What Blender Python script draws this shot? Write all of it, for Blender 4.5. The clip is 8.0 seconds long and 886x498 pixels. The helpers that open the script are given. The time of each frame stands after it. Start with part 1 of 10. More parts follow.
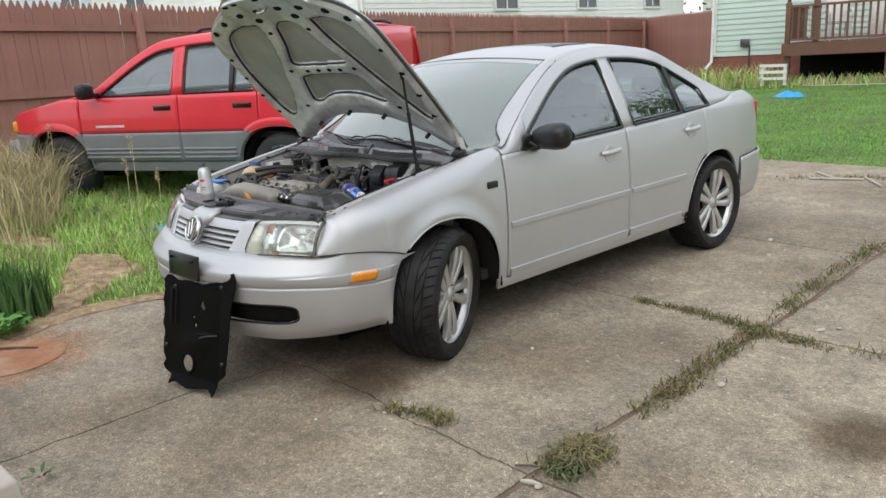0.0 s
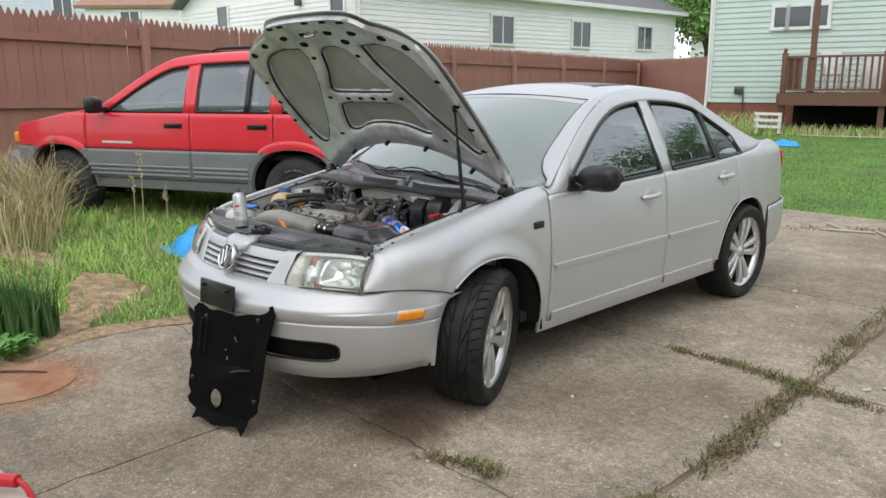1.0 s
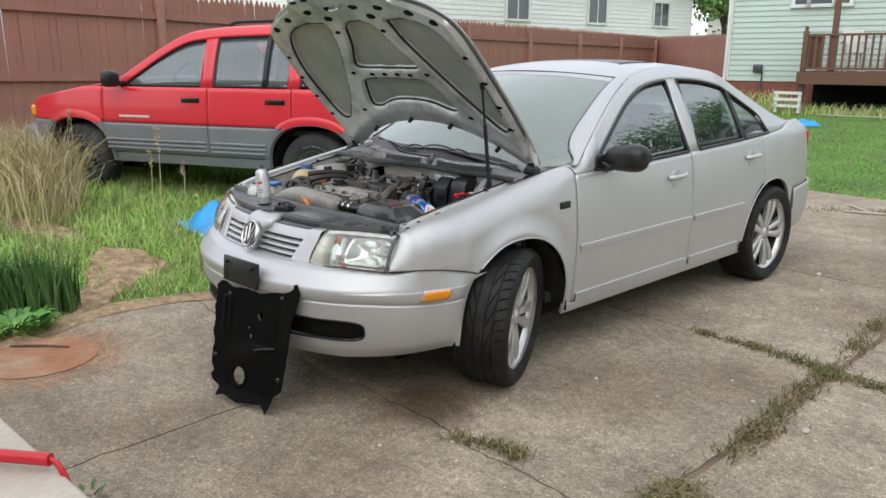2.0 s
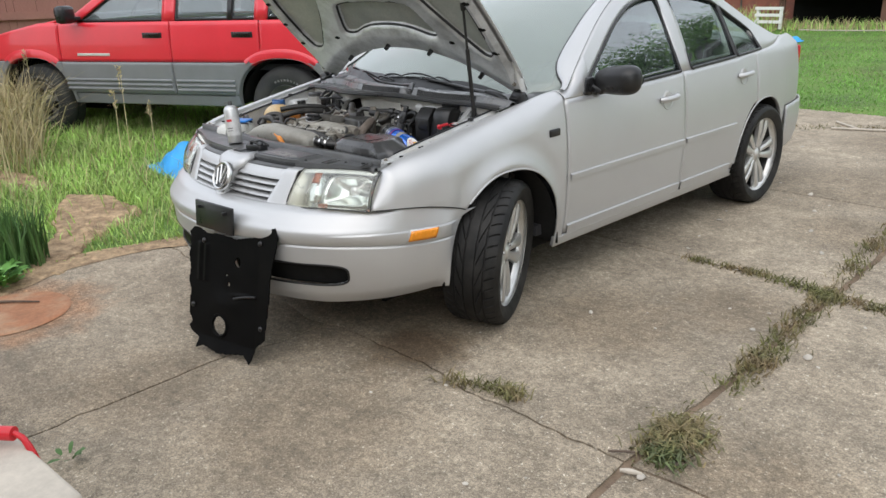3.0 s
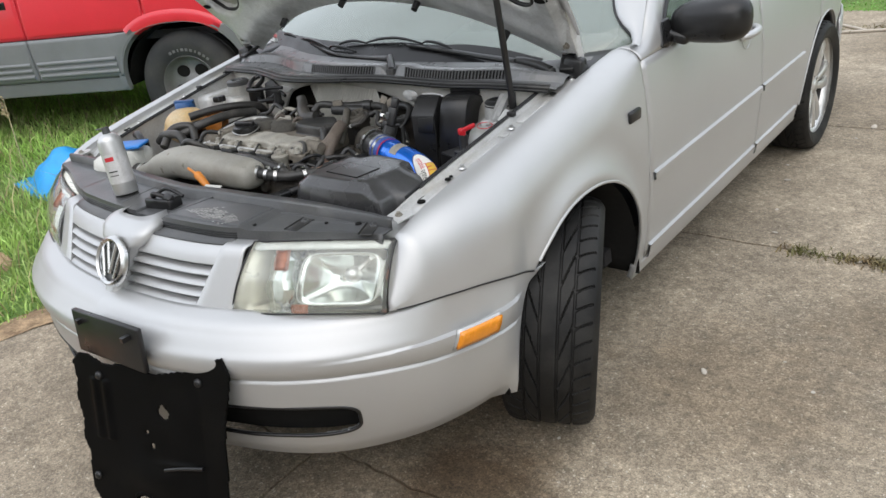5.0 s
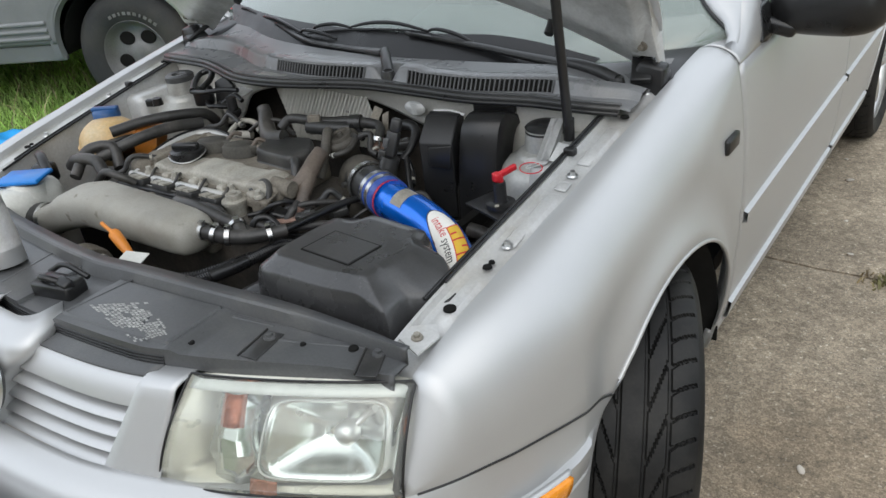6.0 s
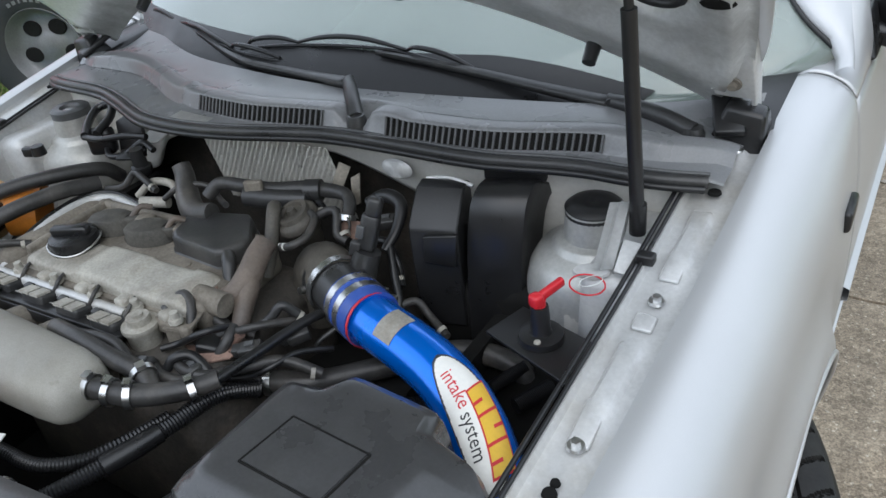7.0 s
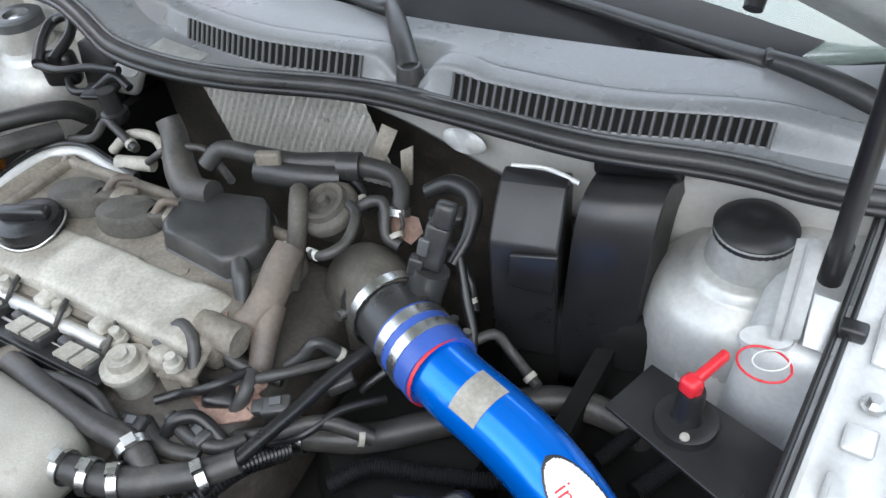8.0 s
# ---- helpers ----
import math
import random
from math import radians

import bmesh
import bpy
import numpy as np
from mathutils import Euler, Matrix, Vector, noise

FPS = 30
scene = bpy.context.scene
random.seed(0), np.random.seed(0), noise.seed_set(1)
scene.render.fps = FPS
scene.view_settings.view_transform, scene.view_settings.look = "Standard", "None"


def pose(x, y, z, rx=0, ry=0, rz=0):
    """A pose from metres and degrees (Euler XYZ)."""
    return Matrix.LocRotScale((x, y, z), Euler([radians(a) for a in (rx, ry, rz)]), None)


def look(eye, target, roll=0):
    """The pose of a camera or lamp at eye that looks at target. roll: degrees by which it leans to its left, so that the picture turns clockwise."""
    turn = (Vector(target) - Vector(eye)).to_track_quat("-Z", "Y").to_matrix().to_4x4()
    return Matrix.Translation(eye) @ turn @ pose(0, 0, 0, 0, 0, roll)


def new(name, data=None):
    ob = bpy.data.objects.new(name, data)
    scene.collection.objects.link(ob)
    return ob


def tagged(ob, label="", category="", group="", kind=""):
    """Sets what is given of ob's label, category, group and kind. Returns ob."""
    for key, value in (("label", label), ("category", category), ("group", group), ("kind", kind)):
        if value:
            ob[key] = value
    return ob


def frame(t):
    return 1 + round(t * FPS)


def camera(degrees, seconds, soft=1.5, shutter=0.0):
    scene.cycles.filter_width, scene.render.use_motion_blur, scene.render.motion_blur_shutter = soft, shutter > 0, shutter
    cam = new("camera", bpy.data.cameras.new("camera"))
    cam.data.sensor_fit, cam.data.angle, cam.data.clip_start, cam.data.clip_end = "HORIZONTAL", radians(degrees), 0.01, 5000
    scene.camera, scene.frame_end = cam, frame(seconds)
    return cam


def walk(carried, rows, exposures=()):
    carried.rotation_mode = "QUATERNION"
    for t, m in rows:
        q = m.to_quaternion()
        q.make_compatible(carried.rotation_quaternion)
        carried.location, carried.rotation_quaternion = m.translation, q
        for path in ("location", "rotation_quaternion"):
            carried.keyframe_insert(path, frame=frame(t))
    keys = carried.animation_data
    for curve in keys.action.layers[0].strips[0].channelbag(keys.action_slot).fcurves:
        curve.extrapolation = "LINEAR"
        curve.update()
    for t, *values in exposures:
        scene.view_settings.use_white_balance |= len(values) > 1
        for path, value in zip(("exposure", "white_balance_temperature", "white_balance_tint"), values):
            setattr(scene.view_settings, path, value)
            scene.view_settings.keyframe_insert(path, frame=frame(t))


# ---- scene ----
import functools
cam = camera(60.0, 8.0)

PATH = [
    (0, (3.44, -2.36, 1.445), (1.995, -1.071, 0.946), -3.5),
    (0.2, (3.376, -2.367, 1.456), (1.965, -1.024, 1.004), -2.4),
    (0.5, (3.285, -2.424, 1.465), (1.827, -1.113, 1.07), -2.2),
    (0.8, (3.213, -2.47, 1.456), (1.776, -1.132, 1.07), -1.9),
    (1, (3.126, -2.489, 1.468), (1.709, -1.143, 1.04), -0.4),
    (1.2, (3.085, -2.513, 1.478), (1.654, -1.183, 1.051), 0.6),
    (2.3, (3.032, -2.508, 1.458), (1.615, -1.19, 0.952), 0.0),
    (2.5, (3.013, -2.509, 1.445), (1.621, -1.165, 0.938), -0.2),
    (3, (2.911, -2.41, 1.442), (1.555, -1.094, 0.785), -1.8),
    (3.1, (2.844, -2.33, 1.416), (1.511, -0.985, 0.771), -2.1),
    (3.2, (2.812, -2.31, 1.442), (1.441, -1.064, 0.69), -4.1),
    (3.4, (2.682, -2.228, 1.438), (1.399, -0.892, 0.684), -4.5),
    (3.5, (2.64, -2.194, 1.454), (1.302, -0.915, 0.696), -5.0),
    (3.7, (2.543, -2.124, 1.395), (1.208, -0.839, 0.645), -3.2),
    (4, (2.341, -2.057, 1.387), (1.139, -0.638, 0.651), -3.0),
    (4.2, (2.209, -2.017, 1.418), (1.076, -0.57, 0.629), -4.1),
    (4.5, (2.032, -1.896, 1.452), (0.897, -0.421, 0.721), -4.1),
    (4.7, (1.926, -1.814, 1.429), (0.722, -0.399, 0.687), -6.8),
    (5.8, (1.36, -1.287, 1.457), (0.333, 0.086, 0.428), -5.2),
    (6, (1.275, -1.196, 1.427), (0.181, 0.168, 0.458), -6.9),
    (6.5, (1.106, -0.95, 1.414), (-0.008, 0.259, 0.275), -9.8),
    (6.8, (1.011, -0.846, 1.412), (-0.063, 0.442, 0.322), -9.9),
    (7, (0.911, -0.791, 1.408), (-0.071, 0.586, 0.34), -7.6),
    (7.2, (0.792, -0.724, 1.415), (-0.126, 0.669, 0.312), -7.4),
    (7.5, (0.683, -0.648, 1.403), (-0.211, 0.7, 0.227), -8.2),
    (7.7, (0.65, -0.603, 1.39), (-0.193, 0.66, 0.09), -6.6),
    (8, (0.635, -0.555, 1.396), (-0.222, 0.63, 0.032), -6.8),
]

walk(cam, [(t, look(eye, target, roll)) for t, eye, target, roll in PATH], [(0.0, 0.50, 6300, 10), (2.5, 0.56, 6300, 10), (3.5, 0.71, 6300, 10), (4.7, 0.71, 6300, 10), (6.0, 0.60, 6200, 8), (6.5, 0.64, 6000, 7), (7.0, 0.74, 5850, 8), (7.5, 1.02, 5850, 8), (8.0, 1.58, 5900, 8)])

# ---- daylight: bright overcast, a broad soft sun ----
SUN_EL, SUN_AZ = 54.0, 148.0
world = bpy.data.worlds.new("sky")
scene.world = world
world.use_nodes = True
wn = world.node_tree.nodes
sky = wn.new("ShaderNodeTexSky")
sky.sky_type = "NISHITA"
sky.sun_disc = False
sky.sun_elevation, sky.sun_rotation = radians(SUN_EL), radians(SUN_AZ)
sky.dust_density, sky.air_density, sky.ozone_density = 4.0, 1.2, 1.0
haze = wn.new("ShaderNodeMix")
haze.data_type = "RGBA"
haze.inputs["Factor"].default_value = 0.75
haze.inputs["B"].default_value = (8.5, 8.7, 9.0, 1)
world.node_tree.links.new(sky.outputs["Color"], haze.inputs["A"])
cloud = wn.new("ShaderNodeTexNoise")
cloud.inputs["Scale"].default_value, cloud.inputs["Detail"].default_value = 2.2, 6
cloud_co = wn.new("ShaderNodeTexCoord")
world.node_tree.links.new(cloud_co.outputs["Generated"], cloud.inputs["Vector"])
cloud_ramp = wn.new("ShaderNodeMapRange")
cloud_ramp.inputs["From Min"].default_value, cloud_ramp.inputs["From Max"].default_value = 0.3, 0.7
cloud_ramp.inputs["To Min"].default_value, cloud_ramp.inputs["To Max"].default_value = 0.72, 1.2
world.node_tree.links.new(cloud.outputs["Fac"], cloud_ramp.inputs["Value"])
cloud_mul = wn.new("ShaderNodeVectorMath")
cloud_mul.operation = "SCALE"
world.node_tree.links.new(haze.outputs["Result"], cloud_mul.inputs[0])
world.node_tree.links.new(cloud_ramp.outputs["Result"], cloud_mul.inputs["Scale"])
wn["Background"].inputs["Strength"].default_value = 0.12
# thin haze: a little brighter towards the horizon
lift = wn.new("ShaderNodeSeparateXYZ")
world.node_tree.links.new(cloud_co.outputs["Generated"], lift.inputs["Vector"])
grade = wn.new("ShaderNodeMapRange")
grade.inputs["From Min"].default_value, grade.inputs["From Max"].default_value = 0.0, 0.9
grade.inputs["To Min"].default_value, grade.inputs["To Max"].default_value = 1.40, 0.86
world.node_tree.links.new(lift.outputs["Z"], grade.inputs["Value"])
over = wn.new("ShaderNodeVectorMath")
over.operation = "SCALE"
world.node_tree.links.new(cloud_mul.outputs["Vector"], over.inputs[0])
world.node_tree.links.new(grade.outputs["Result"], over.inputs["Scale"])
world.node_tree.links.new(over.outputs["Vector"], wn["Background"].inputs["Color"])
sun_data = bpy.data.lights.new("sun", "SUN")
sun_data.energy, sun_data.angle, sun_data.color = 0.55, radians(75), (1.0, 0.96, 0.9)
sun = new("sun", sun_data)
sun_way = Vector((math.sin(radians(SUN_AZ)) * math.cos(radians(SUN_EL)), math.cos(radians(SUN_AZ)) * math.cos(radians(SUN_EL)), math.sin(radians(SUN_EL))))
sun.matrix_world = look(sun_way * 40, (0, 0, 0))

# ---- mesh helpers ----
def hermite(xs, ys):
    """A smooth curve y(x) through the given knots."""
    xs, ys = [float(v) for v in xs], [float(v) for v in ys]
    slopes = []
    for i in range(len(xs)):
        a, b = max(i - 1, 0), min(i + 1, len(xs) - 1)
        slopes.append((ys[b] - ys[a]) / (xs[b] - xs[a]))
    def value(x):
        if x <= xs[0]:
            return ys[0]
        if x >= xs[-1]:
            return ys[-1]
        i = max(k for k in range(len(xs) - 1) if xs[k] <= x)
        h = xs[i + 1] - xs[i]
        u = (x - xs[i]) / h
        return ((2 * u**3 - 3 * u**2 + 1) * ys[i] + (u**3 - 2 * u**2 + u) * h * slopes[i]
                + (3 * u**2 - 2 * u**3) * ys[i + 1] + (u**3 - u**2) * h * slopes[i + 1])
    return value


def chain(points, n):
    """n points along a smooth curve through the given ones."""
    pts = [Vector(p) for p in points]
    run = [0.0]
    for a, b in zip(pts, pts[1:]):
        run.append(run[-1] + max((b - a).length, 1e-6))
    axes = [hermite(run, [p[k] for p in pts]) for k in range(3)]
    return [Vector([f(run[-1] * i / (n - 1)) for f in axes]) for i in range(n)]


def steps(a, b, n):
    return [a + (b - a) * i / (n - 1) for i in range(n)]


def part(name, bm, material, parent=None, label="", angle=48, solid=0.0, offset=-1.0, bevel=0.0):
    """Links a bmesh as one mesh object, under a thing or a part."""
    me = bpy.data.meshes.new(name)
    bm.normal_update()
    bm.to_mesh(me)
    bm.free()
    me.shade_smooth()
    me.set_sharp_from_angle(angle=radians(angle))
    me.materials.append(material)
    ob = new(name, me)
    if parent is not None:
        ob.parent = parent
    if label:
        ob["label"] = label
    if solid:
        mod = ob.modifiers.new("thick", "SOLIDIFY")
        mod.thickness, mod.offset = solid, offset
    if bevel:
        mod = ob.modifiers.new("edge", "BEVEL")
        mod.width, mod.segments, mod.limit_method, mod.angle_limit = bevel, 2, "ANGLE", radians(40)
    return ob


def thing(name, label, category, group="", at=None):
    ob = new(name)
    ob.empty_display_size = 0.1
    if at is not None:
        ob.matrix_world = at
    return tagged(ob, label, category, group)


def sheet(rows, closed=False):
    """A surface through rows of points."""
    bm = bmesh.new()
    vs = [[bm.verts.new(p) for p in row] for row in rows]
    for a, b in zip(vs, vs[1:]):
        m = len(a)
        for j in range(m if closed else m - 1):
            quad = [a[j], a[(j + 1) % m], b[(j + 1) % m], b[j]]
            ring = []
            for v in quad:
                if all((v.co - w.co).length > 1e-7 for w in ring):
                    ring.append(v)
            if len(ring) > 2:
                bm.faces.new(ring)
    return bm


def joined(*parts):
    bm = bmesh.new()
    for piece in parts:
        me = bpy.data.meshes.new("tmp")
        piece.to_mesh(me)
        bm.from_mesh(me)
        bpy.data.meshes.remove(me)
        piece.free()
    return bm


def block(size, at=(0, 0, 0), turn=(0, 0, 0), bevel=0.0, taper=(1, 1), seg=2):
    """A box with softened edges; taper shrinks its top."""
    bm = bmesh.new()
    bmesh.ops.create_cube(bm, size=1)
    for v in bm.verts:
        k = v.co.z + 0.5
        v.co.x *= size[0] * (1 + (taper[0] - 1) * k)
        v.co.y *= size[1] * (1 + (taper[1] - 1) * k)
        v.co.z *= size[2]
    if bevel:
        bmesh.ops.bevel(bm, geom=bm.edges[:], offset=bevel, segments=seg, affect="EDGES", profile=0.5)
    bmesh.ops.transform(bm, matrix=pose(*at, *turn), verts=bm.verts)
    return bm


def lathe(profile, n=32, at=None, arc=360):
    """Turns (radius, height) pairs round z."""
    rows = []
    for i in range(n if arc == 360 else n + 1):
        a = radians(arc) * i / n
        rows.append([(r * math.cos(a), r * math.sin(a), h) for r, h in profile])
    if arc == 360:
        rows.append(rows[0])
    bm = sheet(rows)
    bmesh.ops.remove_doubles(bm, verts=bm.verts, dist=1e-5)
    bmesh.ops.recalc_face_normals(bm, faces=bm.faces)
    if at is not None:
        bmesh.ops.transform(bm, matrix=at, verts=bm.verts)
    return bm


def tube(points, radius, n=10, count=None, ribs=0.0, cap=True):
    """A hose or rod along a smooth path. radius: one, or one per given point. ribs: depth of corrugation."""
    n = max(n, 16 if ribs else 10)
    count = count or max(2, 6 * (len(points) - 1))
    pts = chain(points, count) if len(points) > 2 else [Vector(points[0]).lerp(Vector(points[1]), i / (count - 1)) for i in range(count)]
    radii = [radius] * count if not isinstance(radius, (list, tuple)) else [hermite(range(len(radius)), radius)((len(radius) - 1) * i / (count - 1)) for i in range(count)]
    bm = bmesh.new()
    side = None
    rings = []
    for i, p in enumerate(pts):
        ahead = (pts[min(i + 1, count - 1)] - pts[max(i - 1, 0)]).normalized()
        if side is None:
            side = ahead.orthogonal().normalized()
        side = (side - ahead * side.dot(ahead)).normalized()
        up = ahead.cross(side)
        r = radii[i] - (ribs if i % 2 else 0)
        rings.append([bm.verts.new(p + (side * math.cos(6.28319 * k / n) + up * math.sin(6.28319 * k / n)) * r) for k in range(n)])
    for a, b in zip(rings, rings[1:]):
        for k in range(n):
            bm.faces.new([a[k], a[(k + 1) % n], b[(k + 1) % n], b[k]])
    if cap:
        bm.faces.new(rings[0][::-1])
        bm.faces.new(rings[-1])
    return bm


def plate(outline, depth, at=None, bevel=0.0):
    """A flat outline (x, y) given thickness, its face at z = 0 and its back at -depth."""
    bm = bmesh.new()
    face = bm.faces.new([bm.verts.new((x, y, 0)) for x, y in outline])
    made = bmesh.ops.extrude_face_region(bm, geom=[face])
    for v in made["geom"]:
        if isinstance(v, bmesh.types.BMVert):
            v.co.z -= depth
    bmesh.ops.recalc_face_normals(bm, faces=bm.faces)
    if bevel:
        bmesh.ops.bevel(bm, geom=[e for e in bm.edges if len(e.link_faces) == 2 and e.calc_face_angle(0) > 0.9], offset=bevel, segments=2, affect="EDGES", profile=0.5)
    if at is not None:
        bmesh.ops.transform(bm, matrix=at, verts=bm.verts)
    return bm


def moved(bm, m):
    bmesh.ops.transform(bm, matrix=m, verts=bm.verts)
    return bm


def mirrored(bm):
    bmesh.ops.transform(bm, matrix=Matrix.Diagonal((-1, 1, 1, 1)), verts=bm.verts)
    bmesh.ops.reverse_faces(bm, faces=bm.faces)
    return bm


def ring_band(at, radius, width, thick=0.002):
    """A hose clamp round the local z axis."""
    return lathe([(radius, -width / 2), (radius + thick, -width / 2), (radius + thick, width / 2), (radius, width / 2)], 20, at)


def along(a, b, spin=0):
    """A pose at a whose z axis points to b."""
    a, b = Vector(a), Vector(b)
    return Matrix.Translation(a) @ (b - a).to_track_quat("Z", "Y").to_matrix().to_4x4() @ pose(0, 0, 0, 0, 0, spin)

# ---- materials ----
def mat(name, color, rough=0.5, metal=0.0, vary=0.12, scale=8.0, fine=120.0, bump=0.15, bump_size=0.002, second=None, mix=(0.45, 0.65), coat=0.0,
        spot=None, spot_scale=60.0, spot_cut=(0.62, 0.72), random=0.0, rough_vary=0.1, island=0.0, spec=None):
    """A surface with variation at two scales, an optional second colour in patches and spots of a third."""
    m = bpy.data.materials.new(name)
    m.use_nodes = True
    tree = m.node_tree
    nodes, link = tree.nodes, tree.links.new
    bsdf = nodes["Principled BSDF"]
    co = nodes.new("ShaderNodeTexCoord").outputs["Object"]
    def noise_tex(s, detail=5.0, rough_n=0.6):
        n = nodes.new("ShaderNodeTexNoise")
        n.inputs["Scale"].default_value, n.inputs["Detail"].default_value, n.inputs["Roughness"].default_value = s, detail, rough_n
        link(co, n.inputs["Vector"])
        return n.outputs["Fac"]
    def mixed(fac, a, b, kind="MIX"):
        n = nodes.new("ShaderNodeMix")
        n.data_type, n.blend_type = "RGBA", kind
        for key, v in (("Factor", fac), ("A", a), ("B", b)):
            if isinstance(v, (int, float)):
                n.inputs[key].default_value = v
            elif isinstance(v, tuple):
                n.inputs[key].default_value = (*v[:3], 1)
            else:
                link(v, n.inputs[key])
        return n.outputs["Result"]
    def ramp(v, a, b, lo=0.0, hi=1.0):
        n = nodes.new("ShaderNodeMapRange")
        for key, val in (("From Min", a), ("From Max", b), ("To Min", lo), ("To Max", hi)):
            n.inputs[key].default_value = val
        link(v, n.inputs["Value"])
        return n.outputs["Result"]
    big, small = noise_tex(scale), noise_tex(fine, 3.0)
    col = tuple(color)
    if second:
        col = mixed(ramp(noise_tex(scale * 0.6, 7.0, 0.65), *mix), col, tuple(second))
    if vary:
        lum = ramp(big, 0.3, 0.7, 1 - vary, 1 + vary)
        lum2 = ramp(small, 0.3, 0.7, 1 - vary * 0.6, 1 + vary * 0.6)
        mul = nodes.new("ShaderNodeMath")
        mul.operation = "MULTIPLY"
        link(lum, mul.inputs[0])
        link(lum2, mul.inputs[1])
        shade = mul.outputs["Value"]
        if random or island:
            src = nodes.new("ShaderNodeObjectInfo").outputs["Random"] if random else nodes.new("ShaderNodeNewGeometry").outputs["Random Per Island"]
            k = random or island
            mul2 = nodes.new("ShaderNodeMath")
            mul2.operation = "MULTIPLY"
            link(shade, mul2.inputs[0])
            link(ramp(src, 0, 1, 1 - k, 1 + k), mul2.inputs[1])
            shade = mul2.outputs["Value"]
        vec = nodes.new("ShaderNodeVectorMath")
        vec.operation = "SCALE"
        if isinstance(col, tuple):
            vec.inputs[0].default_value = col[:3]
        else:
            link(col, vec.inputs[0])
        link(shade, vec.inputs["Scale"])
        col = vec.outputs["Vector"]
    if spot:
        col = mixed(ramp(noise_tex(spot_scale, 2.0), *spot_cut), col, tuple(spot))
    if isinstance(col, tuple):
        bsdf.inputs["Base Color"].default_value = (*col[:3], 1)
    else:
        link(col, bsdf.inputs["Base Color"])
    link(ramp(big, 0.3, 0.7, max(rough - rough_vary, 0.02), min(rough + rough_vary, 1)), bsdf.inputs["Roughness"])
    bsdf.inputs["Metallic"].default_value = metal
    bsdf.inputs["Coat Weight"].default_value = coat
    bsdf.inputs["Coat Roughness"].default_value = 0.08
    if spec is not None:
        bsdf.inputs["Specular IOR Level"].default_value = spec
    if bump:
        b = nodes.new("ShaderNodeBump")
        b.inputs["Strength"].default_value, b.inputs["Distance"].default_value = bump, bump_size
        link(small, b.inputs["Height"])
        link(b.outputs["Normal"], bsdf.inputs["Normal"])
    return m


def glass(name, tint=(0.8, 0.85, 0.84), rough=0.0, ior=1.45, clear=1.0):
    """Clear glass, or with clear below 1 glass whose tint holds a veil of painted-in light."""
    m = bpy.data.materials.new(name)
    m.use_nodes = True
    b = m.node_tree.nodes["Principled BSDF"]
    b.inputs["Base Color"].default_value = (*tint, 1)
    b.inputs["Transmission Weight"].default_value = clear
    b.inputs["Roughness"].default_value, b.inputs["IOR"].default_value = rough, ior
    return m


SILVER = mat("silver_paint", (0.55, 0.555, 0.557), 0.46, 0.58, 0.03, 3, 900, 0.03, 0.0003, coat=0.15, rough_vary=0.03)
COIL = mat("dust_caked_plastic", (0.062, 0.058, 0.049), 0.7, 0.0, 0.3, 30, 240, 0.4, 0.001, second=(0.030, 0.028, 0.024), mix=(0.5, 0.7))
SCUTTLE = mat("scuttle_plastic", (0.185, 0.189, 0.194), 0.30, 0.0, 0.12, 6, 260, 0.12, 0.0006, second=(0.215, 0.215, 0.205), mix=(0.5, 0.8))
# engine grime; also a dark stand-in for shade on bulkhead foot and brake discs
GRIME_SHADE = mat("grime_and_shade", (0.060, 0.054, 0.046), 0.75, 0.1, 0.35, 16, 160, 0.5, 0.002, second=(0.12, 0.10, 0.08), mix=(0.5, 0.7))
BULK = mat("bulkhead_paint", (0.66, 0.645, 0.60), 0.5, 0.1, 0.08, 5, 140, 0.05, 0.0006, second=(0.52, 0.50, 0.45), mix=(0.5, 0.8))
TOWER = mat("tower_paint", (0.45, 0.45, 0.43), 0.42, 0.45, 0.14, 11, 160, 0.08, 0.0006, second=(0.40, 0.39, 0.35), mix=(0.45, 0.7))
SILVER_IN = mat("dusty_silver_paint", (0.54, 0.545, 0.54), 0.45, 0.30, 0.12, 9, 160, 0.05, 0.0006, second=(0.47, 0.455, 0.42))
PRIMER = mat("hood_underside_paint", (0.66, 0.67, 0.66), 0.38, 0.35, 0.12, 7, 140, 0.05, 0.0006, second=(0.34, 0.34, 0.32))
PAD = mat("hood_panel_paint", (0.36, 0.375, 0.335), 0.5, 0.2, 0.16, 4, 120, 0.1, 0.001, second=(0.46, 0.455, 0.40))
BLACK = mat("black_plastic", (0.013, 0.013, 0.0135), 0.34, 0.0, 0.2, 14, 300, 0.15, 0.0008, spec=0.5)
BLACK_DUSTY = mat("dusty_black_plastic", (0.030, 0.030, 0.030), 0.36, 0.0, 0.25, 14, 220, 0.2, 0.001, second=(0.066, 0.063, 0.057), mix=(0.5, 0.8), spec=0.5)
GREY_PLASTIC = mat("weathered_grey_plastic", (0.072, 0.074, 0.076), 0.36, 0.0, 0.18, 8, 260, 0.15, 0.0008, second=(0.125, 0.122, 0.114), mix=(0.5, 0.8))
RUBBER = mat("tyre_rubber", (0.0075, 0.0075, 0.0075), 0.62, 0.0, 0.25, 12, 200, 0.2, 0.001, second=(0.023, 0.022, 0.020), spec=0.35)
SIDEWALL = mat("dusty_tyre_rubber", (0.038, 0.040, 0.041), 0.75, 0.0, 0.2, 6, 200, 0.2, 0.001, second=(0.055, 0.054, 0.050), spec=0.3)
HOSE = mat("rubber_hose", (0.032, 0.031, 0.030), 0.42, 0.0, 0.3, 18, 260, 0.2, 0.0006, second=(0.095, 0.087, 0.076), mix=(0.48, 0.80))
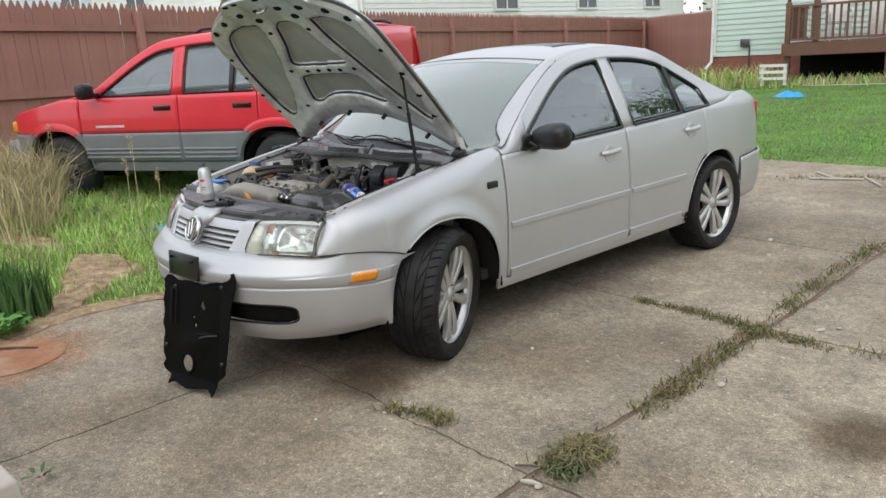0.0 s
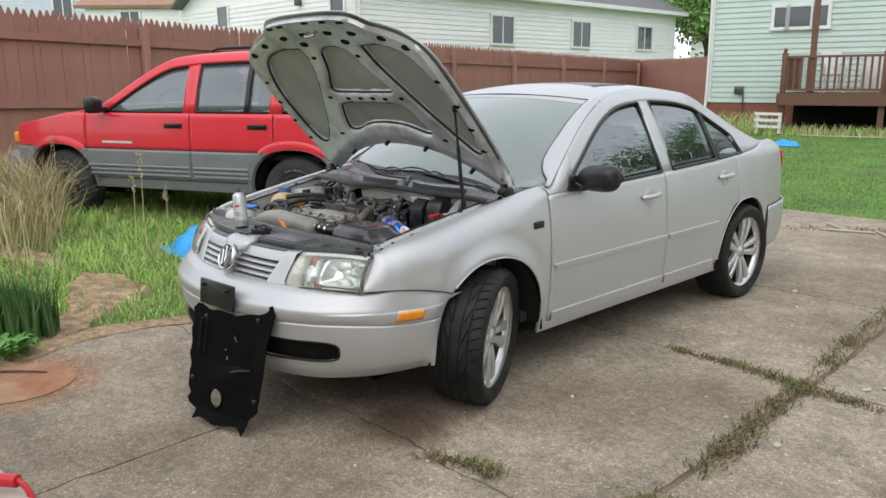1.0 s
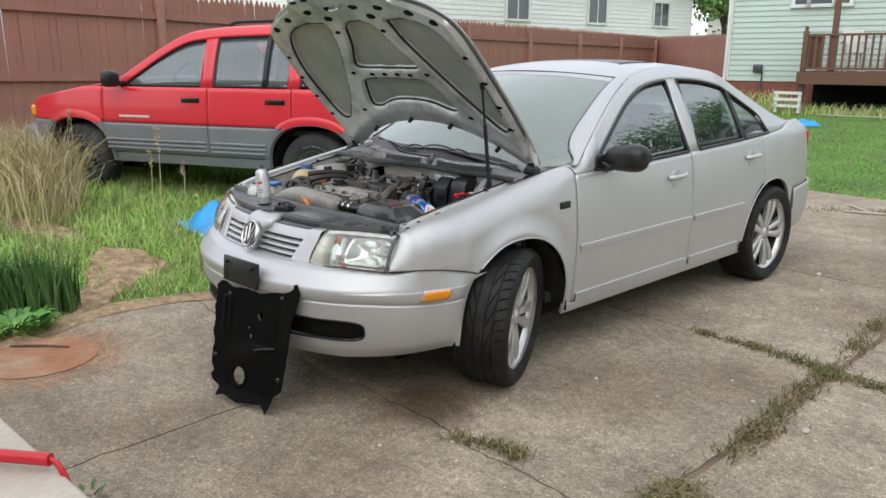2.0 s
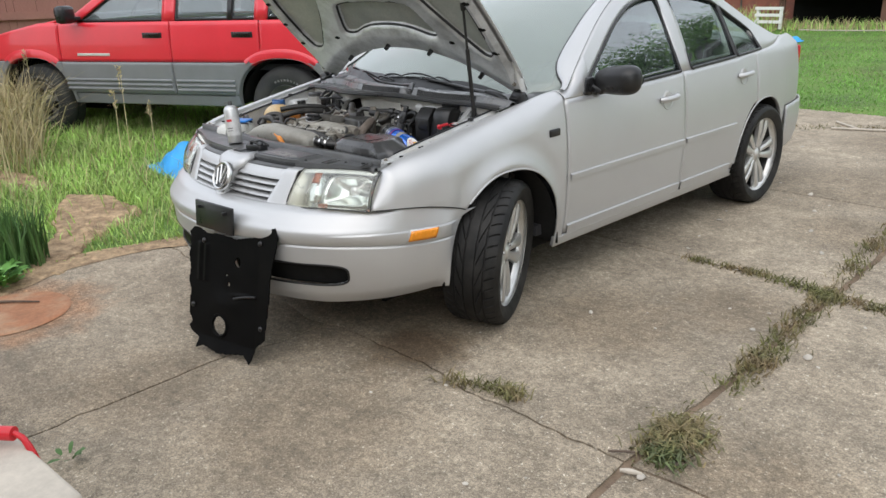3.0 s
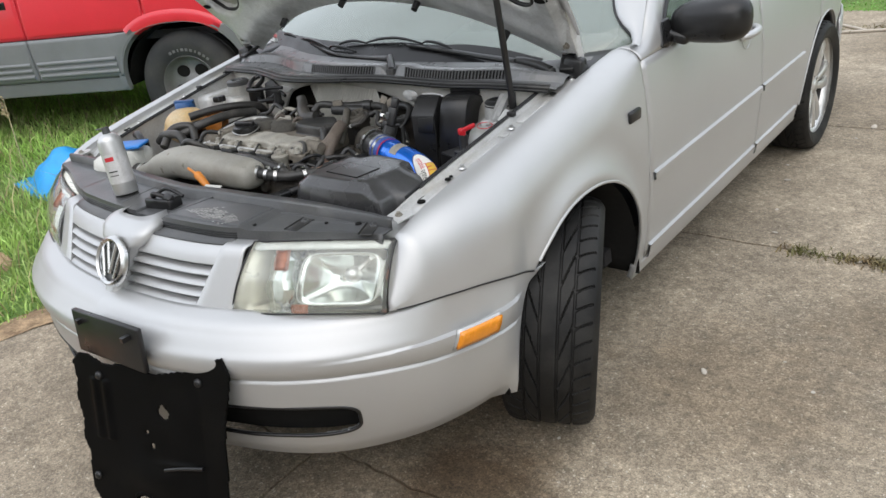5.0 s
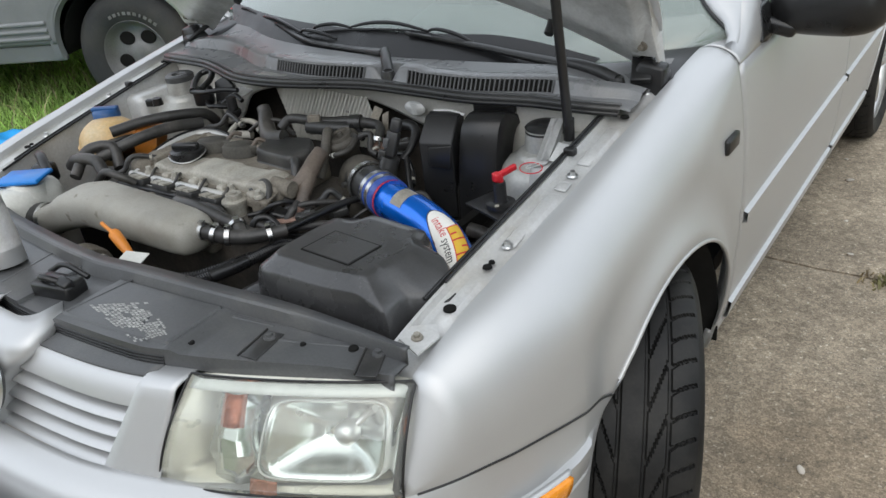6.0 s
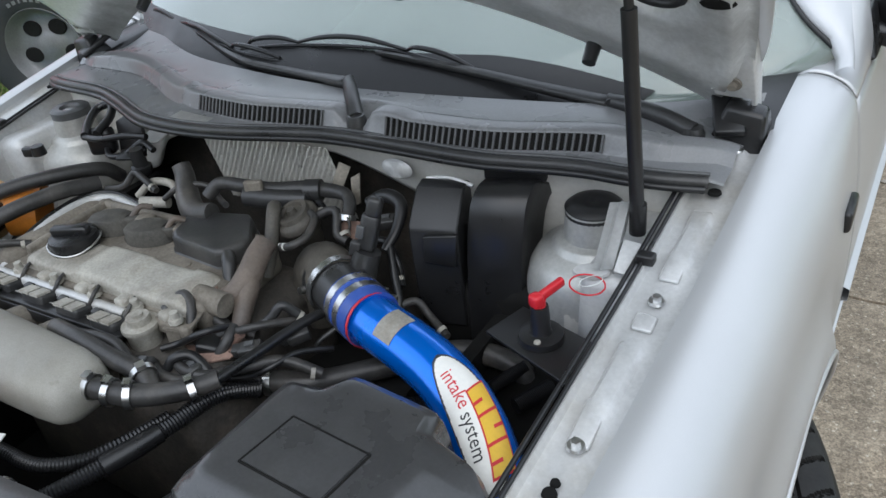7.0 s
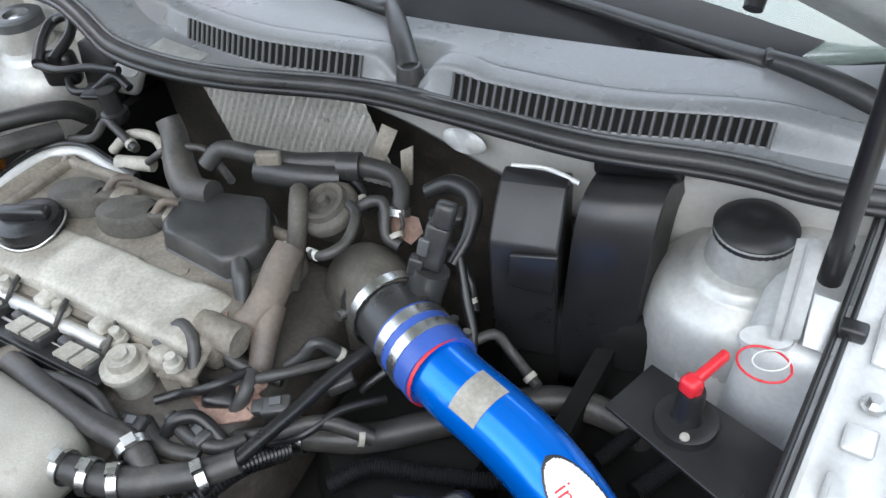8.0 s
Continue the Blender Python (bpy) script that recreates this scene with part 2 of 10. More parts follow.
HOSE_DUSTY = mat("dusty_rubber_hose", (0.088, 0.079, 0.064), 0.62, 0.0, 0.3, 24, 260, 0.25, 0.0006, second=(0.038, 0.036, 0.033), mix=(0.42, 0.74))
HOSE_TAN = mat("heat_aged_hose", (0.125, 0.100, 0.080), 0.55, 0.0, 0.25, 20, 200, 0.2, 0.0008, second=(0.09, 0.075, 0.065))
TRAY = mat("black_tray_plastic", (0.0035, 0.0035, 0.0036), 0.5, 0.0, 0.3, 14, 300, 0.2, 0.001, second=(0.006, 0.0058, 0.0052), mix=(0.5, 0.8), spec=0.07)
LID = mat("glossy_lid_plastic", (0.046, 0.046, 0.047), 0.30, 0.0, 0.2, 12, 240, 0.12, 0.0008, second=(0.044, 0.044, 0.042), mix=(0.5, 0.8), rough_vary=0.08, coat=0.25)
# near black that puts shade into holes, wells and cavities by colour
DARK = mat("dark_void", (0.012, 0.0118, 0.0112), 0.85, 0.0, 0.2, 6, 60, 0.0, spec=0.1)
ALLOY = mat("cast_alloy", (0.38, 0.365, 0.32), 0.66, 0.15, 0.24, 22, 240, 0.4, 0.001, second=(0.23, 0.205, 0.165), mix=(0.45, 0.75))
ALLOY_DIRTY = mat("dirty_cast_alloy", (0.23, 0.208, 0.172), 0.7, 0.15, 0.3, 18, 200, 0.4, 0.001, second=(0.115, 0.10, 0.08), mix=(0.38, 0.66))
PLENUM = mat("plenum_alloy", (0.345, 0.335, 0.30), 0.62, 0.15, 0.14, 9, 520, 0.5, 0.0010, second=(0.25, 0.235, 0.195), mix=(0.46, 0.74), spot=(0.17, 0.155, 0.125), spot_scale=34, spot_cut=(0.66, 0.76))
STEEL = mat("bright_steel", (0.62, 0.62, 0.61), 0.3, 1.0, 0.1, 20, 300, 0.05, 0.0004)
RUST = mat("rusty_steel", (0.20, 0.13, 0.10), 0.75, 0.25, 0.3, 30, 200, 0.4, 0.001, second=(0.30, 0.20, 0.16))
WHEEL = mat("wheel_silver", (0.66, 0.66, 0.64), 0.36, 0.7, 0.08, 10, 200, 0.05, 0.0004, second=(0.40, 0.38, 0.34), mix=(0.55, 0.85))
BLUE_METAL = mat("anodised_blue", (0.004, 0.17, 0.80), 0.26, 0.55, 0.05, 6, 300, 0.03, 0.0003, coat=0.5, rough_vary=0.05)
BLUE_RUBBER = mat("blue_silicone", (0.04, 0.09, 0.36), 0.4, 0.0, 0.1, 20, 200, 0.05, 0.0004)
FOIL = mat("heat_shield_foil", (0.66, 0.64, 0.58), 0.36, 0.55, 0.08, 12, 150, 0.2, 0.0008)
WHITE_VINYL = mat("white_sticker", (0.78, 0.77, 0.72), 0.4, 0.0, 0.05, 30, 200, 0.0)
YELLOW_VINYL = mat("yellow_sticker", (0.72, 0.46, 0.05), 0.4, 0.0, 0.06, 30, 200, 0.0)
RED_VINYL = mat("red_ink", (0.55, 0.03, 0.04), 0.45, 0.0, 0.05, 30, 200, 0.0)
BLACK_INK = mat("black_ink", (0.02, 0.02, 0.02), 0.5, 0.0, 0.05, 30, 200, 0.0)
RED_PLASTIC = mat("red_plastic", (0.54, 0.018, 0.028), 0.35, 0.0, 0.06, 20, 200, 0.05, 0.0004)
ORANGE_PLASTIC = mat("orange_plastic", (0.62, 0.22, 0.03), 0.45, 0.0, 0.12, 20, 200, 0.05, 0.0004)
AMBER = mat("amber_lens", (0.85, 0.30, 0.015), 0.25, 0.0, 0.1, 40, 300, 0.05, 0.0004, coat=0.5)
RED_LENS = mat("red_lens", (0.45, 0.015, 0.02), 0.2, 0.0, 0.08, 30, 300, 0.03, 0.0004, coat=0.5)
TANK = mat("aged_reservoir_plastic", (0.56, 0.38, 0.17), 0.45, 0.0, 0.16, 12, 160, 0.05, 0.0006, second=(0.60, 0.50, 0.33))
TANK_WHITE = mat("white_reservoir_plastic", (0.60, 0.60, 0.56), 0.45, 0.0, 0.1, 12, 160, 0.05, 0.0006)
WASHER_BLUE = mat("bright_blue_plastic", (0.015, 0.20, 0.62), 0.4, 0.0, 0.1, 20, 200, 0.05, 0.0004)
BLUE_CAP = mat("blue_cap_plastic", (0.022, 0.085, 0.24), 0.4, 0.0, 0.1, 20, 200, 0.05, 0.0004)
CAR_GLASS = glass("car_window_glass", (0.34, 0.41, 0.41), 0.0, 2.1, 0.97)
# light through the cabin is put into this pale tint
SUV_GLASS = glass("suv_window_glass", (0.50, 0.57, 0.58), 0.0, 1.9, 0.87)
# the pale green-grey stands in for sky reflected by the screen
SCREEN_GLASS = glass("windscreen_glass", (0.50, 0.57, 0.53), 0.02, 1.7, 0.66)
LENS_GLASS = glass("headlamp_lens", (0.94, 0.955, 0.92), 0.02, 1.45, 0.94)
REFLECTOR = mat("lamp_reflector", (0.74, 0.77, 0.75), 0.20, 1.0, 0.05, 30, 200, 0.05, 0.0008)
FROST = mat("frosted_lens_band", (0.60, 0.62, 0.60), 0.3, 0.0, 0.05, 30, 400, 0.2, 0.0004)
INDICATOR = mat("reflected_orange", (0.36, 0.12, 0.055), 0.3, 0.3, 0.12, 30, 200, 0.05, 0.0005)
WORN = mat("worn_label_film", (0.36, 0.36, 0.34), 0.4, 0.3, 0.25, 60, 300, 0.1, 0.0004, island=0.22)
LAMP_BODY = mat("lamp_bezel", (0.78, 0.765, 0.67), 0.32, 0.25, 0.06, 20, 200, 0.05, 0.0005)
SEAT_CLOTH = mat("dark_seat_cloth", (0.035, 0.035, 0.038), 0.85, 0.0, 0.2, 12, 300, 0.2, 0.001)
RED_PAINT = mat("red_car_paint", (0.70, 0.026, 0.042), 0.32, 0.0, 0.06, 3, 200, 0.03, 0.0005, coat=0.5, rough_vary=0.04)
CLADDING = mat("grey_cladding", (0.215, 0.224, 0.230), 0.5, 0.1, 0.08, 5, 200, 0.08, 0.0006)
CONCRETE = mat("old_concrete", (0.375, 0.316, 0.236), 0.88, 0.0, 0.13, 1.3, 60, 0.7, 0.005, second=(0.290, 0.240, 0.175), mix=(0.38, 0.66), spot=(0.56, 0.50, 0.40), spot_scale=70, spot_cut=(0.635, 0.675))
SOIL = mat("soil", (0.17, 0.12, 0.08), 0.95, 0.0, 0.3, 6, 90, 0.8, 0.01, second=(0.26, 0.19, 0.13))
SAND = mat("bare_sandy_soil", (0.46, 0.33, 0.20), 0.95, 0.0, 0.35, 16, 90, 1.0, 0.012, second=(0.27, 0.185, 0.11), mix=(0.44, 0.60))
TURF = mat("turf", (0.12, 0.21, 0.045), 0.95, 0.0, 0.3, 1.2, 70, 0.8, 0.02, second=(0.14, 0.20, 0.05))
BLADE = mat("grass_blade", (0.41, 0.63, 0.15), 0.6, 0.0, 0.2, 2.0, 40, 0.0, second=(0.38, 0.47, 0.17), island=0.35)
LAWN = mat("lawn_blade", (0.185, 0.39, 0.068), 0.6, 0.0, 0.12, 0.8, 40, 0.0, second=(0.20, 0.38, 0.085), island=0.12)
STRAW = mat("dry_grass", (0.50, 0.42, 0.24), 0.7, 0.0, 0.2, 3.0, 40, 0.0, second=(0.34, 0.32, 0.13), island=0.3)
WEED = mat("weed_leaf", (0.15, 0.15, 0.055), 0.7, 0.0, 0.25, 9.0, 40, 0.0, second=(0.24, 0.175, 0.095), island=0.4)
IRIS = mat("dark_green_leaf", (0.083, 0.180, 0.048), 0.6, 0.0, 0.2, 6.0, 40, 0.0, second=(0.085, 0.15, 0.045), island=0.3)
OLIVE = mat("olive_weed_leaf", (0.095, 0.120, 0.045), 0.7, 0.0, 0.25, 9.0, 40, 0.0, second=(0.14, 0.125, 0.06), island=0.35)
FENCE_PAINT = mat("brown_fence_paint", (0.345, 0.168, 0.130), 0.75, 0.0, 0.12, 2.5, 60, 0.3, 0.002, second=(0.29, 0.142, 0.112), random=0.06)
DECK_PAINT = mat("brown_deck_paint", (0.15, 0.075, 0.05), 0.7, 0.0, 0.12, 4, 60, 0.2, 0.002, random=0.1)
GREEN_SIDING = mat("mint_green_siding", (0.56, 0.67, 0.60), 0.6, 0.0, 0.04, 2, 80, 0.1, 0.001, random=0.02)
WHITE_SIDING = mat("white_siding", (0.86, 0.86, 0.84), 0.6, 0.0, 0.04, 2, 80, 0.1, 0.001, random=0.02)
BLUE_SIDING = mat("pale_blue_siding", (0.58, 0.64, 0.70), 0.6, 0.0, 0.04, 2, 80, 0.1, 0.001)
TRIM_WHITE = mat("white_trim", (0.78, 0.78, 0.76), 0.5, 0.0, 0.04, 3, 90, 0.05, 0.001)
BRICK_BASE = mat("brick_red_base", (0.27, 0.10, 0.07), 0.85, 0.0, 0.15, 6, 60, 0.4, 0.004, second=(0.22, 0.09, 0.07))
BEIGE_WALL = mat("beige_render", (0.36, 0.32, 0.27), 0.85, 0.0, 0.08, 2, 60, 0.3, 0.003)
ROOF_GREY = mat("grey_shingle", (0.16, 0.16, 0.165), 0.9, 0.0, 0.15, 5, 40, 0.6, 0.006, second=(0.15, 0.15, 0.155))
ROOF_TAN = mat("tan_shingle", (0.36, 0.22, 0.15), 0.9, 0.0, 0.15, 5, 40, 0.6, 0.006)
HOUSE_GLASS = mat("house_window_glass", (0.05, 0.065, 0.07), 0.08, 0.0, 0.1, 2, 20, 0.0, spec=0.8, rough_vary=0.02)
TARP = mat("blue_tarp", (0.035, 0.36, 0.80), 0.45, 0.0, 0.15, 6, 120, 0.2, 0.002)
CAN_SILVER = mat("silver_paint", (0.60, 0.605, 0.605), 0.42, 0.66, 0.03, 3, 900, 0.03, 0.0003, coat=0.15, rough_vary=0.03)
GALV = mat("aged_concrete_step", (0.50, 0.45, 0.38), 0.85, 0.0, 0.12, 4, 60, 0.4, 0.003)
RUST_IRON = mat("rusty_iron_cover", (0.36, 0.165, 0.085), 0.85, 0.1, 0.25, 5, 60, 0.5, 0.003, second=(0.34, 0.235, 0.15), mix=(0.45, 0.65))
TREE_LEAF = mat("tree_leaf", (0.14, 0.27, 0.06), 0.6, 0.0, 0.25, 1.0, 30, 0.0, island=0.35)
BARK = mat("bark", (0.12, 0.09, 0.07), 0.9, 0.0, 0.3, 8, 40, 0.6, 0.01)


def stains(m, marks, tone):
    """Darkens a material's colour in blotches with ragged edges at (x, y, radius)."""
    tree = m.node_tree
    nodes, link = tree.nodes, tree.links.new
    bsdf = nodes["Principled BSDF"]
    col = bsdf.inputs["Base Color"].links[0].from_socket
    co = nodes.new("ShaderNodeTexCoord").outputs["Object"]
    n = nodes.new("ShaderNodeTexNoise")
    n.inputs["Scale"].default_value, n.inputs["Detail"].default_value = 9.0, 6.0
    link(co, n.inputs["Vector"])
    for x, y, r, k in marks:
        d = nodes.new("ShaderNodeVectorMath")
        d.operation = "DISTANCE"
        link(co, d.inputs[0])
        d.inputs[1].default_value = (x, y, 0)
        a = nodes.new("ShaderNodeMath")
        a.operation = "MULTIPLY_ADD"
        link(n.outputs["Fac"], a.inputs[0])
        a.inputs[1].default_value = -0.9 * r
        link(d.outputs["Value"], a.inputs[2])
        f = nodes.new("ShaderNodeMapRange")
        f.inputs["From Min"].default_value, f.inputs["From Max"].default_value = 0.05 * r, 0.75 * r
        f.inputs["To Min"].default_value, f.inputs["To Max"].default_value = k, 0.0
        link(a.outputs["Value"], f.inputs["Value"])
        mx = nodes.new("ShaderNodeMix")
        mx.data_type, mx.blend_type = "RGBA", "MULTIPLY"
        link(f.outputs["Result"], mx.inputs["Factor"])
        link(col, mx.inputs["A"])
        mx.inputs["B"].default_value = (*tone, 1)
        col = mx.outputs["Result"]
    link(col, bsdf.inputs["Base Color"])


stains(CONCRETE, [(0.76, -0.47, 0.20, 0.9), (2.56, 0.40, 0.20, 0.8), (0.3, -0.2, 0.6, 0.6), (2.9, -0.8, 0.5, 0.4), (1.3, 3.4, 0.7, 0.4), (-0.3, -1.9, 0.6, 0.4), (1.2, 0.3, 0.4, 0.55), (1.55, 0.75, 0.3, 0.5), (2.2, -0.5, 0.35, 0.5), (0.9, -1.15, 0.45, 0.5), (1.6, 2.2, 0.4, 0.5), (2.7, 1.9, 0.6, 0.5), (0.2, -1.4, 0.35, 0.45), (1.1, 5.0, 0.6, 0.5), (2.4, 4.2, 0.7, 0.5)], (0.46, 0.40, 0.33))
stains(CONCRETE, [(2.56, 0.40, 0.22, 0.8), (0.74, -0.52, 0.26, 0.6)], (0.55, 0.50, 0.44))
stains(CONCRETE, [(-0.985, -1.545, 0.42, 0.9)], (0.95, 0.55, 0.35))


def mottle(m):
    """Coarse and fine mottling of old cement: pale worn patches, dark pitted grain."""
    tree = m.node_tree
    nodes, link = tree.nodes, tree.links.new
    bsdf = nodes["Principled BSDF"]
    col = bsdf.inputs["Base Color"].links[0].from_socket
    co = nodes.new("ShaderNodeTexCoord").outputs["Object"]
    for scale, lo, hi, dark, light in ((4.5, 0.36, 0.62, 0.80, 1.16), (21.0, 0.35, 0.65, 0.82, 1.16), (230.0, 0.36, 0.60, 0.62, 1.16)):
        n = nodes.new("ShaderNodeTexNoise")
        n.inputs["Scale"].default_value, n.inputs["Detail"].default_value, n.inputs["Roughness"].default_value = scale, 6.0, 0.68
        link(co, n.inputs["Vector"])
        f = nodes.new("ShaderNodeMapRange")
        f.inputs["From Min"].default_value, f.inputs["From Max"].default_value = lo, hi
        f.inputs["To Min"].default_value, f.inputs["To Max"].default_value = dark, light
        link(n.outputs["Fac"], f.inputs["Value"])
        v = nodes.new("ShaderNodeVectorMath")
        v.operation = "SCALE"
        link(col, v.inputs[0])
        link(f.outputs["Result"], v.inputs["Scale"])
        col = v.outputs["Vector"]
    link(col, bsdf.inputs["Base Color"])


mottle(CONCRETE)


def grains(m, size, low, high):
    """Pale and dark grit: every cell of about the given size takes a tone of its own."""
    nodes, link = m.node_tree.nodes, m.node_tree.links.new
    bsdf = nodes["Principled BSDF"]
    col = bsdf.inputs["Base Color"].links[0].from_socket
    cells = nodes.new("ShaderNodeTexVoronoi")
    cells.inputs["Scale"].default_value = 1 / size
    link(nodes.new("ShaderNodeTexCoord").outputs["Object"], cells.inputs["Vector"])
    split = nodes.new("ShaderNodeSeparateColor")
    link(cells.outputs["Color"], split.inputs["Color"])
    tone = nodes.new("ShaderNodeMapRange")
    tone.inputs["To Min"].default_value, tone.inputs["To Max"].default_value = low, high
    link(split.outputs["Red"], tone.inputs["Value"])
    scaled = nodes.new("ShaderNodeVectorMath")
    scaled.operation = "SCALE"
    link(col, scaled.inputs[0])
    link(tone.outputs["Result"], scaled.inputs["Scale"])
    link(scaled.outputs["Vector"], bsdf.inputs["Base Color"])


grains(CONCRETE, 0.006, 0.74, 1.26)
grains(CONCRETE, 0.016, 0.86, 1.14)

# ---- ground ----
def ground_z(x, y):
    """The yard rises gently from the drive towards the fence and the house."""
    a = min(max((-1.45 - x) / 3.2, 0.0), 1.0)
    b = min(max((y - 6.4) / 11.0, 0.0), 1.0)
    return max(0.16 * a * a * (3 - 2 * a), 0.30 * b) if (a > 0 or b > 0) else 0.0


drive_edge = hermite([-9, -3, -1.55, -1.36, -1.17, -0.88, -0.66, -0.43, 0, 1, 6.5], [-1.0, -1.15, -1.29, -1.365, -1.44, -1.475, -1.42, -1.31, -1.25, -1.3, -1.3])


def on_drive(x, y):
    return x > drive_edge(y) and y < 6.4 + 0.14 * x - 0.2 * math.sin(x * 0.7)


rng = random.Random(5)
axis_x = sorted({round(v, 2) for v in [*np.arange(-9, 9.01, 0.25), *np.arange(-40, 40.1, 4), -1000, -300, -120, 120, 300, 1000]})
axis_y = sorted({round(v, 2) for v in [*np.arange(-4, 9.01, 0.25), *np.arange(-30, 60.1, 4), -1000, -300, -100, 120, 300, 1000]})
rows = []
for y in axis_y:
    row = []
    for x in axis_x:
        z = ground_z(x, y) + 0.02 * noise.noise((x * 0.8, y * 0.8, 0))
        row.append((x, y, -0.09 if on_drive(x - 0.12, y + 0.12) and -60 < y else z - 0.012))
    rows.append(row)
ground = part("ground", sheet(rows), TURF)
tagged(ground, "uneven green lawn around the drive", "lawn", kind="structure")

# the drive: cast slabs parted by joints and cracks
def wander(v, seed, size):
    return size * (noise.noise((v * 1.3, seed, 0.3)) + 0.5 * noise.noise((v * 5.1, seed, 1.7)) + 0.25 * noise.noise((v * 17.0, seed, 2.9)))


def line_x(k, y):
    if k == 0:
        return drive_edge(y) + wander(y, 3.1, 0.03)
    base = {1: 0.245, 2: 1.80, 3: 4.7, 4: 9.0}[k]
    return base + (0.05 * (1.2 - y) * 0.5 if k == 2 else 0) + wander(y, k * 7.3, 0.075 if k == 1 else 0.025)


def line_y(k, x):
    if k == 4:
        return 6.4 + 0.14 * x - 0.2 * math.sin(x * 0.7) + wander(x, 9.9, 0.08)
    base = {0: -9.0, 1: -0.575, 2: 1.24, 3: 2.88}[k]
    return base + wander(x, k * 3.7, 0.07 if k == 1 else 0.02)


drive = tagged(new("driveway"), "old cracked concrete driveway with weeds in its joints", "driveway", kind="structure")


def slab(x0, x1, y0, y1, g=(0.004, 0.004, 0.004, 0.004), nx=40, ny=44):
    top = []
    for j in range(ny):
        v = j / (ny - 1)
        row = []
        for i in range(nx):
            u = i / (nx - 1)
            x = y = 0.0
            xm, ym = 0.5, 0.5
            for _ in range(4):
                xa, xb = line_x(x0, ym) + g[0], line_x(x1, ym) - g[1]
                xm = xa + (xb - xa) * u
                ya, yb = line_y(y0, xm) + g[2], line_y(y1, xm) - g[3]
                ym = ya + (yb - ya) * v
            edge = min(u * (xb - xa), (1 - u) * (xb - xa), v * (yb - ya), (1 - v) * (yb - ya))
            row.append((xm, ym, 0.004 * noise.noise((xm * 0.9, ym * 0.9, 5.0)) + 0.0012 * noise.noise((xm * 9, ym * 9, 1.0)) - (0.004 if edge < 0.004 else 0)))
        top.append(row)
    bm = sheet(top)
    rim = [e for e in bm.edges if e.is_boundary]
    made = bmesh.ops.extrude_edge_only(bm, edges=rim)
    for v in made["geom"]:
        if isinstance(v, bmesh.types.BMVert):
            v.co.z -= 0.085
    return part("slab", bm, CONCRETE, drive, angle=50)


J = 0.016
slab(0, 1, 0, 1, (0, 0.005, 0, 0.005), 60, 110)
slab(1, 2, 0, 1, (0.005, J, 0, 0.006), 60, 110)
slab(0, 2, 1, 2, (0, J, 0.004, 0.006), 100, 60)
slab(0, 2, 2, 3, (0, J, 0.006, 0.006), 60, 44)
slab(0, 2, 3, 4, (0, J, 0.006, 0), 60, 44)
slab(2, 3, 0, 1, (J, 0.006, 0, 0.006))
slab(2, 3, 1, 2, (J, 0.006, 0.006, 0.01))
slab(2, 3, 2, 3, (J, 0.006, 0.01, 0.006))
slab(2, 3, 3, 4, (J, 0.006, 0.006, 0))
for k in range(4):
    slab(3, 4, k, k + 1, (0.006, 0, 0.006, 0.006), 30, 30)
bed = part("joint_soil", block((12, 17, 0.04), (4.2, -1.3, -0.032)), SOIL)
tagged(bed, "dirt filling the joints between the slabs", "soil", kind="structure")

# ---- the silver saloon: its long axis along y, front axle at y = 0 ----
side_at = hermite([0.12, 0.20, 0.28, 0.40, 0.56, 0.70, 0.80, 0.88, 0.95, 1.0, 1.1, 1.2, 1.3, 1.36, 1.42],
                  [0.775, 0.805, 0.832, 0.850, 0.860, 0.859, 0.852, 0.841, 0.826, 0.806, 0.765, 0.718, 0.662, 0.622, 0.560])
plan_at = hermite([-0.45, -0.3, 0.0, 0.6, 2.0, 2.45, 2.8, 3.05, 3.22, 3.36, 3.46, 3.53],
                  [-0.018, -0.008, 0.0, 0.0, 0.0, -0.006, -0.032, -0.070, -0.110, -0.165, -0.24, -0.34])
belt_at = hermite([0.40, 0.9, 1.5, 2.3, 2.7, 3.0, 3.4], [0.930, 0.936, 0.952, 0.980, 1.000, 1.035, 1.030])
roof_at = hermite([0.42, 0.6, 0.8, 1.0, 1.15, 1.35, 1.6, 1.9, 2.2, 2.45, 2.7, 2.9, 3.05], [0.965, 1.10, 1.228, 1.325, 1.372, 1.402, 1.411, 1.397, 1.340, 1.248, 1.130, 1.050, 1.036])
glass_top = hermite([0.545, 0.7, 0.9, 1.05, 1.2, 1.42, 1.6, 1.85, 2.1, 2.3, 2.42, 2.47], [0.955, 1.065, 1.195, 1.270, 1.318, 1.343, 1.345, 1.325, 1.268, 1.188, 1.130, 1.092])


def hull(y, z, inset=0.0):
    lean = 0.85 * max(0.0, y - 2.0) * max(0.0, z - 0.97) if y < 2.9 else 0.765 * max(0.0, z - 0.97)
    return Vector((side_at(z) + plan_at(y) - inset - lean, y, z))


def arch(y, centre, half, top, low):
    d = abs(y - centre) / half
    return low if d >= 1 else max(low, 0.27 + (top - 0.27) * (1 - d**2.3) ** (1 / 2.3))


def under(y):
    """The lower edge of the body side."""
    sill = 0.250 if y > 0.2 else 0.26
    if y > 2.6:
        sill = 0.26 + 0.05 * (y - 2.6)
    return max(arch(y, -0.02, 0.352, 0.69, sill), arch(y, 2.485, 0.362, 0.695, sill))


car = thing("car", "silver four-door saloon with its bonnet open", "car")


def both(name, make, material, label="", **k):
    """A part on the left flank and its twin on the right."""
    part(name, make(), material, car, label, **k)
    return part(name, mirrored(make()), material, car, label, **k)


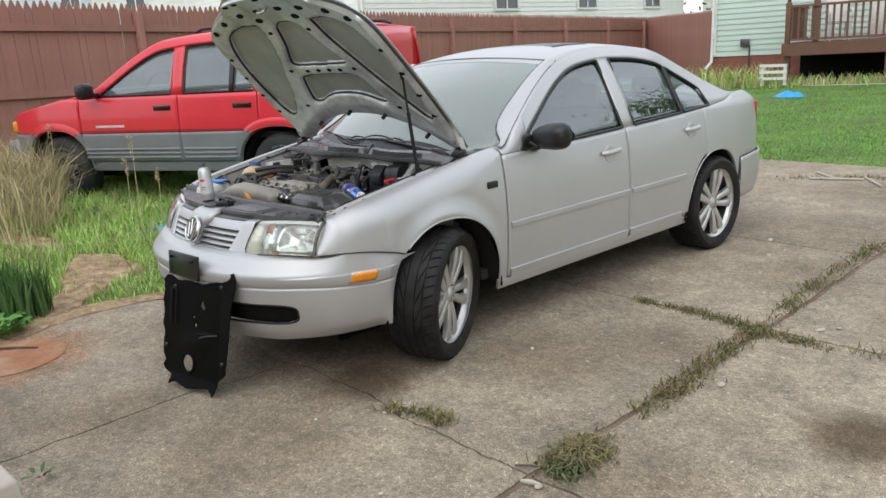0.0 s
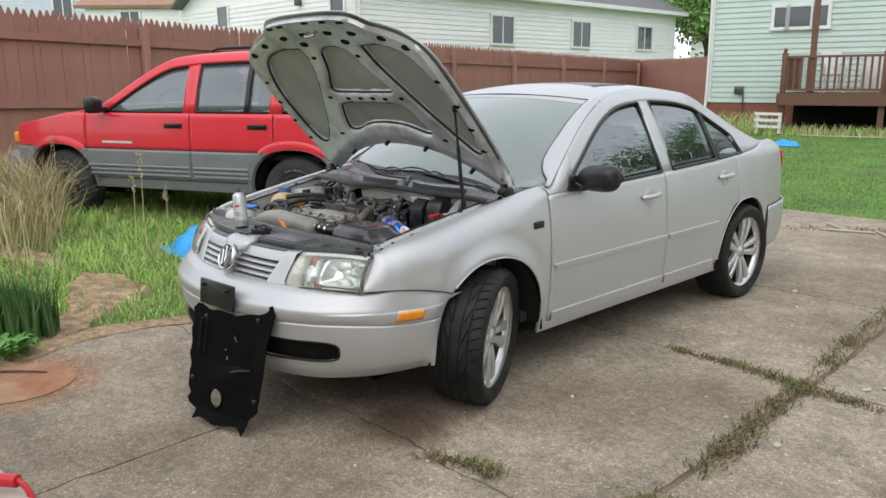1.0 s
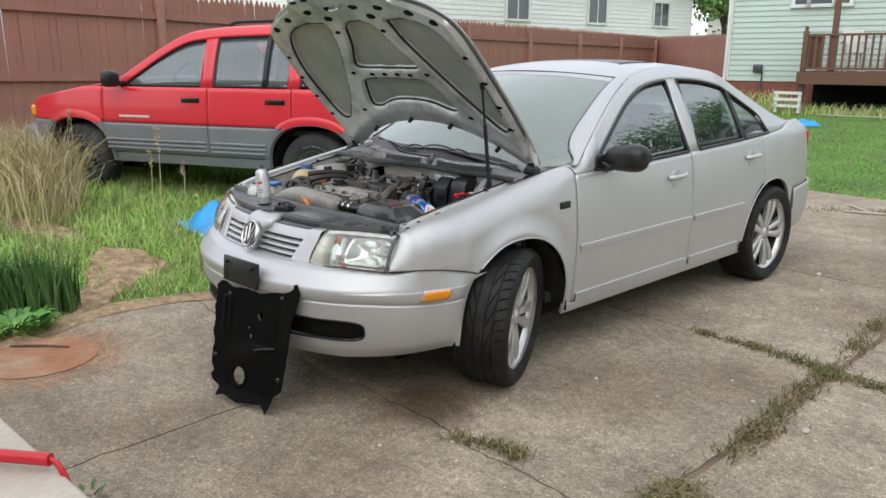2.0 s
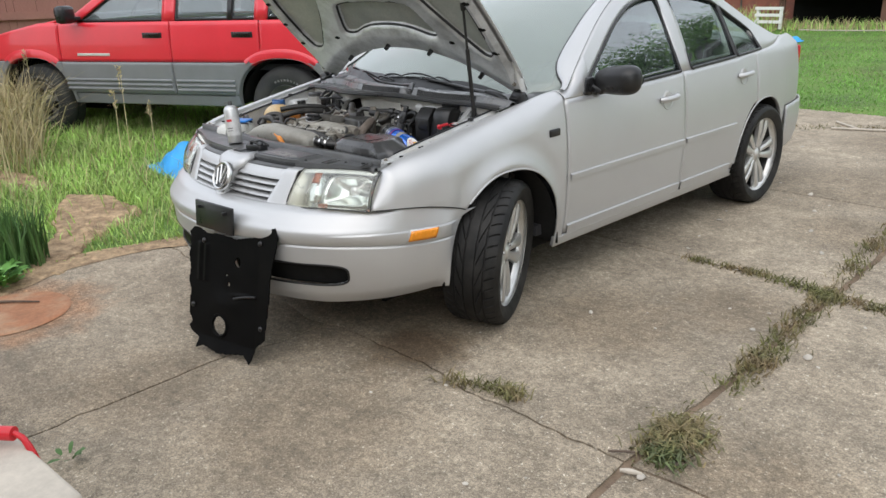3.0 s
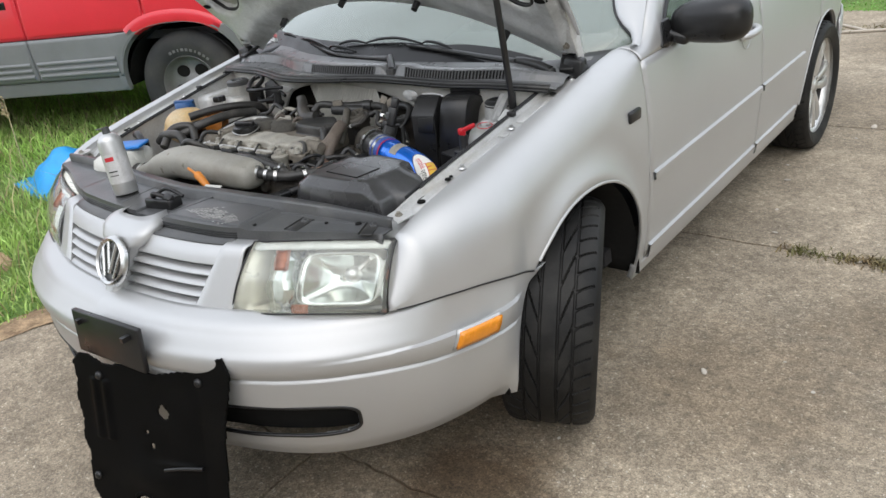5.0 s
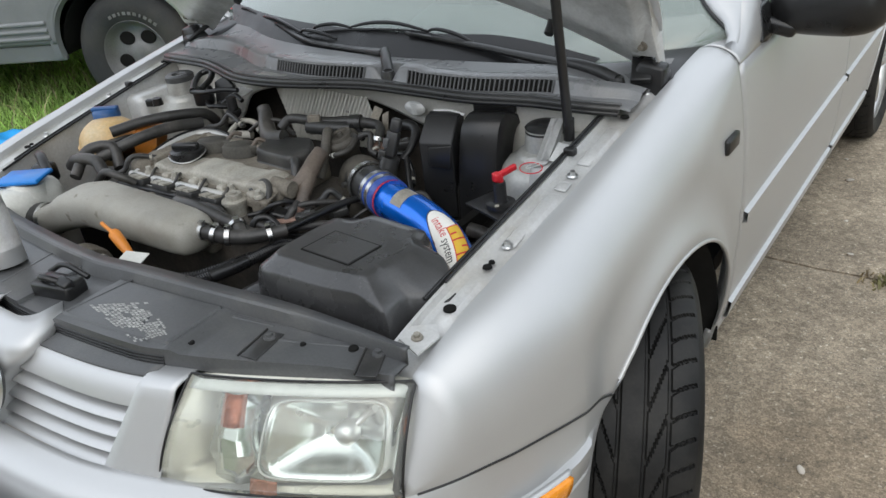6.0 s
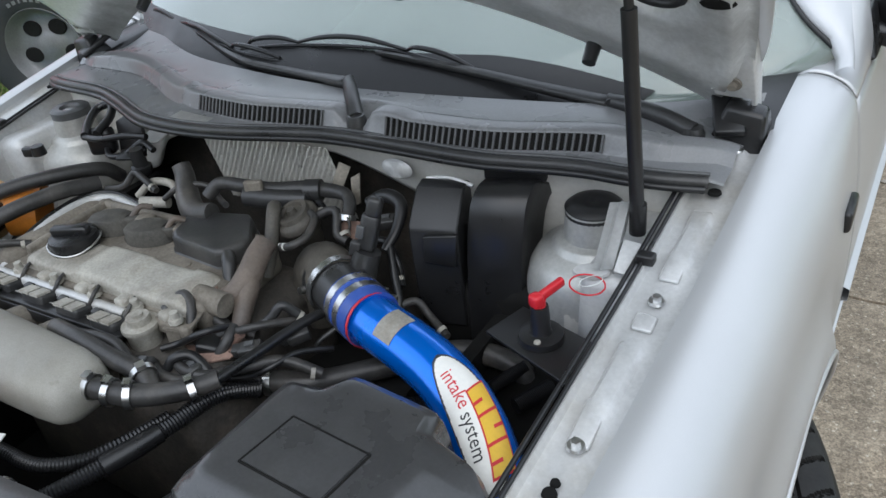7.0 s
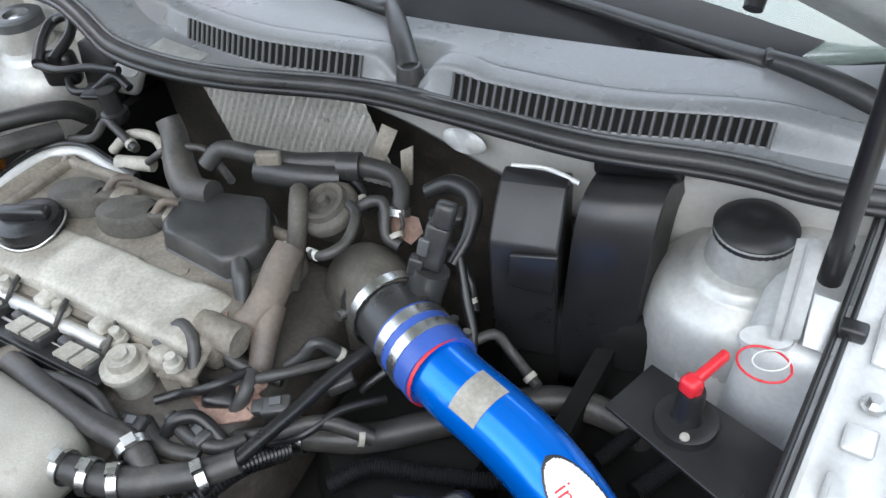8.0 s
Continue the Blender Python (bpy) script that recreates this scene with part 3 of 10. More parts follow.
def flank(y0, y1, low, high, n=40, rows=22, inset=0.0):
    ys = steps(y0, y1, n)
    cols = []
    for y in ys:
        a, b = low(y), high(y)
        cols.append([hull(y, a + (b - a) * k / (rows - 1), inset) for k in range(rows)])
    return sheet(cols[::-1])


def dense(y0, y1, centre, half):
    """Stations along the body, closer where the wheel arch rises."""
    out = list(steps(y0, y1, 30))
    for e in (centre - half, centre + half):
        for k in range(14):
            d = 0.09 * (k / 13) ** 2
            out += [e + d + 0.0005, e - d] if e < centre else [e - d - 0.0005, e + d]
    return sorted({round(v, 5) for v in out if y0 <= v <= y1})


crest_x = hermite([-0.58, -0.45, -0.1, 0.15, 0.45], [0.715, 0.728, 0.748, 0.756, 0.762])
crest_z = hermite([-0.60, -0.46, -0.1, 0.11, 0.32, 0.45], [0.770, 0.818, 0.888, 0.925, 0.958, 0.972])


def nose_x(y):
    """Half width of the nose ahead of the wheel arch."""
    return hermite([-0.702, -0.66, -0.61, -0.56, -0.515, -0.43, -0.372, -0.33], [0.705, 0.738, 0.772, 0.797, 0.817, 0.842, 0.853, 0.857])(y)


def flare(y, z):
    """How far the wing swells round the front wheel arch."""
    r = math.hypot((y + 0.02) / 0.352, max(0.0, z - 0.27) / 0.42)
    d = (r - 1) * 0.37
    fade = min(1.0, max(0.0, (y + 0.34) / 0.12)) * min(1.0, max(0.0, (0.385 - y) / 0.10)) * min(1.0, max(0.0, (z - 0.30) / 0.12))
    return fade * (0.015 * math.exp(-((d - 0.018) / 0.030) ** 2) - 0.005 * math.exp(-((d - 0.095) / 0.035) ** 2))


def joint(y):
    """Height of the shut line between bumper and wing, which droops towards the wheel."""
    return 0.637 - 0.058 * min(1.0, max(0.0, (y + 0.62) / 0.34)) ** 2.2


def fender():
    """The wing: side, arch and rounded shoulder up to the bonnet's shut line."""
    cols = []
    for y in sorted(set(dense(-0.668, 0.395, -0.02, 0.352)) | set(steps(-0.668, -0.36, 26))):
        lo = under(y) if y > -0.222 else max(under(y), joint(y)) if y > -0.368 else joint(y)
        top = crest_z(y) if y > -0.585 else 0.637 + (0.770 - 0.637) * (y + 0.672) / 0.087
        drop = 0.115 - 0.079 * min(1.0, max(0.0, (y - 0.12) / 0.27)) ** 1.3
        shoulder = max(top - drop, lo + 0.25 * (top - lo))
        col = []
        for k in range(25):
            z = lo + (shoulder - lo) * k / 24
            p = hull(y, z)
            p.x += flare(y, z)
            if y < -0.30:
                w = min(1.0, (-0.30 - y) / 0.07)
                p.x = p.x * (1 - w) + w * (nose_x(y) + 0.004 - 0.10 * max(0, z - 0.64))
            col.append(p)
        a = col[-1].copy()
        ex = crest_x(y) if y > -0.585 else min(crest_x(y), a.x - 0.004)
        e = Vector((ex, y, top))
        up_ = top - shoulder
        c1, c2 = a + Vector((-0.006, 0, 0.62 * up_)), e + Vector((0.45 * (a.x - ex), 0, 0.004))
        for k in range(1, 11):
            u = k / 10
            col.append(a * (1 - u) ** 3 + c1 * 3 * u * (1 - u) ** 2 + c2 * 3 * u * u * (1 - u) + e * u**3)
        col.append(e + Vector((-0.012, 0, -0.004)))
        col.append(e + Vector((-0.016, 0, -0.03)))
        cols.append(col)
    return sheet(cols[::-1])


both("fender", fender, SILVER, solid=0.006, angle=60)


def shut_line():
    """The dark gap between bumper and wing."""
    way = []
    for y in steps(-0.655, -0.285, 26):
        z = joint(y) - 0.001
        x = hull(y, z).x + flare(y, z)
        w = min(1.0, max(0.0, (-0.30 - y) / 0.07))
        way.append(Vector((x * (1 - w) + w * (nose_x(y) + 0.004), y, z)))
    return tube(way, 0.0021, 6, 60)


both("shut_line", shut_line, BLACK)


def door_panel(y0, y1):
    def lower(y):
        return max(0.305, under(y) + 0.012)
    return lambda: flank(y0, y1, lower, lambda y: belt_at(y), 46, 24)


part("front_door", door_panel(0.3985, 1.4535)(), SILVER, car, solid=0.03, angle=60)


def rear_door():
    cols = []
    for y in sorted(set(steps(1.4575, 2.334, 40)) | set(steps(2.05, 2.334, 30))):
        lo = max(0.305, under(y) + 0.02)
        top = belt_at(y)
        cols.append([hull(min(y, 9), lo + (top - lo) * k / 23) for k in range(24)])
    return sheet(cols[::-1])


part("rear_door", rear_door(), SILVER, car, solid=0.03, angle=60)
part("front_door", mirrored(door_panel(0.3985, 1.4535)()), SILVER, car, solid=0.03, angle=60)
part("rear_door", mirrored(rear_door()), SILVER, car, solid=0.03, angle=60)


def quarter():
    cols = []
    for y in sorted(set(dense(2.338, 3.49, 2.485, 0.362)) | set(steps(3.0, 3.52, 20))):
        lo = max(under(y), 0.592 if y > 2.86 else 0.0)
        top = belt_at(y) if y < 3.2 else belt_at(y) - 0.5 * (y - 3.2) ** 1.5
        cols.append([hull(y, lo + (top - lo) * k / 23) for k in range(24)])
    return sheet(cols[::-1])


both("quarter_panel", quarter, SILVER, solid=0.02, angle=60)


def sill():
    return flank(0.335, 2.13, lambda y: 0.250, lambda y: 0.297, 40, 8)


both("sill_panel", sill, SILVER, solid=0.02, angle=60)


def rear_bumper():
    cols = []
    for y in sorted(set(steps(2.865, 3.54, 28)) | set(steps(3.38, 3.54, 16))):
        cols.append([hull(y, z) + Vector((0.012 + 0.012 * math.sin(math.pi * (z - 0.28) / 0.31), 0.03 * (y > 3.2), 0)) for z in steps(0.28, 0.588, 12)])
    half = cols
    full = [[Vector((-p.x, p.y, p.z)) for p in c] for c in half] + [c for c in half[::-1]]
    return sheet(full)


part("rear_bumper", rear_bumper(), SILVER, car, solid=0.01, angle=60)
part("tail_panel", sheet([[(x, 3.475 + 0.06 * (1 - (x / 0.55) ** 2) - 0.10 * max(0, z - 0.75), z) for x in steps(-0.55, 0.55, 9)] for z in steps(0.5, 0.99, 6)]), SILVER, car, solid=0.01)
part("boot_lid", sheet([[(x * (0.62 - 0.04 * v), 2.74 + 0.72 * v, 1.062 - 0.016 * v - 0.04 * v ** 4 - 0.05 * abs(x) ** 3) for x in steps(-1, 1, 13)] for v in steps(0, 1, 9)]), SILVER, car, solid=0.01)
for s in (1, -1):
    part("tail_lamp", block((0.04, 0.12, 0.17), (s * 0.640, 3.395, 0.86), (0, 0, s * 40), 0.012), RED_LENS, car, "red tail lamp")

# door moulding, lower crease strip, door handles, seals
def strip_along(y0, y1, z, h, out, n=24):
    def make():
        rows_ = []
        for y in steps(y0, y1, n):
            a, b = hull(y, z - h / 2), hull(y, z + h / 2)
            o = Vector((out, 0, 0))
            rows_.append([a, a + o * 0.8 + Vector((0, 0, 0.004)), b + o * 0.8 - Vector((0, 0, 0.004)), b])
        return sheet(rows_)
    return make


for y0, y1 in ((0.41, 1.445), (1.467, 2.07)):
    for flip in (False, True):
        for z, h, out, label in ((0.578, 0.030, 0.013, "silver body side moulding"), (0.322, 0.05, 0.012, "silver sill strip")):
            bm = strip_along(y0, y1 if z > 0.4 else min(y1, 2.05), z, h, out)()
            part("side_moulding", mirrored(bm) if flip else bm, SILVER, car, label, angle=25)

for y, z in ((1.275, 0.832), (2.16, 0.866)):
    for s in (1, -1):
        part("door_handle", tube([(s * (side_at(z) + 0.004), y - 0.085, z), (s * (side_at(z) + 0.030), y - 0.062, z + 0.004), (s * (side_at(z) + 0.034), y + 0.03, z + 0.008), (s * (side_at(z) + 0.004), y + 0.085, z + 0.008)], [0.013, 0.014, 0.014, 0.012], 10, 20), SILVER, car, "silver pull handle")
        part("handle_cup", lathe([(0.0, 0.002), (0.03, 0.0015), (0.042, 0.0005), (0.045, -0.004)], 20, Matrix.Translation((s * (side_at(z - 0.01) + 0.0005), y - 0.01, z - 0.008)) @ pose(0, 0, 0, 0, 90 * s, 0)), SILVER_IN, car, "dished handle recess")
        part("cup_rim", tube([Vector((s * (side_at(z - 0.01 + 0.047 * math.sin(a)) + 0.001), y - 0.01 + 0.047 * math.cos(a), z - 0.008 + 0.047 * math.sin(a))) for a in steps(0, 2 * math.pi, 25)], 0.0022, 6, 60, cap=False), SILVER, car)

# wing repeater
for s in (1, -1):
    part("side_repeater", block((0.014, 0.072, 0.034), (s * 0.855, 0.295, 0.800), (0, 0, 0), 0.006), BLACK, car, "dark oval wing repeater")

# roof, pillars and glass
def upper_strip(y0, y1, low, high, n=60, rows_=6, inset=0.0):
    cols = []
    for y in steps(y0, y1, n):
        a, b = low(y), high(y)
        cols.append([hull(y, a + (b - a) * k / (rows_ - 1), inset) for k in range(rows_)])
    return sheet(cols[::-1])


def dlo(y):
    return glass_top(y) if 0.545 <= y <= 2.47 else belt_at(y)


for flip in (False, True):
    for y0, y1 in ((0.598, 2.472), (2.472, 3.02)):
        bm = upper_strip(y0, y1, lambda y: dlo(y) + 0.004 if 0.545 <= y <= 2.47 else belt_at(y) + 0.001, lambda y: max(roof_at(y), belt_at(y) + 0.004), 60)
        part("roof_frame", mirrored(bm) if flip else bm, SILVER, car, solid=0.03, angle=60)
    for y0, y1, name in ((0.56, 1.425, "front_side_window"), (1.545, 2.085, "rear_side_window"), (2.115, 2.46, "quarter_window")):
        bm = upper_strip(y0, y1, lambda y: belt_at(y) + 0.002, lambda y: glass_top(y) + 0.002, 30, 12, 0.012)
        pane = part(name, mirrored(bm) if flip else bm, CAR_GLASS, car, "dark reflective side glass", solid=0.004)
        pane.visible_shadow = False
        edge = [hull(y, belt_at(y) + 0.006, 0.002) for y in steps(y1, y0, 20)] + [hull(y, glass_top(y) - 0.004, 0.002) for y in steps(y0, y1, 40)]
        edge.append(edge[0])
        seal = tube(edge, 0.009, 6, 110)
        part("window_seal", mirrored(seal) if flip else seal, BLACK, pane)
    for y0, y1, m_ in ((1.425, 1.545, SILVER), (2.08, 2.12, BLACK)):
        bm = upper_strip(y0, y1, lambda y: belt_at(y), lambda y: glass_top(y) + 0.006, 5, 8, 0.001 if m_ is SILVER else 0.008)
        part("door_pillar", mirrored(bm) if flip else bm, m_, car, solid=0.02)


def pillar_foot():
    """Skin from the wing's rear end up into the windscreen pillar."""
    cols = []
    e0 = Vector((crest_x(0.3955), 0.3955, crest_z(0.3955)))
    for y in steps(0.3955, 0.60, 26):
        u = (y - 0.3955) / 0.2045
        a = hull(y, dlo(y) + 0.001)
        w = min(1.0, u * 1.8)
        top = max(e0.z * (1 - w) + roof_at(y) * w, a.z + 0.004)
        e = Vector((e0.x * (1 - u) + hull(y, top).x * u, y, top))
        c1, c2 = a + Vector((-0.006 * (1 - u), 0, 0.6 * (top - a.z))), e + Vector((0.45 * (a.x - e.x), 0, 0.004 * (1 - u)))
        cols.append([a * (1 - k) ** 3 + c1 * 3 * k * (1 - k) ** 2 + c2 * 3 * k * k * (1 - k) + e * k**3 for k in steps(0, 1, 12)] + [e + Vector((-0.02, 0, -0.01))])
    return sheet(cols[::-1])


both("pillar_foot", pillar_foot, SILVER, solid=0.006, angle=60)


def roof():
    out = []
    for y in steps(1.02, 2.42, 40):
        e = hull(y, roof_at(y))
        rise = 0.04
        out.append([Vector((e.x * u, y + (0.05 * (1 - u * u) if y > 2.2 else -0.07 * (1 - u * u) * (1 - (y - 1.02) / 1.18)), e.z + rise * (1 - abs(u) ** 2.4))) for u in steps(-1, 1, 25)])
    return sheet(out)


part("roof_panel", roof(), SILVER, car, solid=0.02, angle=60)
part("sunroof", sheet([[(x, y, roof_at(y) + 0.043 - 0.045 * abs(x / 0.6) ** 2.4) for x in steps(-0.40, 0.40, 11)] for y in steps(1.22, 1.66, 9)]), BLACK, car, "dark glass sunroof", solid=0.006)


def screen():
    out = []
    for v in [-0.13, -0.09, -0.045] + steps(0, 1, 16):
        y = 0.45 + 0.62 * v
        e = hull(y, roof_at(y) if y > 0.42 else 0.965 - 0.62 * (0.42 - y), 0.003)
        half = e.x if v >= 0 else e.x - 0.9 * -v
        bow = 0.20 * (1 - v) + 0.075 * v
        out.append([Vector((half * u, y - bow * (1 - u * u), e.z + (-0.012 * (1 - v) + 0.035 * v) * (1 - u * u))) for u in steps(-1, 1, 21)])
    return out


def screen_edge(v, u):
    """A point of the windscreen's surface, v up and u across."""
    y = 0.45 + 0.62 * v
    e = hull(y, roof_at(y), 0.003)
    bow = 0.20 * (1 - v) + 0.075 * v
    return Vector((e.x * u, y - bow * (1 - u * u), e.z + (-0.012 * (1 - v) + 0.035 * v) * (1 - u * u)))


pillar_wide = hermite([0, 0.10, 0.22, 0.5, 1.02], [0.022, 0.070, 0.088, 0.078, 0.062])


def screen_pillar():
    """The painted pillar face between the side window frame and the glass."""
    out = []
    for v in steps(-0.07, 1.02, 26):
        wide = pillar_wide(v)
        u0 = 1 - wide / hull(0.45 + 0.62 * v, roof_at(0.45 + 0.62 * v)).x
        row = [screen_edge(v, u0) + Vector((0, 0.001, -0.002))]
        for k, lift in ((0.0, 0.006), (0.12, 0.012), (0.4, 0.016), (0.75, 0.014), (1.0, 0.006)):
            row.append(screen_edge(v, u0 + (1 - u0) * k) + Vector((0.3, -0.5, 0.8)).normalized() * lift)
        out.append(row)
    return sheet(out)


both("screen_pillar", screen_pillar, SILVER, angle=60)
wind = part("windscreen", sheet(screen()), SCREEN_GLASS, car, "large raked windscreen", solid=0.005)
wind.visible_shadow = False
for s in (1, -1):
    edge = []
    for v in steps(0.0, 1.0, 16):
        u0 = 1 - (pillar_wide(v) + 0.002) / hull(0.45 + 0.62 * v, roof_at(0.45 + 0.62 * v)).x
        p = screen_edge(v, u0) + Vector((0, -0.001, 0.002))
        edge.append(Vector((p.x * s, p.y, p.z)))
    part("screen_seal", tube(edge, 0.004, 6, 40), BLACK, wind)
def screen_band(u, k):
    """Dark band painted in for the bonnet's reflected shade: k 0 at the foot of the glass, 1 at its upper edge."""
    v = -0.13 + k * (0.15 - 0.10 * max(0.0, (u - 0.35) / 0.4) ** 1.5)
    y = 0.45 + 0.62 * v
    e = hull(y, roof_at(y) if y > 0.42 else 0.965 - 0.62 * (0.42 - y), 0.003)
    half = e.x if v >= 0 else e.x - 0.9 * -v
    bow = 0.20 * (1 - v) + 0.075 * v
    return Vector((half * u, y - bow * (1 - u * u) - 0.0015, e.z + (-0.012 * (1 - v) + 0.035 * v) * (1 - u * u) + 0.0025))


part("printed_border", sheet([[screen_band(u, k) for k in steps(0, 1, 8)] for u in steps(-0.93, 0.75, 40)]), BLACK, wind, "black band painted as the bonnet's reflection at the glass foot")
part("top_seal", tube([p + Vector((0, 0, 0.003)) for p in screen()[-1][::4]], 0.005, 6, 30), BLACK, wind)
rear_screen = []
for v in steps(0, 1, 10):
    y = 2.30 + 0.52 * v
    e = hull(y, roof_at(y), 0.045)
    rear_screen.append([Vector((e.x * u, y + 0.09 * (1 - u * u), e.z + 0.035 * (1 - u * u))) for u in steps(-1, 1, 13)])
back_glass = part("rear_window", sheet(rear_screen), CAR_GLASS, car, solid=0.005)
back_glass.visible_shadow = False

# door mirrors
for s in (1, -1):
    shell = bmesh.new()
    bmesh.ops.create_uvsphere(shell, u_segments=28, v_segments=16, radius=1)
    for v in shell.verts:
        x, y, z = v.co
        x = math.copysign(abs(x) ** 0.6, x)
        z = math.copysign(abs(z) ** 0.72, z)
        v.co = Vector((0.125 * x, 0.052 * y if y > 0 else 0.075 * y, 0.066 * z * (1 + 0.10 * x) + 0.01 * x))
    moved(shell, pose(s * 0.935, 0.66, 0.995, 0, 0, s * -8))
    mirror = part("door_mirror", shell, BLACK, car, "black plastic door mirror")
    part("mirror_foot", joined(block((0.10, 0.09, 0.035), (s * 0.835, 0.645, 0.955), (0, s * 12, 0), 0.012), block((0.02, 0.14, 0.075), (s * 0.818, 0.60, 0.972), (0, s * -20, 0), 0.008, (1, 0.5))), BLACK, mirror)
    part("mirror_glass", lathe([(0, 0), (0.9, 0), (1, -0.1)], 24, pose(s * 0.935, 0.713, 0.995, -90, 0, 0) @ Matrix.Diagonal((0.10, 0.05, 0.004, 1))), STEEL, mirror)

# cabin
part("cabin_floor", block((1.5, 2.4, 0.05), (0, 1.5, 0.32)), SEAT_CLOTH, car)
part("dashboard", block((1.36, 0.40, 0.26), (0, 0.64, 0.80), (0, 0, 0), 0.06), GREY_PLASTIC, car, "dark dashboard")
part("steering_wheel", lathe([(0.175 + 0.014 * math.cos(a), 0.014 * math.sin(a)) for a in steps(0, 2 * math.pi, 9)], 28, pose(0.36, 0.92, 0.87, 65, 0, 0)), BLACK, car, "black steering wheel")
for x, y in ((0.36, 1.25), (-0.36, 1.25), (0.36, 2.0), (-0.36, 2.0)):
    seat = part("car_seat", block((0.50, 0.50, 0.16), (x, y, 0.46), (8, 0, 0), 0.05), SEAT_CLOTH, car, "dark cloth seat")
    part("backrest", block((0.48, 0.13, 0.58), (x, y + 0.30, 0.76), (-14, 0, 0), 0.05), SEAT_CLOTH, seat)
    part("headrest", block((0.25, 0.09, 0.16), (x, y + 0.40, 1.11), (-10, 0, 0), 0.035), SEAT_CLOTH, seat)
part("rear_shelf", block((1.1, 0.5, 0.03), (0, 2.52, 0.98)), SEAT_CLOTH, car)
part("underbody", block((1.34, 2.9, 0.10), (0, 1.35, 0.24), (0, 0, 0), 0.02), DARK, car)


# wheel wells
def well(yc, half, top):
    out = []
    for a in steps(0.0, math.pi, 26):
        y, z = yc + (half + 0.012) * math.cos(a), 0.27 + (top - 0.265) * math.sin(a)
        out.append([(0.46, y, z), (0.60, y, z), (0.842 + plan_at(y), y, z)])
    return sheet(out)


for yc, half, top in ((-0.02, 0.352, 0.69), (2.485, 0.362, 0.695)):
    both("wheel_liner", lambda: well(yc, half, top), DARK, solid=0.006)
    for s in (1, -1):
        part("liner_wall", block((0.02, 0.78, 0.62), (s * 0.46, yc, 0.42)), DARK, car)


# rolled lips round the wheel openings
for yc, half, top in ((-0.02, 0.352, 0.69), (2.485, 0.362, 0.695)):
    for flip in (False, True):
        lip = []
        for a in steps(0.10, math.pi - 0.10, 40):
            y = yc + half * math.copysign(abs(math.cos(a)) ** 0.87, math.cos(a))
            z = 0.27 + (top - 0.27) * math.sin(a) ** 0.87
            if y < -0.20 and z < joint(y) + 0.012:
                continue
            lip.append(hull(y, z, -0.001) + Vector((flare(y, z) if y < 1 else 0.0, 0, 0)))
        bm = tube(lip, 0.0042, 8, 70)
        part("arch_lip", mirrored(bm) if flip else bm, SILVER, car)


# wheels
@functools.lru_cache(None)
def tread_mesh(R):
    """A tyre's running face: curved shoulder slots, long channels and slanting cuts."""
    verts, faces = [], []
    na, zs_ = 44 * 20, steps(-0.110, 0.110, 75)
    for i in range(na):
        a = 2 * math.pi * i / na
        for z in zs_:
            w, turn_ = abs(z), i / 20
            r = R - 0.0005 - 0.010 * max(0.0, (w - 0.070) / 0.040) ** 2.2
            if w > 0.060:
                slot = (turn_ + 0.6 * ((w - 0.060) / 0.05) ** 0.6) % 1.0 < 0.11 and w < 0.107
            elif w > 0.026:
                slot = (0.5 * turn_ + w / 0.034) % 1.0 < 0.10
            else:
                slot = False
            if slot or 0.0585 < w < 0.0625 or 0.020 < w < 0.0255:
                r -= 0.0055
            verts.append((z, r * math.cos(a), r * math.sin(a)))
    n = len(zs_)
    for i in range(na):
        b, c = i * n, ((i + 1) % na) * n
        faces += [(b + j, b + j + 1, c + j + 1, c + j) for j in range(n - 1)]
    me = bpy.data.meshes.new("tread_block")
    me.from_pydata(verts, [], faces)
    me.materials.append(RUBBER)
    return me


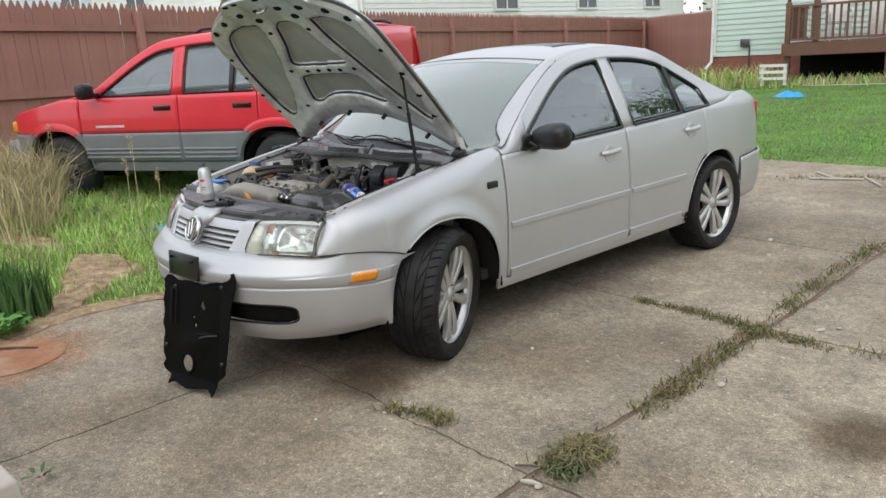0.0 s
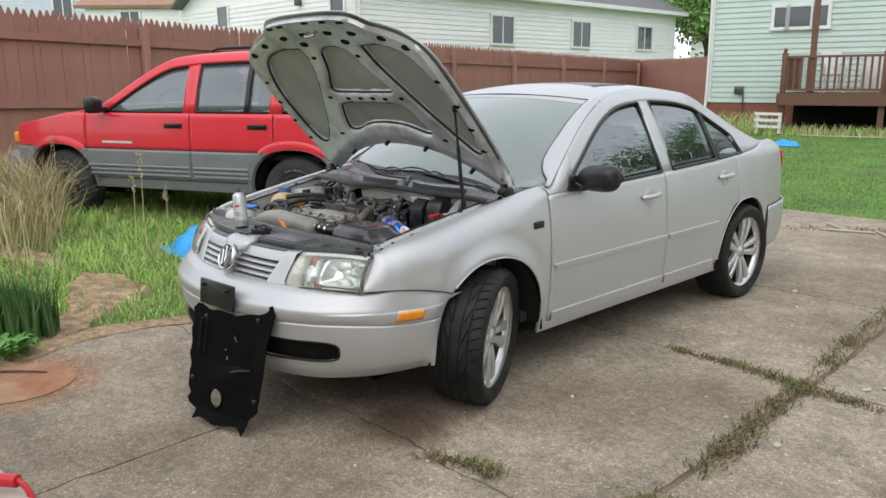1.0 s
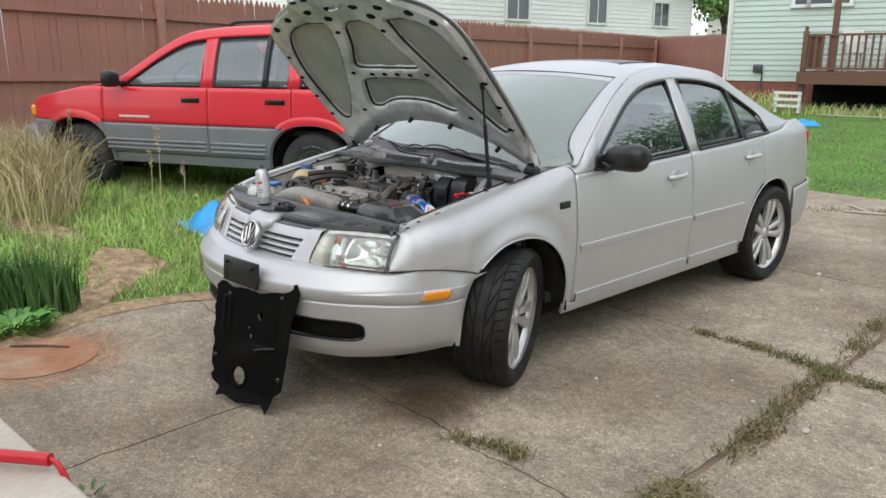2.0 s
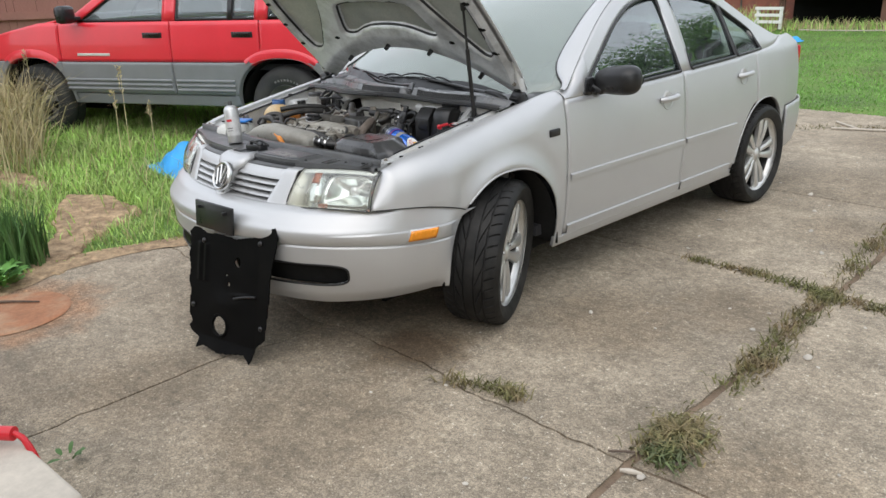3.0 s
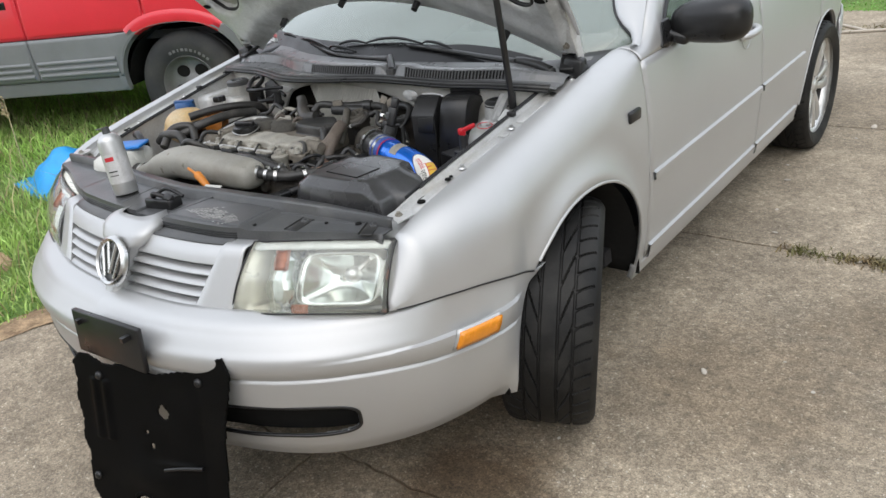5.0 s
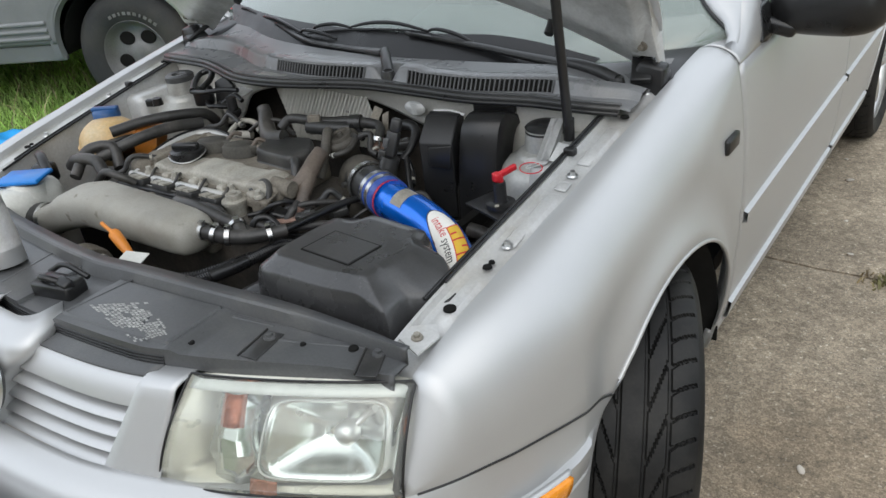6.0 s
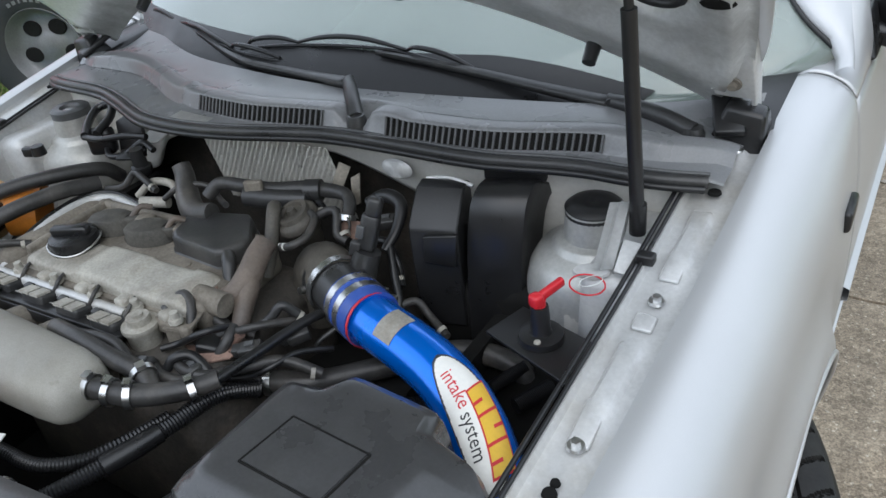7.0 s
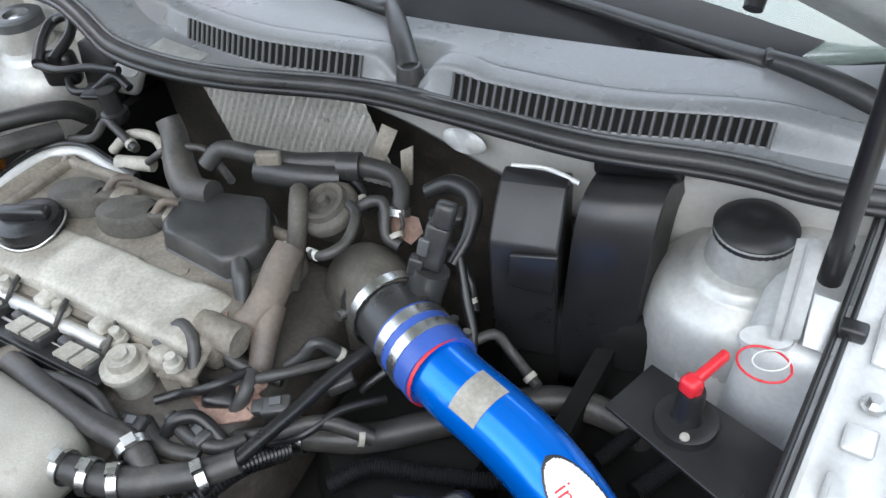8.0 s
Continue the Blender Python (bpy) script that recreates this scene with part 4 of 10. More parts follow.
def wheel_at(m, flip):
    """Wheel with its axle on local x, outer face towards +x."""
    hub = new("wheel")
    hub.empty_display_size = 0.1
    hub.parent = car
    hub.matrix_local = m
    turn = pose(0, 0, 0, 0, 90, 0)
    R = 0.322
    prof = [(0.235, 0.104), (0.262, 0.120), (0.290, 0.123), (0.302, 0.1175), (R - 0.0125, 0.1085)]
    prof += [(R - 0.013, 0.098), (R - 0.013, -0.098)]
    prof += [(R - 0.0125, -0.1085), (0.302, -0.1175), (0.290, -0.123), (0.262, -0.120), (0.235, -0.104)]
    part("tyre", lathe(prof, 72, turn), RUBBER, hub, "black low-profile tyre", angle=30)
    tread = new("tread_block", tread_mesh(R))
    tread.parent = hub
    tread["kind"] = "stuff"
    rim = part("rim", lathe([(0.243, 0.104), (0.247, 0.098), (0.240, 0.090), (0.226, 0.080), (0.222, 0.062)], 56, turn), WHEEL, hub, "silver alloy rim")
    # dark barrel colour paints in the shade between the spokes
    part("rim_barrel", lathe([(0.2215, 0.064), (0.214, 0.02), (0.20, -0.09), (0.236, -0.1)], 56, turn), BLACK_DUSTY, rim, "barrel coloured dark for the shade behind the spokes")
    for k in range(5):
        for off in (-10.5, 10.5):
            a = radians(72 * k + off)
            b = radians(72 * k + off * 1.5)
            rows_ = []
            for u in steps(0, 1, 9):
                r = 0.045 + 0.183 * u
                ang = b + (a - b) * u**1.1
                w = 0.0165 + 0.010 * u + 0.006 * u**4
                hgt = 0.076 + 0.010 * math.sin(u * 2.2)
                c = Vector((r * math.cos(ang), r * math.sin(ang), 0))
                t_ = Vector((-math.sin(ang), math.cos(ang), 0))
                rows_.append([c - t_ * w + Vector((0, 0, hgt - 0.03)), c - t_ * w * 0.95 + Vector((0, 0, hgt - 0.006)), c - t_ * w * 0.5 + Vector((0, 0, hgt)), c + t_ * w * 0.5 + Vector((0, 0, hgt)), c + t_ * w * 0.95 + Vector((0, 0, hgt - 0.006)), c + t_ * w + Vector((0, 0, hgt - 0.03))])
            part("spoke", moved(sheet(rows_[::-1]), turn), WHEEL, rim)
    part("hub_cap", lathe([(0, 0.082), (0.028, 0.081), (0.034, 0.074), (0.060, 0.070), (0.066, 0.055), (0.068, 0.03)], 28, turn), WHEEL, rim)
    for k in range(5):
        a = radians(72 * k + 36)
        part("wheel_bolt", lathe([(0, 0.078), (0.007, 0.078), (0.009, 0.068), (0.009, 0.05)], 8, turn @ Matrix.Translation((0.05 * math.cos(a), 0.05 * math.sin(a), 0))), STEEL, rim)
    # disc and backing are darkened the same way, as shade
    part("brake_disc", lathe([(0, 0.0), (0.14, 0.0), (0.14, -0.02), (0, -0.02)], 40, turn), GRIME_SHADE, hub)
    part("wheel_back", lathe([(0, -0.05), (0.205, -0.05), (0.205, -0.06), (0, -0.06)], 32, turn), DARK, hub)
    return hub


STEER = 25.5
wheel_at(pose(0.762, -0.032, 0.3205, 4, 4, STEER), False)
wheel_at(pose(0.742, 2.508, 0.320, 20, 0, 0), False)
wheel_at(pose(-0.745, -0.012, 0.320, 0, 0, 180 + STEER), True)
wheel_at(pose(-0.742, 2.508, 0.320, 40, 0, 180), True)

# ---- nose: bumper, grille, headlamps, bonnet ----
nose_y = hermite([0, 0.25, 0.40, 0.52, 0.62, 0.70, 0.77, 0.815, 0.842, 0.853], [-0.955, -0.932, -0.893, -0.842, -0.778, -0.702, -0.610, -0.515, -0.43, -0.372])


def nose_point(s, z, out=0.0):
    """A point round the front bumper: s from 0 at the middle to 1 at the wheel arch."""
    x = hermite([0, 0.2, 0.4, 0.55, 0.68, 0.8, 0.9, 1.0], [0, 0.25, 0.47, 0.62, 0.735, 0.805, 0.842, 0.853])(s)
    y = nose_y(x)
    e = 0.004
    x2 = hermite([0, 0.2, 0.4, 0.55, 0.68, 0.8, 0.9, 1.0], [0, 0.25, 0.47, 0.62, 0.735, 0.805, 0.842, 0.853])(max(s - e, 0) if s > 0 else 0)
    x1 = hermite([0, 0.2, 0.4, 0.55, 0.68, 0.8, 0.9, 1.0], [0, 0.25, 0.47, 0.62, 0.735, 0.805, 0.842, 0.853])(min(s + e, 1))
    tx, ty = x1 - x2, nose_y(x1) - nose_y(x2)
    l = math.hypot(tx, ty) or 1
    nx, ny = ty / l, -tx / l
    return Vector((x + nx * out, y + ny * out, z))


bump_out = hermite([0.21, 0.25, 0.30, 0.40, 0.492, 0.500, 0.506, 0.53, 0.555, 0.575, 0.60, 0.622, 0.634], [-0.085, -0.05, -0.018, 0.006, 0.013, 0.008, 0.016, 0.024, 0.022, 0.008, -0.012, -0.035, -0.075])


def bumper_strip(s0, s1, z0, z1, n=50, m=18, extra=0.0):
    cols = []
    for s in steps(s0, s1, n):
        low = z0 + (0.05 * max(0, s - 0.55) if z0 < 0.25 else 0)
        cols.append([nose_point(s, z, bump_out(z) * (1 - 0.75 * max(0, (s - 0.9) / 0.1)) + extra) for z in steps(low, z1, m)])
    return cols


def whole(cols):
    return [[Vector((-p.x, p.y, p.z)) for p in c] for c in cols[::-1]] + cols[1:] if abs(cols[0][0].x) < 1e-6 else cols


# lower intake slots are real openings: the skin is cut round them
def bumper_skin():
    bm = bmesh.new()
    ss = steps(0, 1, 161)
    zs = sorted(set([round(z, 4) for z in steps(0.245, 0.634, 131)]))
    grid = {}
    for i, s in enumerate(ss):
        for j, z in enumerate(zs):
            zz = z + 0.055 * max(0, s - 0.5) * max(0.0, (0.45 - z) / 0.205) - 0.013 * math.exp(-(((z - 0.5) / 0.022) ** 2)) * min(1.0, max(0.0, (s - 0.6) / 0.25))
            out = bump_out(z)
            if z > 0.545:
                fade = min(1.0, max(0.0, (s - 0.50) / 0.28)) ** 1.5
                out += (0.012 * (0.634 - z) / 0.09 - out) * fade
            p = nose_point(s, zz, out * (1 - 0.75 * max(0, (s - 0.9) / 0.1)))
            if s > 0.85:
                # the rear end follows the wheel opening
                k = min(1.0, max(0.0, (zz - 0.27) / 0.42))
                end = -0.02 - 0.352 * (1 - k**2.3) ** (1 / 2.3)
                p.y += (end + 0.372) * ((s - 0.85) / 0.15)
                if p.y > -0.372:
                    w = min(1.0, (p.y + 0.372) / 0.05)
                    p.x = p.x * (1 - w) + (hull(p.y, zz).x + 0.001) * w
            p.z += (joint(p.y) - 0.637) * min(1.0, max(0.0, (z - 0.555) / 0.079))
            for side in (1, -1):
                if i == 0 and side < 0:
                    grid[(-i, j)] = grid[(i, j)]
                else:
                    grid[(side * i, j)] = bm.verts.new((side * p.x, p.y, p.z))
    for i in range(-160, 160):
        for j in range(len(zs) - 1):
            s = abs(i + 0.5) / 160
            z = (zs[j] + zs[j + 1]) / 2
            inner = 0.145 < s < 0.60
            slot = inner and ((s - 0.37) / 0.225) ** 6 + ((z - 0.380) / 0.045) ** 4 < 1
            if slot:
                continue
            bm.faces.new([grid[(i, j)], grid[(i + 1, j)], grid[(i + 1, j + 1)], grid[(i, j + 1)]])
    bmesh.ops.recalc_face_normals(bm, faces=bm.faces)
    if sum(f.normal.y for f in bm.faces) > 0:
        bmesh.ops.reverse_faces(bm, faces=bm.faces)
    return bm


bumper = part("front_bumper", bumper_skin(), SILVER, car, solid=0.008, angle=60)
# near-black sheet stands in for the shade inside the opening
part("intake_mesh", sheet(whole(bumper_strip(0, 0.70, 0.33, 0.43, 30, 5, -0.035))), DARK, bumper, "black lower intake")
for flip in (False, True):
    lens = sheet([[nose_point(k + 0.010 * (z - 0.509) / 0.04, z, bump_out(z) + 0.008) for z in steps(0.510, 0.549, 5)] for k in steps(0.786, 0.878, 10)])
    rim_ = sheet([[nose_point(k + 0.010 * (z - 0.509) / 0.04, z, bump_out(z) + 0.0030) for z in steps(0.505, 0.554, 5)] for k in steps(0.782, 0.882, 10)])
    part("marker_frame", mirrored(rim_) if flip else rim_, SILVER, bumper, "pale rim round the marker", solid=0.008, offset=0)
    part("side_marker", mirrored(lens) if flip else lens, AMBER, bumper, "amber side marker", solid=0.012, offset=0)
for flip in (False, True):
    ring = []
    for a in steps(0, 2 * math.pi, 49):
        cs, sn = math.cos(a), math.sin(a)
        z = 0.380 + 0.0455 * math.copysign(abs(sn) ** 0.5, sn)
        ring.append(nose_point(0.37 + 0.226 * math.copysign(abs(cs) ** 0.34, cs), z, bump_out(z) - 0.002))
    bm = tube(ring, 0.0045, 6, 120, cap=False)
    part("intake_frame", mirrored(bm) if flip else bm, BLACK, bumper)
part("lower_lip", sheet(whole([[nose_point(s, 0.250 + 0.05 * max(0, s - 0.5), -0.055), nose_point(s, 0.238 + 0.05 * max(0, s - 0.5), -0.07)] for s in steps(0, 0.97, 40)])), BLACK, bumper, solid=0.006)

# number plate bracket
part("plate_bracket", joined(block((0.26, 0.014, 0.112), (0.115, -0.985, 0.568), (-6, 0, 4), 0.004), block((0.012, 0.02, 0.012), (0.21, -0.992, 0.60)), block((0.012, 0.02, 0.012), (0.02, -0.997, 0.60))), BLACK, bumper, "bare dark number plate bracket")

# grille


front_lip = hermite([-0.70, -0.60, -0.43, -0.34, -0.30, -0.13, 0, 0.13, 0.30, 0.34, 0.43, 0.60, 0.70], [-0.60, -0.628, -0.694, -0.724, -0.735, -0.752, -0.757, -0.752, -0.735, -0.724, -0.694, -0.628, -0.60])


def grille_skin(x, z, back=0.0):
    """The grille's face: raked, bowed with the nose."""
    return Vector((x, nose_y(abs(x)) + 0.070 + (z - 0.62) * 0.5 + back, z))


def grille_end(z):
    return 0.284 + (z - 0.621) * 0.36


def grille_bar(z0, z1):
    rows_ = []
    for u in steps(-1, 1, 44):
        prof = []
        for z, back in ((z0 + 0.003, 0.045), (z0, 0.012), (z0 + 0.001, 0.004), (z0 + 0.004, 0.0005), (z0 * 0.6 + z1 * 0.4, 0.0), (z1 - 0.004, 0.003), (z1 - 0.001, 0.007), (z1, 0.013), (z1 + 0.001, 0.045)):
            prof.append(grille_skin(u * (grille_end(z) + 0.002), z, back + 0.006))
        rows_.append(prof)
    return sheet(rows_)


grille = part("grille", sheet([[grille_skin(x, z, 0.055) for x in steps(-0.36, 0.36, 20)] for z in steps(0.60, 0.742, 6)]), DARK, car, "broad-barred silver grille with a raised centre", solid=0.006)
for z0, z1 in ((0.6225, 0.6340), (0.6455, 0.6570), (0.6685, 0.6805), (0.6920, 0.7040), (0.7155, 0.757)):
    part("grille_bar", grille_bar(z0, z1), SILVER, grille, angle=50)
for s in (1, -1):
    cheek = []
    for z, back in [(0.596, -0.004)] + [(z, 0.0) for z in steps(0.612, 0.752, 10)] + [(0.758, 0.003), (0.761, 0.010), (0.763, 0.045)]:
        x0, x1 = grille_end(z), 0.392 + (z - 0.622) * 0.05
        cheek.append([Vector((s * x0, 0, z)) + Vector((0, nose_y(x0) + 0.070 + (z - 0.62) * 0.5 + 0.05, 0))] + [Vector((s * x, nose_y(x) + 0.070 + (z - 0.62) * 0.5 + back + (0.006 if x == x0 else 0), z)) for x in steps(x0, x1, 8)])
    part("grille_cheek", sheet(cheek if s > 0 else [r[::-1] for r in cheek]), SILVER, grille, solid=0.004, angle=50)
    ledge = []
    for x in steps(0.07, 0.345, 16):
        ledge.append([Vector((s * x, nose_y(x) + 0.148 + 0.006, 0.7565)), Vector((s * x, front_lip(x) - 0.002, 0.760)), Vector((s * x, front_lip(x) + 0.003, 0.762))])
    part("grille_ledge", sheet(ledge if s > 0 else [r[::-1] for r in ledge]), GREY_PLASTIC, grille, "dark grey ledge behind the top bar", solid=0.004)
# raised centre that carries the badge and runs up to the slam panel
boss = []
for z in steps(0.622, 0.790, 26):
    half = hermite([0.622, 0.69, 0.722, 0.742, 0.765, 0.780, 0.787, 0.790], [0.030, 0.040, 0.062, 0.090, 0.098, 0.092, 0.078, 0.060])(z)
    back = 0.0 if z < 0.760 else 0.034 * ((z - 0.760) / 0.030) ** 2
    row = [Vector((-half - 0.002, -0.955 + 0.115 + (z - 0.62) * 0.5 + back, z))]
    for u in steps(-1, 1, 22):
        row.append(Vector((u * half, -0.955 + 0.052 + (z - 0.62) * 0.5 + back + 0.022 * abs(u) ** 5, z)))
    row.append(Vector((half + 0.002, -0.955 + 0.115 + (z - 0.62) * 0.5 + back, z)))
    boss.append(row)
part("grille_boss", sheet(boss), SILVER, grille, "raised silver centre above the badge", solid=0.003, angle=60)
badge = part("badge", lathe([(0.050, 0.012), (0.056, 0.016), (0.062, 0.012), (0.064, 0.0)], 40, pose(0.012, -0.868, 0.700, 66, 0, 0)), STEEL, car, "round chrome badge")
part("badge_field", lathe([(0, 0.004), (0.053, 0.004), (0.053, -0.01)], 32, pose(0.012, -0.868, 0.700, 66, 0, 0)), GREY_PLASTIC, badge)
for a, b in (((-0.040, 0.028), (-0.020, -0.040)), ((-0.018, 0.046), (0.0, -0.030)), ((0.018, 0.046), (0.002, -0.030)), ((0.040, 0.028), (0.020, -0.040))):
    part("badge_stroke", tube([pose(0.012, -0.868, 0.700, 66, 0, 0) @ Vector((*a, 0.008)), pose(0.012, -0.868, 0.700, 66, 0, 0) @ Vector((*b, 0.008))], 0.005, 6, 2), STEEL, badge)

# headlamps


def lamp_face(push=0.0, grow=1.0, n=14):
    """A bowed quadrilateral between the lamp's corners."""
    tl, tr, br, bl = Vector((0.398, -0.724, 0.763)), Vector((0.711, -0.587, 0.769)), Vector((0.731, -0.669, 0.632)), Vector((0.385, -0.818, 0.620))
    out = []
    for v in steps(0, 1, n):
        row = []
        for u in steps(0, 1, n):
            uu, vv = 0.5 + (u - 0.5) * grow, 0.5 + (v - 0.5) * grow
            p = (bl * (1 - uu) + br * uu) * (1 - vv) + (tl * (1 - uu) + tr * uu) * vv
            nrm = Vector((0.36, -0.82, 0.42)).normalized()
            bow = 0.022 * (1 - (2 * u - 1) ** 2) + 0.02 * (1 - (2 * v - 1) ** 2)
            row.append(p + nrm * (bow + push))
        out.append(row)
    return out


def lamp_at(u, v, push=0.0):
    """A point of the lamp's face, u across from the grille, v up."""
    tl, tr, br, bl = Vector((0.398, -0.724, 0.763)), Vector((0.711, -0.587, 0.769)), Vector((0.731, -0.669, 0.632)), Vector((0.385, -0.818, 0.620))
    p = (bl * (1 - u) + br * u) * (1 - v) + (tl * (1 - u) + tr * u) * v
    bow = 0.022 * (1 - (2 * u - 1) ** 2) + 0.02 * (1 - (2 * v - 1) ** 2)
    return p + Vector((0.36, -0.82, 0.42)).normalized() * (bow + push)


def lamp_ring(cu, cv, hu, hv, power, push, n=48):
    out = []
    for k in range(n):
        a = 2 * math.pi * k / n
        cs, sn = math.cos(a), math.sin(a)
        out.append(lamp_at(cu + hu * math.copysign(abs(cs) ** (2 / power), cs), cv + hv * math.copysign(abs(sn) ** (2 / power), sn), push))
    return out


for flip in (False, True):
    f = (lambda b: mirrored(b)) if flip else (lambda b: b)
    lamp = part("headlamp", f(sheet([[lamp_at(u, v, -0.085) for u in steps(0.14, 0.98, 12)] for v in steps(0.12, 0.97, 10)])), LAMP_BODY, car, "clear headlamp unit", solid=0.006)
    lens = part("lens", f(sheet(lamp_face(0.0))), LENS_GLASS, lamp, "clear lens with a faint pale veil", solid=0.004)
    lens.visible_shadow = False
    c = lamp_face(0, 1)
    rim_pts = [c[0][k] for k in range(14)] + [c[k][13] for k in range(1, 14)] + [c[13][k] for k in range(12, -1, -1)] + [c[k][0] for k in range(12, -1, -1)]
    part("lamp_rim", f(tube(rim_pts, 0.0020, 6, 90)), BLACK, lamp)
    edge = [(u, 0.02) for u in steps(0.02, 0.98, 12)] + [(0.98, v) for v in steps(0.1, 0.98, 10)] + [(u, 0.98) for u in steps(0.92, 0.02, 12)] + [(0.02, v) for v in steps(0.9, 0.1, 10)]
    wall_in = [lamp_at(u, v, -0.010) for u, v in edge]
    wall_out = [lamp_at(0.14 + 0.84 * u, 0.13 + 0.84 * v, -0.082) for u, v in edge]
    part("lamp_bowl", f(sheet([wall_in, wall_out], True)), LAMP_BODY, lamp, "cream lamp housing", solid=0.003, angle=20)
    # frosted band along the lens's upper edge
    part("lens_band", f(sheet([[lamp_at(u, v, -0.006) for u in steps(0.03, 0.97, 20)] for v in (0.875, 0.91, 0.97)])), FROST, lamp, "frosted band of the lens", solid=0.002)
    # main beam bowl, a rounded oblong
    bowl = []
    for g in steps(1, 0.10, 9):
        bowl.append(lamp_ring(0.665, 0.47, 0.245 * g, 0.345 * g, 6 - 3.4 * (1 - g), -0.026 - 0.055 * (1 - g * g)))
    part("reflector", f(sheet(bowl, True)), REFLECTOR, lamp, "mirrored main reflector bowl", solid=0.002, angle=60)
    rim = lamp_ring(0.665, 0.47, 0.248, 0.35, 6, -0.024)
    part("reflector_rim", f(tube(rim + rim[:1], 0.0016, 6, 120)), FROST, lamp)
    k, n_ = lamp_at(0.74, 0.52, -0.060), Vector((0.36, -0.82, 0.42))
    part("bulb_shield", f(lathe([(0, 0.030), (0.010, 0.028), (0.017, 0.020), (0.018, 0.006), (0.012, 0.0), (0.012, -0.03)], 18, along(k, k + n_))), STEEL, lamp)
    part("shield_stalk", f(tube([k + n_ * 0.012, lamp_at(0.80, 0.66, -0.05), lamp_at(0.84, 0.74, -0.035)], 0.005, 8, 10)), STEEL, lamp)
    # faceted column; its orange facets paint in the indicator bulb's reflection
    rng = random.Random(5)
    facet = [[lamp_at(u + rng.uniform(-0.012, 0.012) + 0.06 * (0.85 - v), v, -0.012 - 0.026 * abs(u - 0.28) / 0.1 * rng.uniform(0.5, 1.0)) for u in (0.16, 0.23, 0.30, 0.40)] for v in steps(0.06, 0.86, 7)]
    part("facet_column", f(sheet(facet)), REFLECTOR, lamp, "faceted chrome column", solid=0.002, angle=4)
    part("indicator_bulb", f(sheet([[lamp_at(0.21 + 0.11 * u + 0.03 * (1 - v), 0.60 + 0.27 * v, -0.008 + 0.008 * math.sin(3.1 * u)) for u in steps(0, 1, 6)] for v in steps(0, 1, 6)])), INDICATOR, lamp, "brown-orange facet painted as the bulb's reflection", solid=0.002)
    part("indicator_glint", f(sheet([[lamp_at(0.40 + 0.12 * u, 0.03 + 0.10 * v, -0.016 + 0.008 * u) for u in steps(0, 1, 4)] for v in steps(0, 1, 4)])), INDICATOR, lamp, solid=0.002)
    part("side_facet", f(sheet([[lamp_at(0.925 + 0.05 * u, 0.42 + 0.22 * v, -0.03 + 0.012 * math.sin(3.1 * u)) for u in steps(0, 1, 4)] for v in steps(0, 1, 4)])), REFLECTOR, lamp, solid=0.002, angle=10)

# the raised bonnet
HINGE = Vector((0, 0.275, 0.975))
HOOD_UP = 48.0
hood_m = Matrix.Translation(HINGE) @ pose(0, 0, 0, 180 - HOOD_UP, 0, 0)


def hood_half(v):
    """Half width of the bonnet at v, 0 at its rear edge and 1 at its front edge."""
    return hermite([0, 0.15, 0.4, 0.65, 0.85, 0.93, 0.97, 0.99, 1.0], [0.70, 0.735, 0.756, 0.757, 0.748, 0.735, 0.712, 0.675, 0.60])(v)


hood_front = hermite([0, 0.20, 0.33, 0.37, 0.41, 0.47, 0.60, 0.70, 0.76], [1.062, 1.058, 1.040, 1.018, 0.980, 0.962, 0.918, 0.862, 0.80])


def hood_xy(x, y, d=0.0):
    """A point of the bonnet: x across, y from hinge to front edge, d out of the inner face."""
    k = max(0.0, (y - 0.80) / 0.26)
    return Vector((x, y, -0.075 * (1 - (x / 0.76) ** 2) * (1 - 0.75 * min(k, 1.1) ** 2) + d))


def hood_uv(u, v, d=0.0):
    x = u * hood_half(v)
    rear = 0.20 * (1 - min(1, abs(x / 0.66)) ** 2.2) - 0.012
    return hood_xy(x, rear * (1 - v) + v * hood_front(abs(x)), d)


hood = part("bonnet", sheet([[hood_uv(-1 + 2 * i / 40, j / 44) for i in range(41)] for j in range(45)]), SILVER, car, "open silver bonnet propped by a gas strut", solid=0.004, angle=60)
hood.matrix_local = hood_m

# recesses between the ribs, as rounded outlines in x and y
SIDE_RECESS = [(0.235, 0.845), (0.40, 0.855), (0.555, 0.815), (0.625, 0.73), (0.668, 0.58), (0.672, 0.38), (0.65, 0.225), (0.60, 0.21), (0.54, 0.27), (0.43, 0.42), (0.335, 0.58), (0.26, 0.73)]
UPPER_RECESS = [(-0.115, 0.81), (-0.06, 0.84), (0.06, 0.84), (0.115, 0.81), (0.165, 0.70), (0.245, 0.575), (0.20, 0.552), (-0.20, 0.552), (-0.245, 0.575), (-0.165, 0.70)]
LOWER_RECESS = [(-0.265, 0.468), (-0.19, 0.482), (0.19, 0.482), (0.265, 0.468), (0.305, 0.39), (0.335, 0.30), (0.28, 0.285), (0.15, 0.325), (0.0, 0.338), (-0.15, 0.325), (-0.28, 0.285), (-0.335, 0.30), (-0.305, 0.39)]
RECESSES = []
for given_outline in (SIDE_RECESS, [(-x, y) for x, y in SIDE_RECESS], UPPER_RECESS, LOWER_RECESS):
    RECESSES.append([(p.x, p.y) for p in chain([(x, y, 0) for x, y in given_outline + given_outline[:1]], 72)[:-1]])


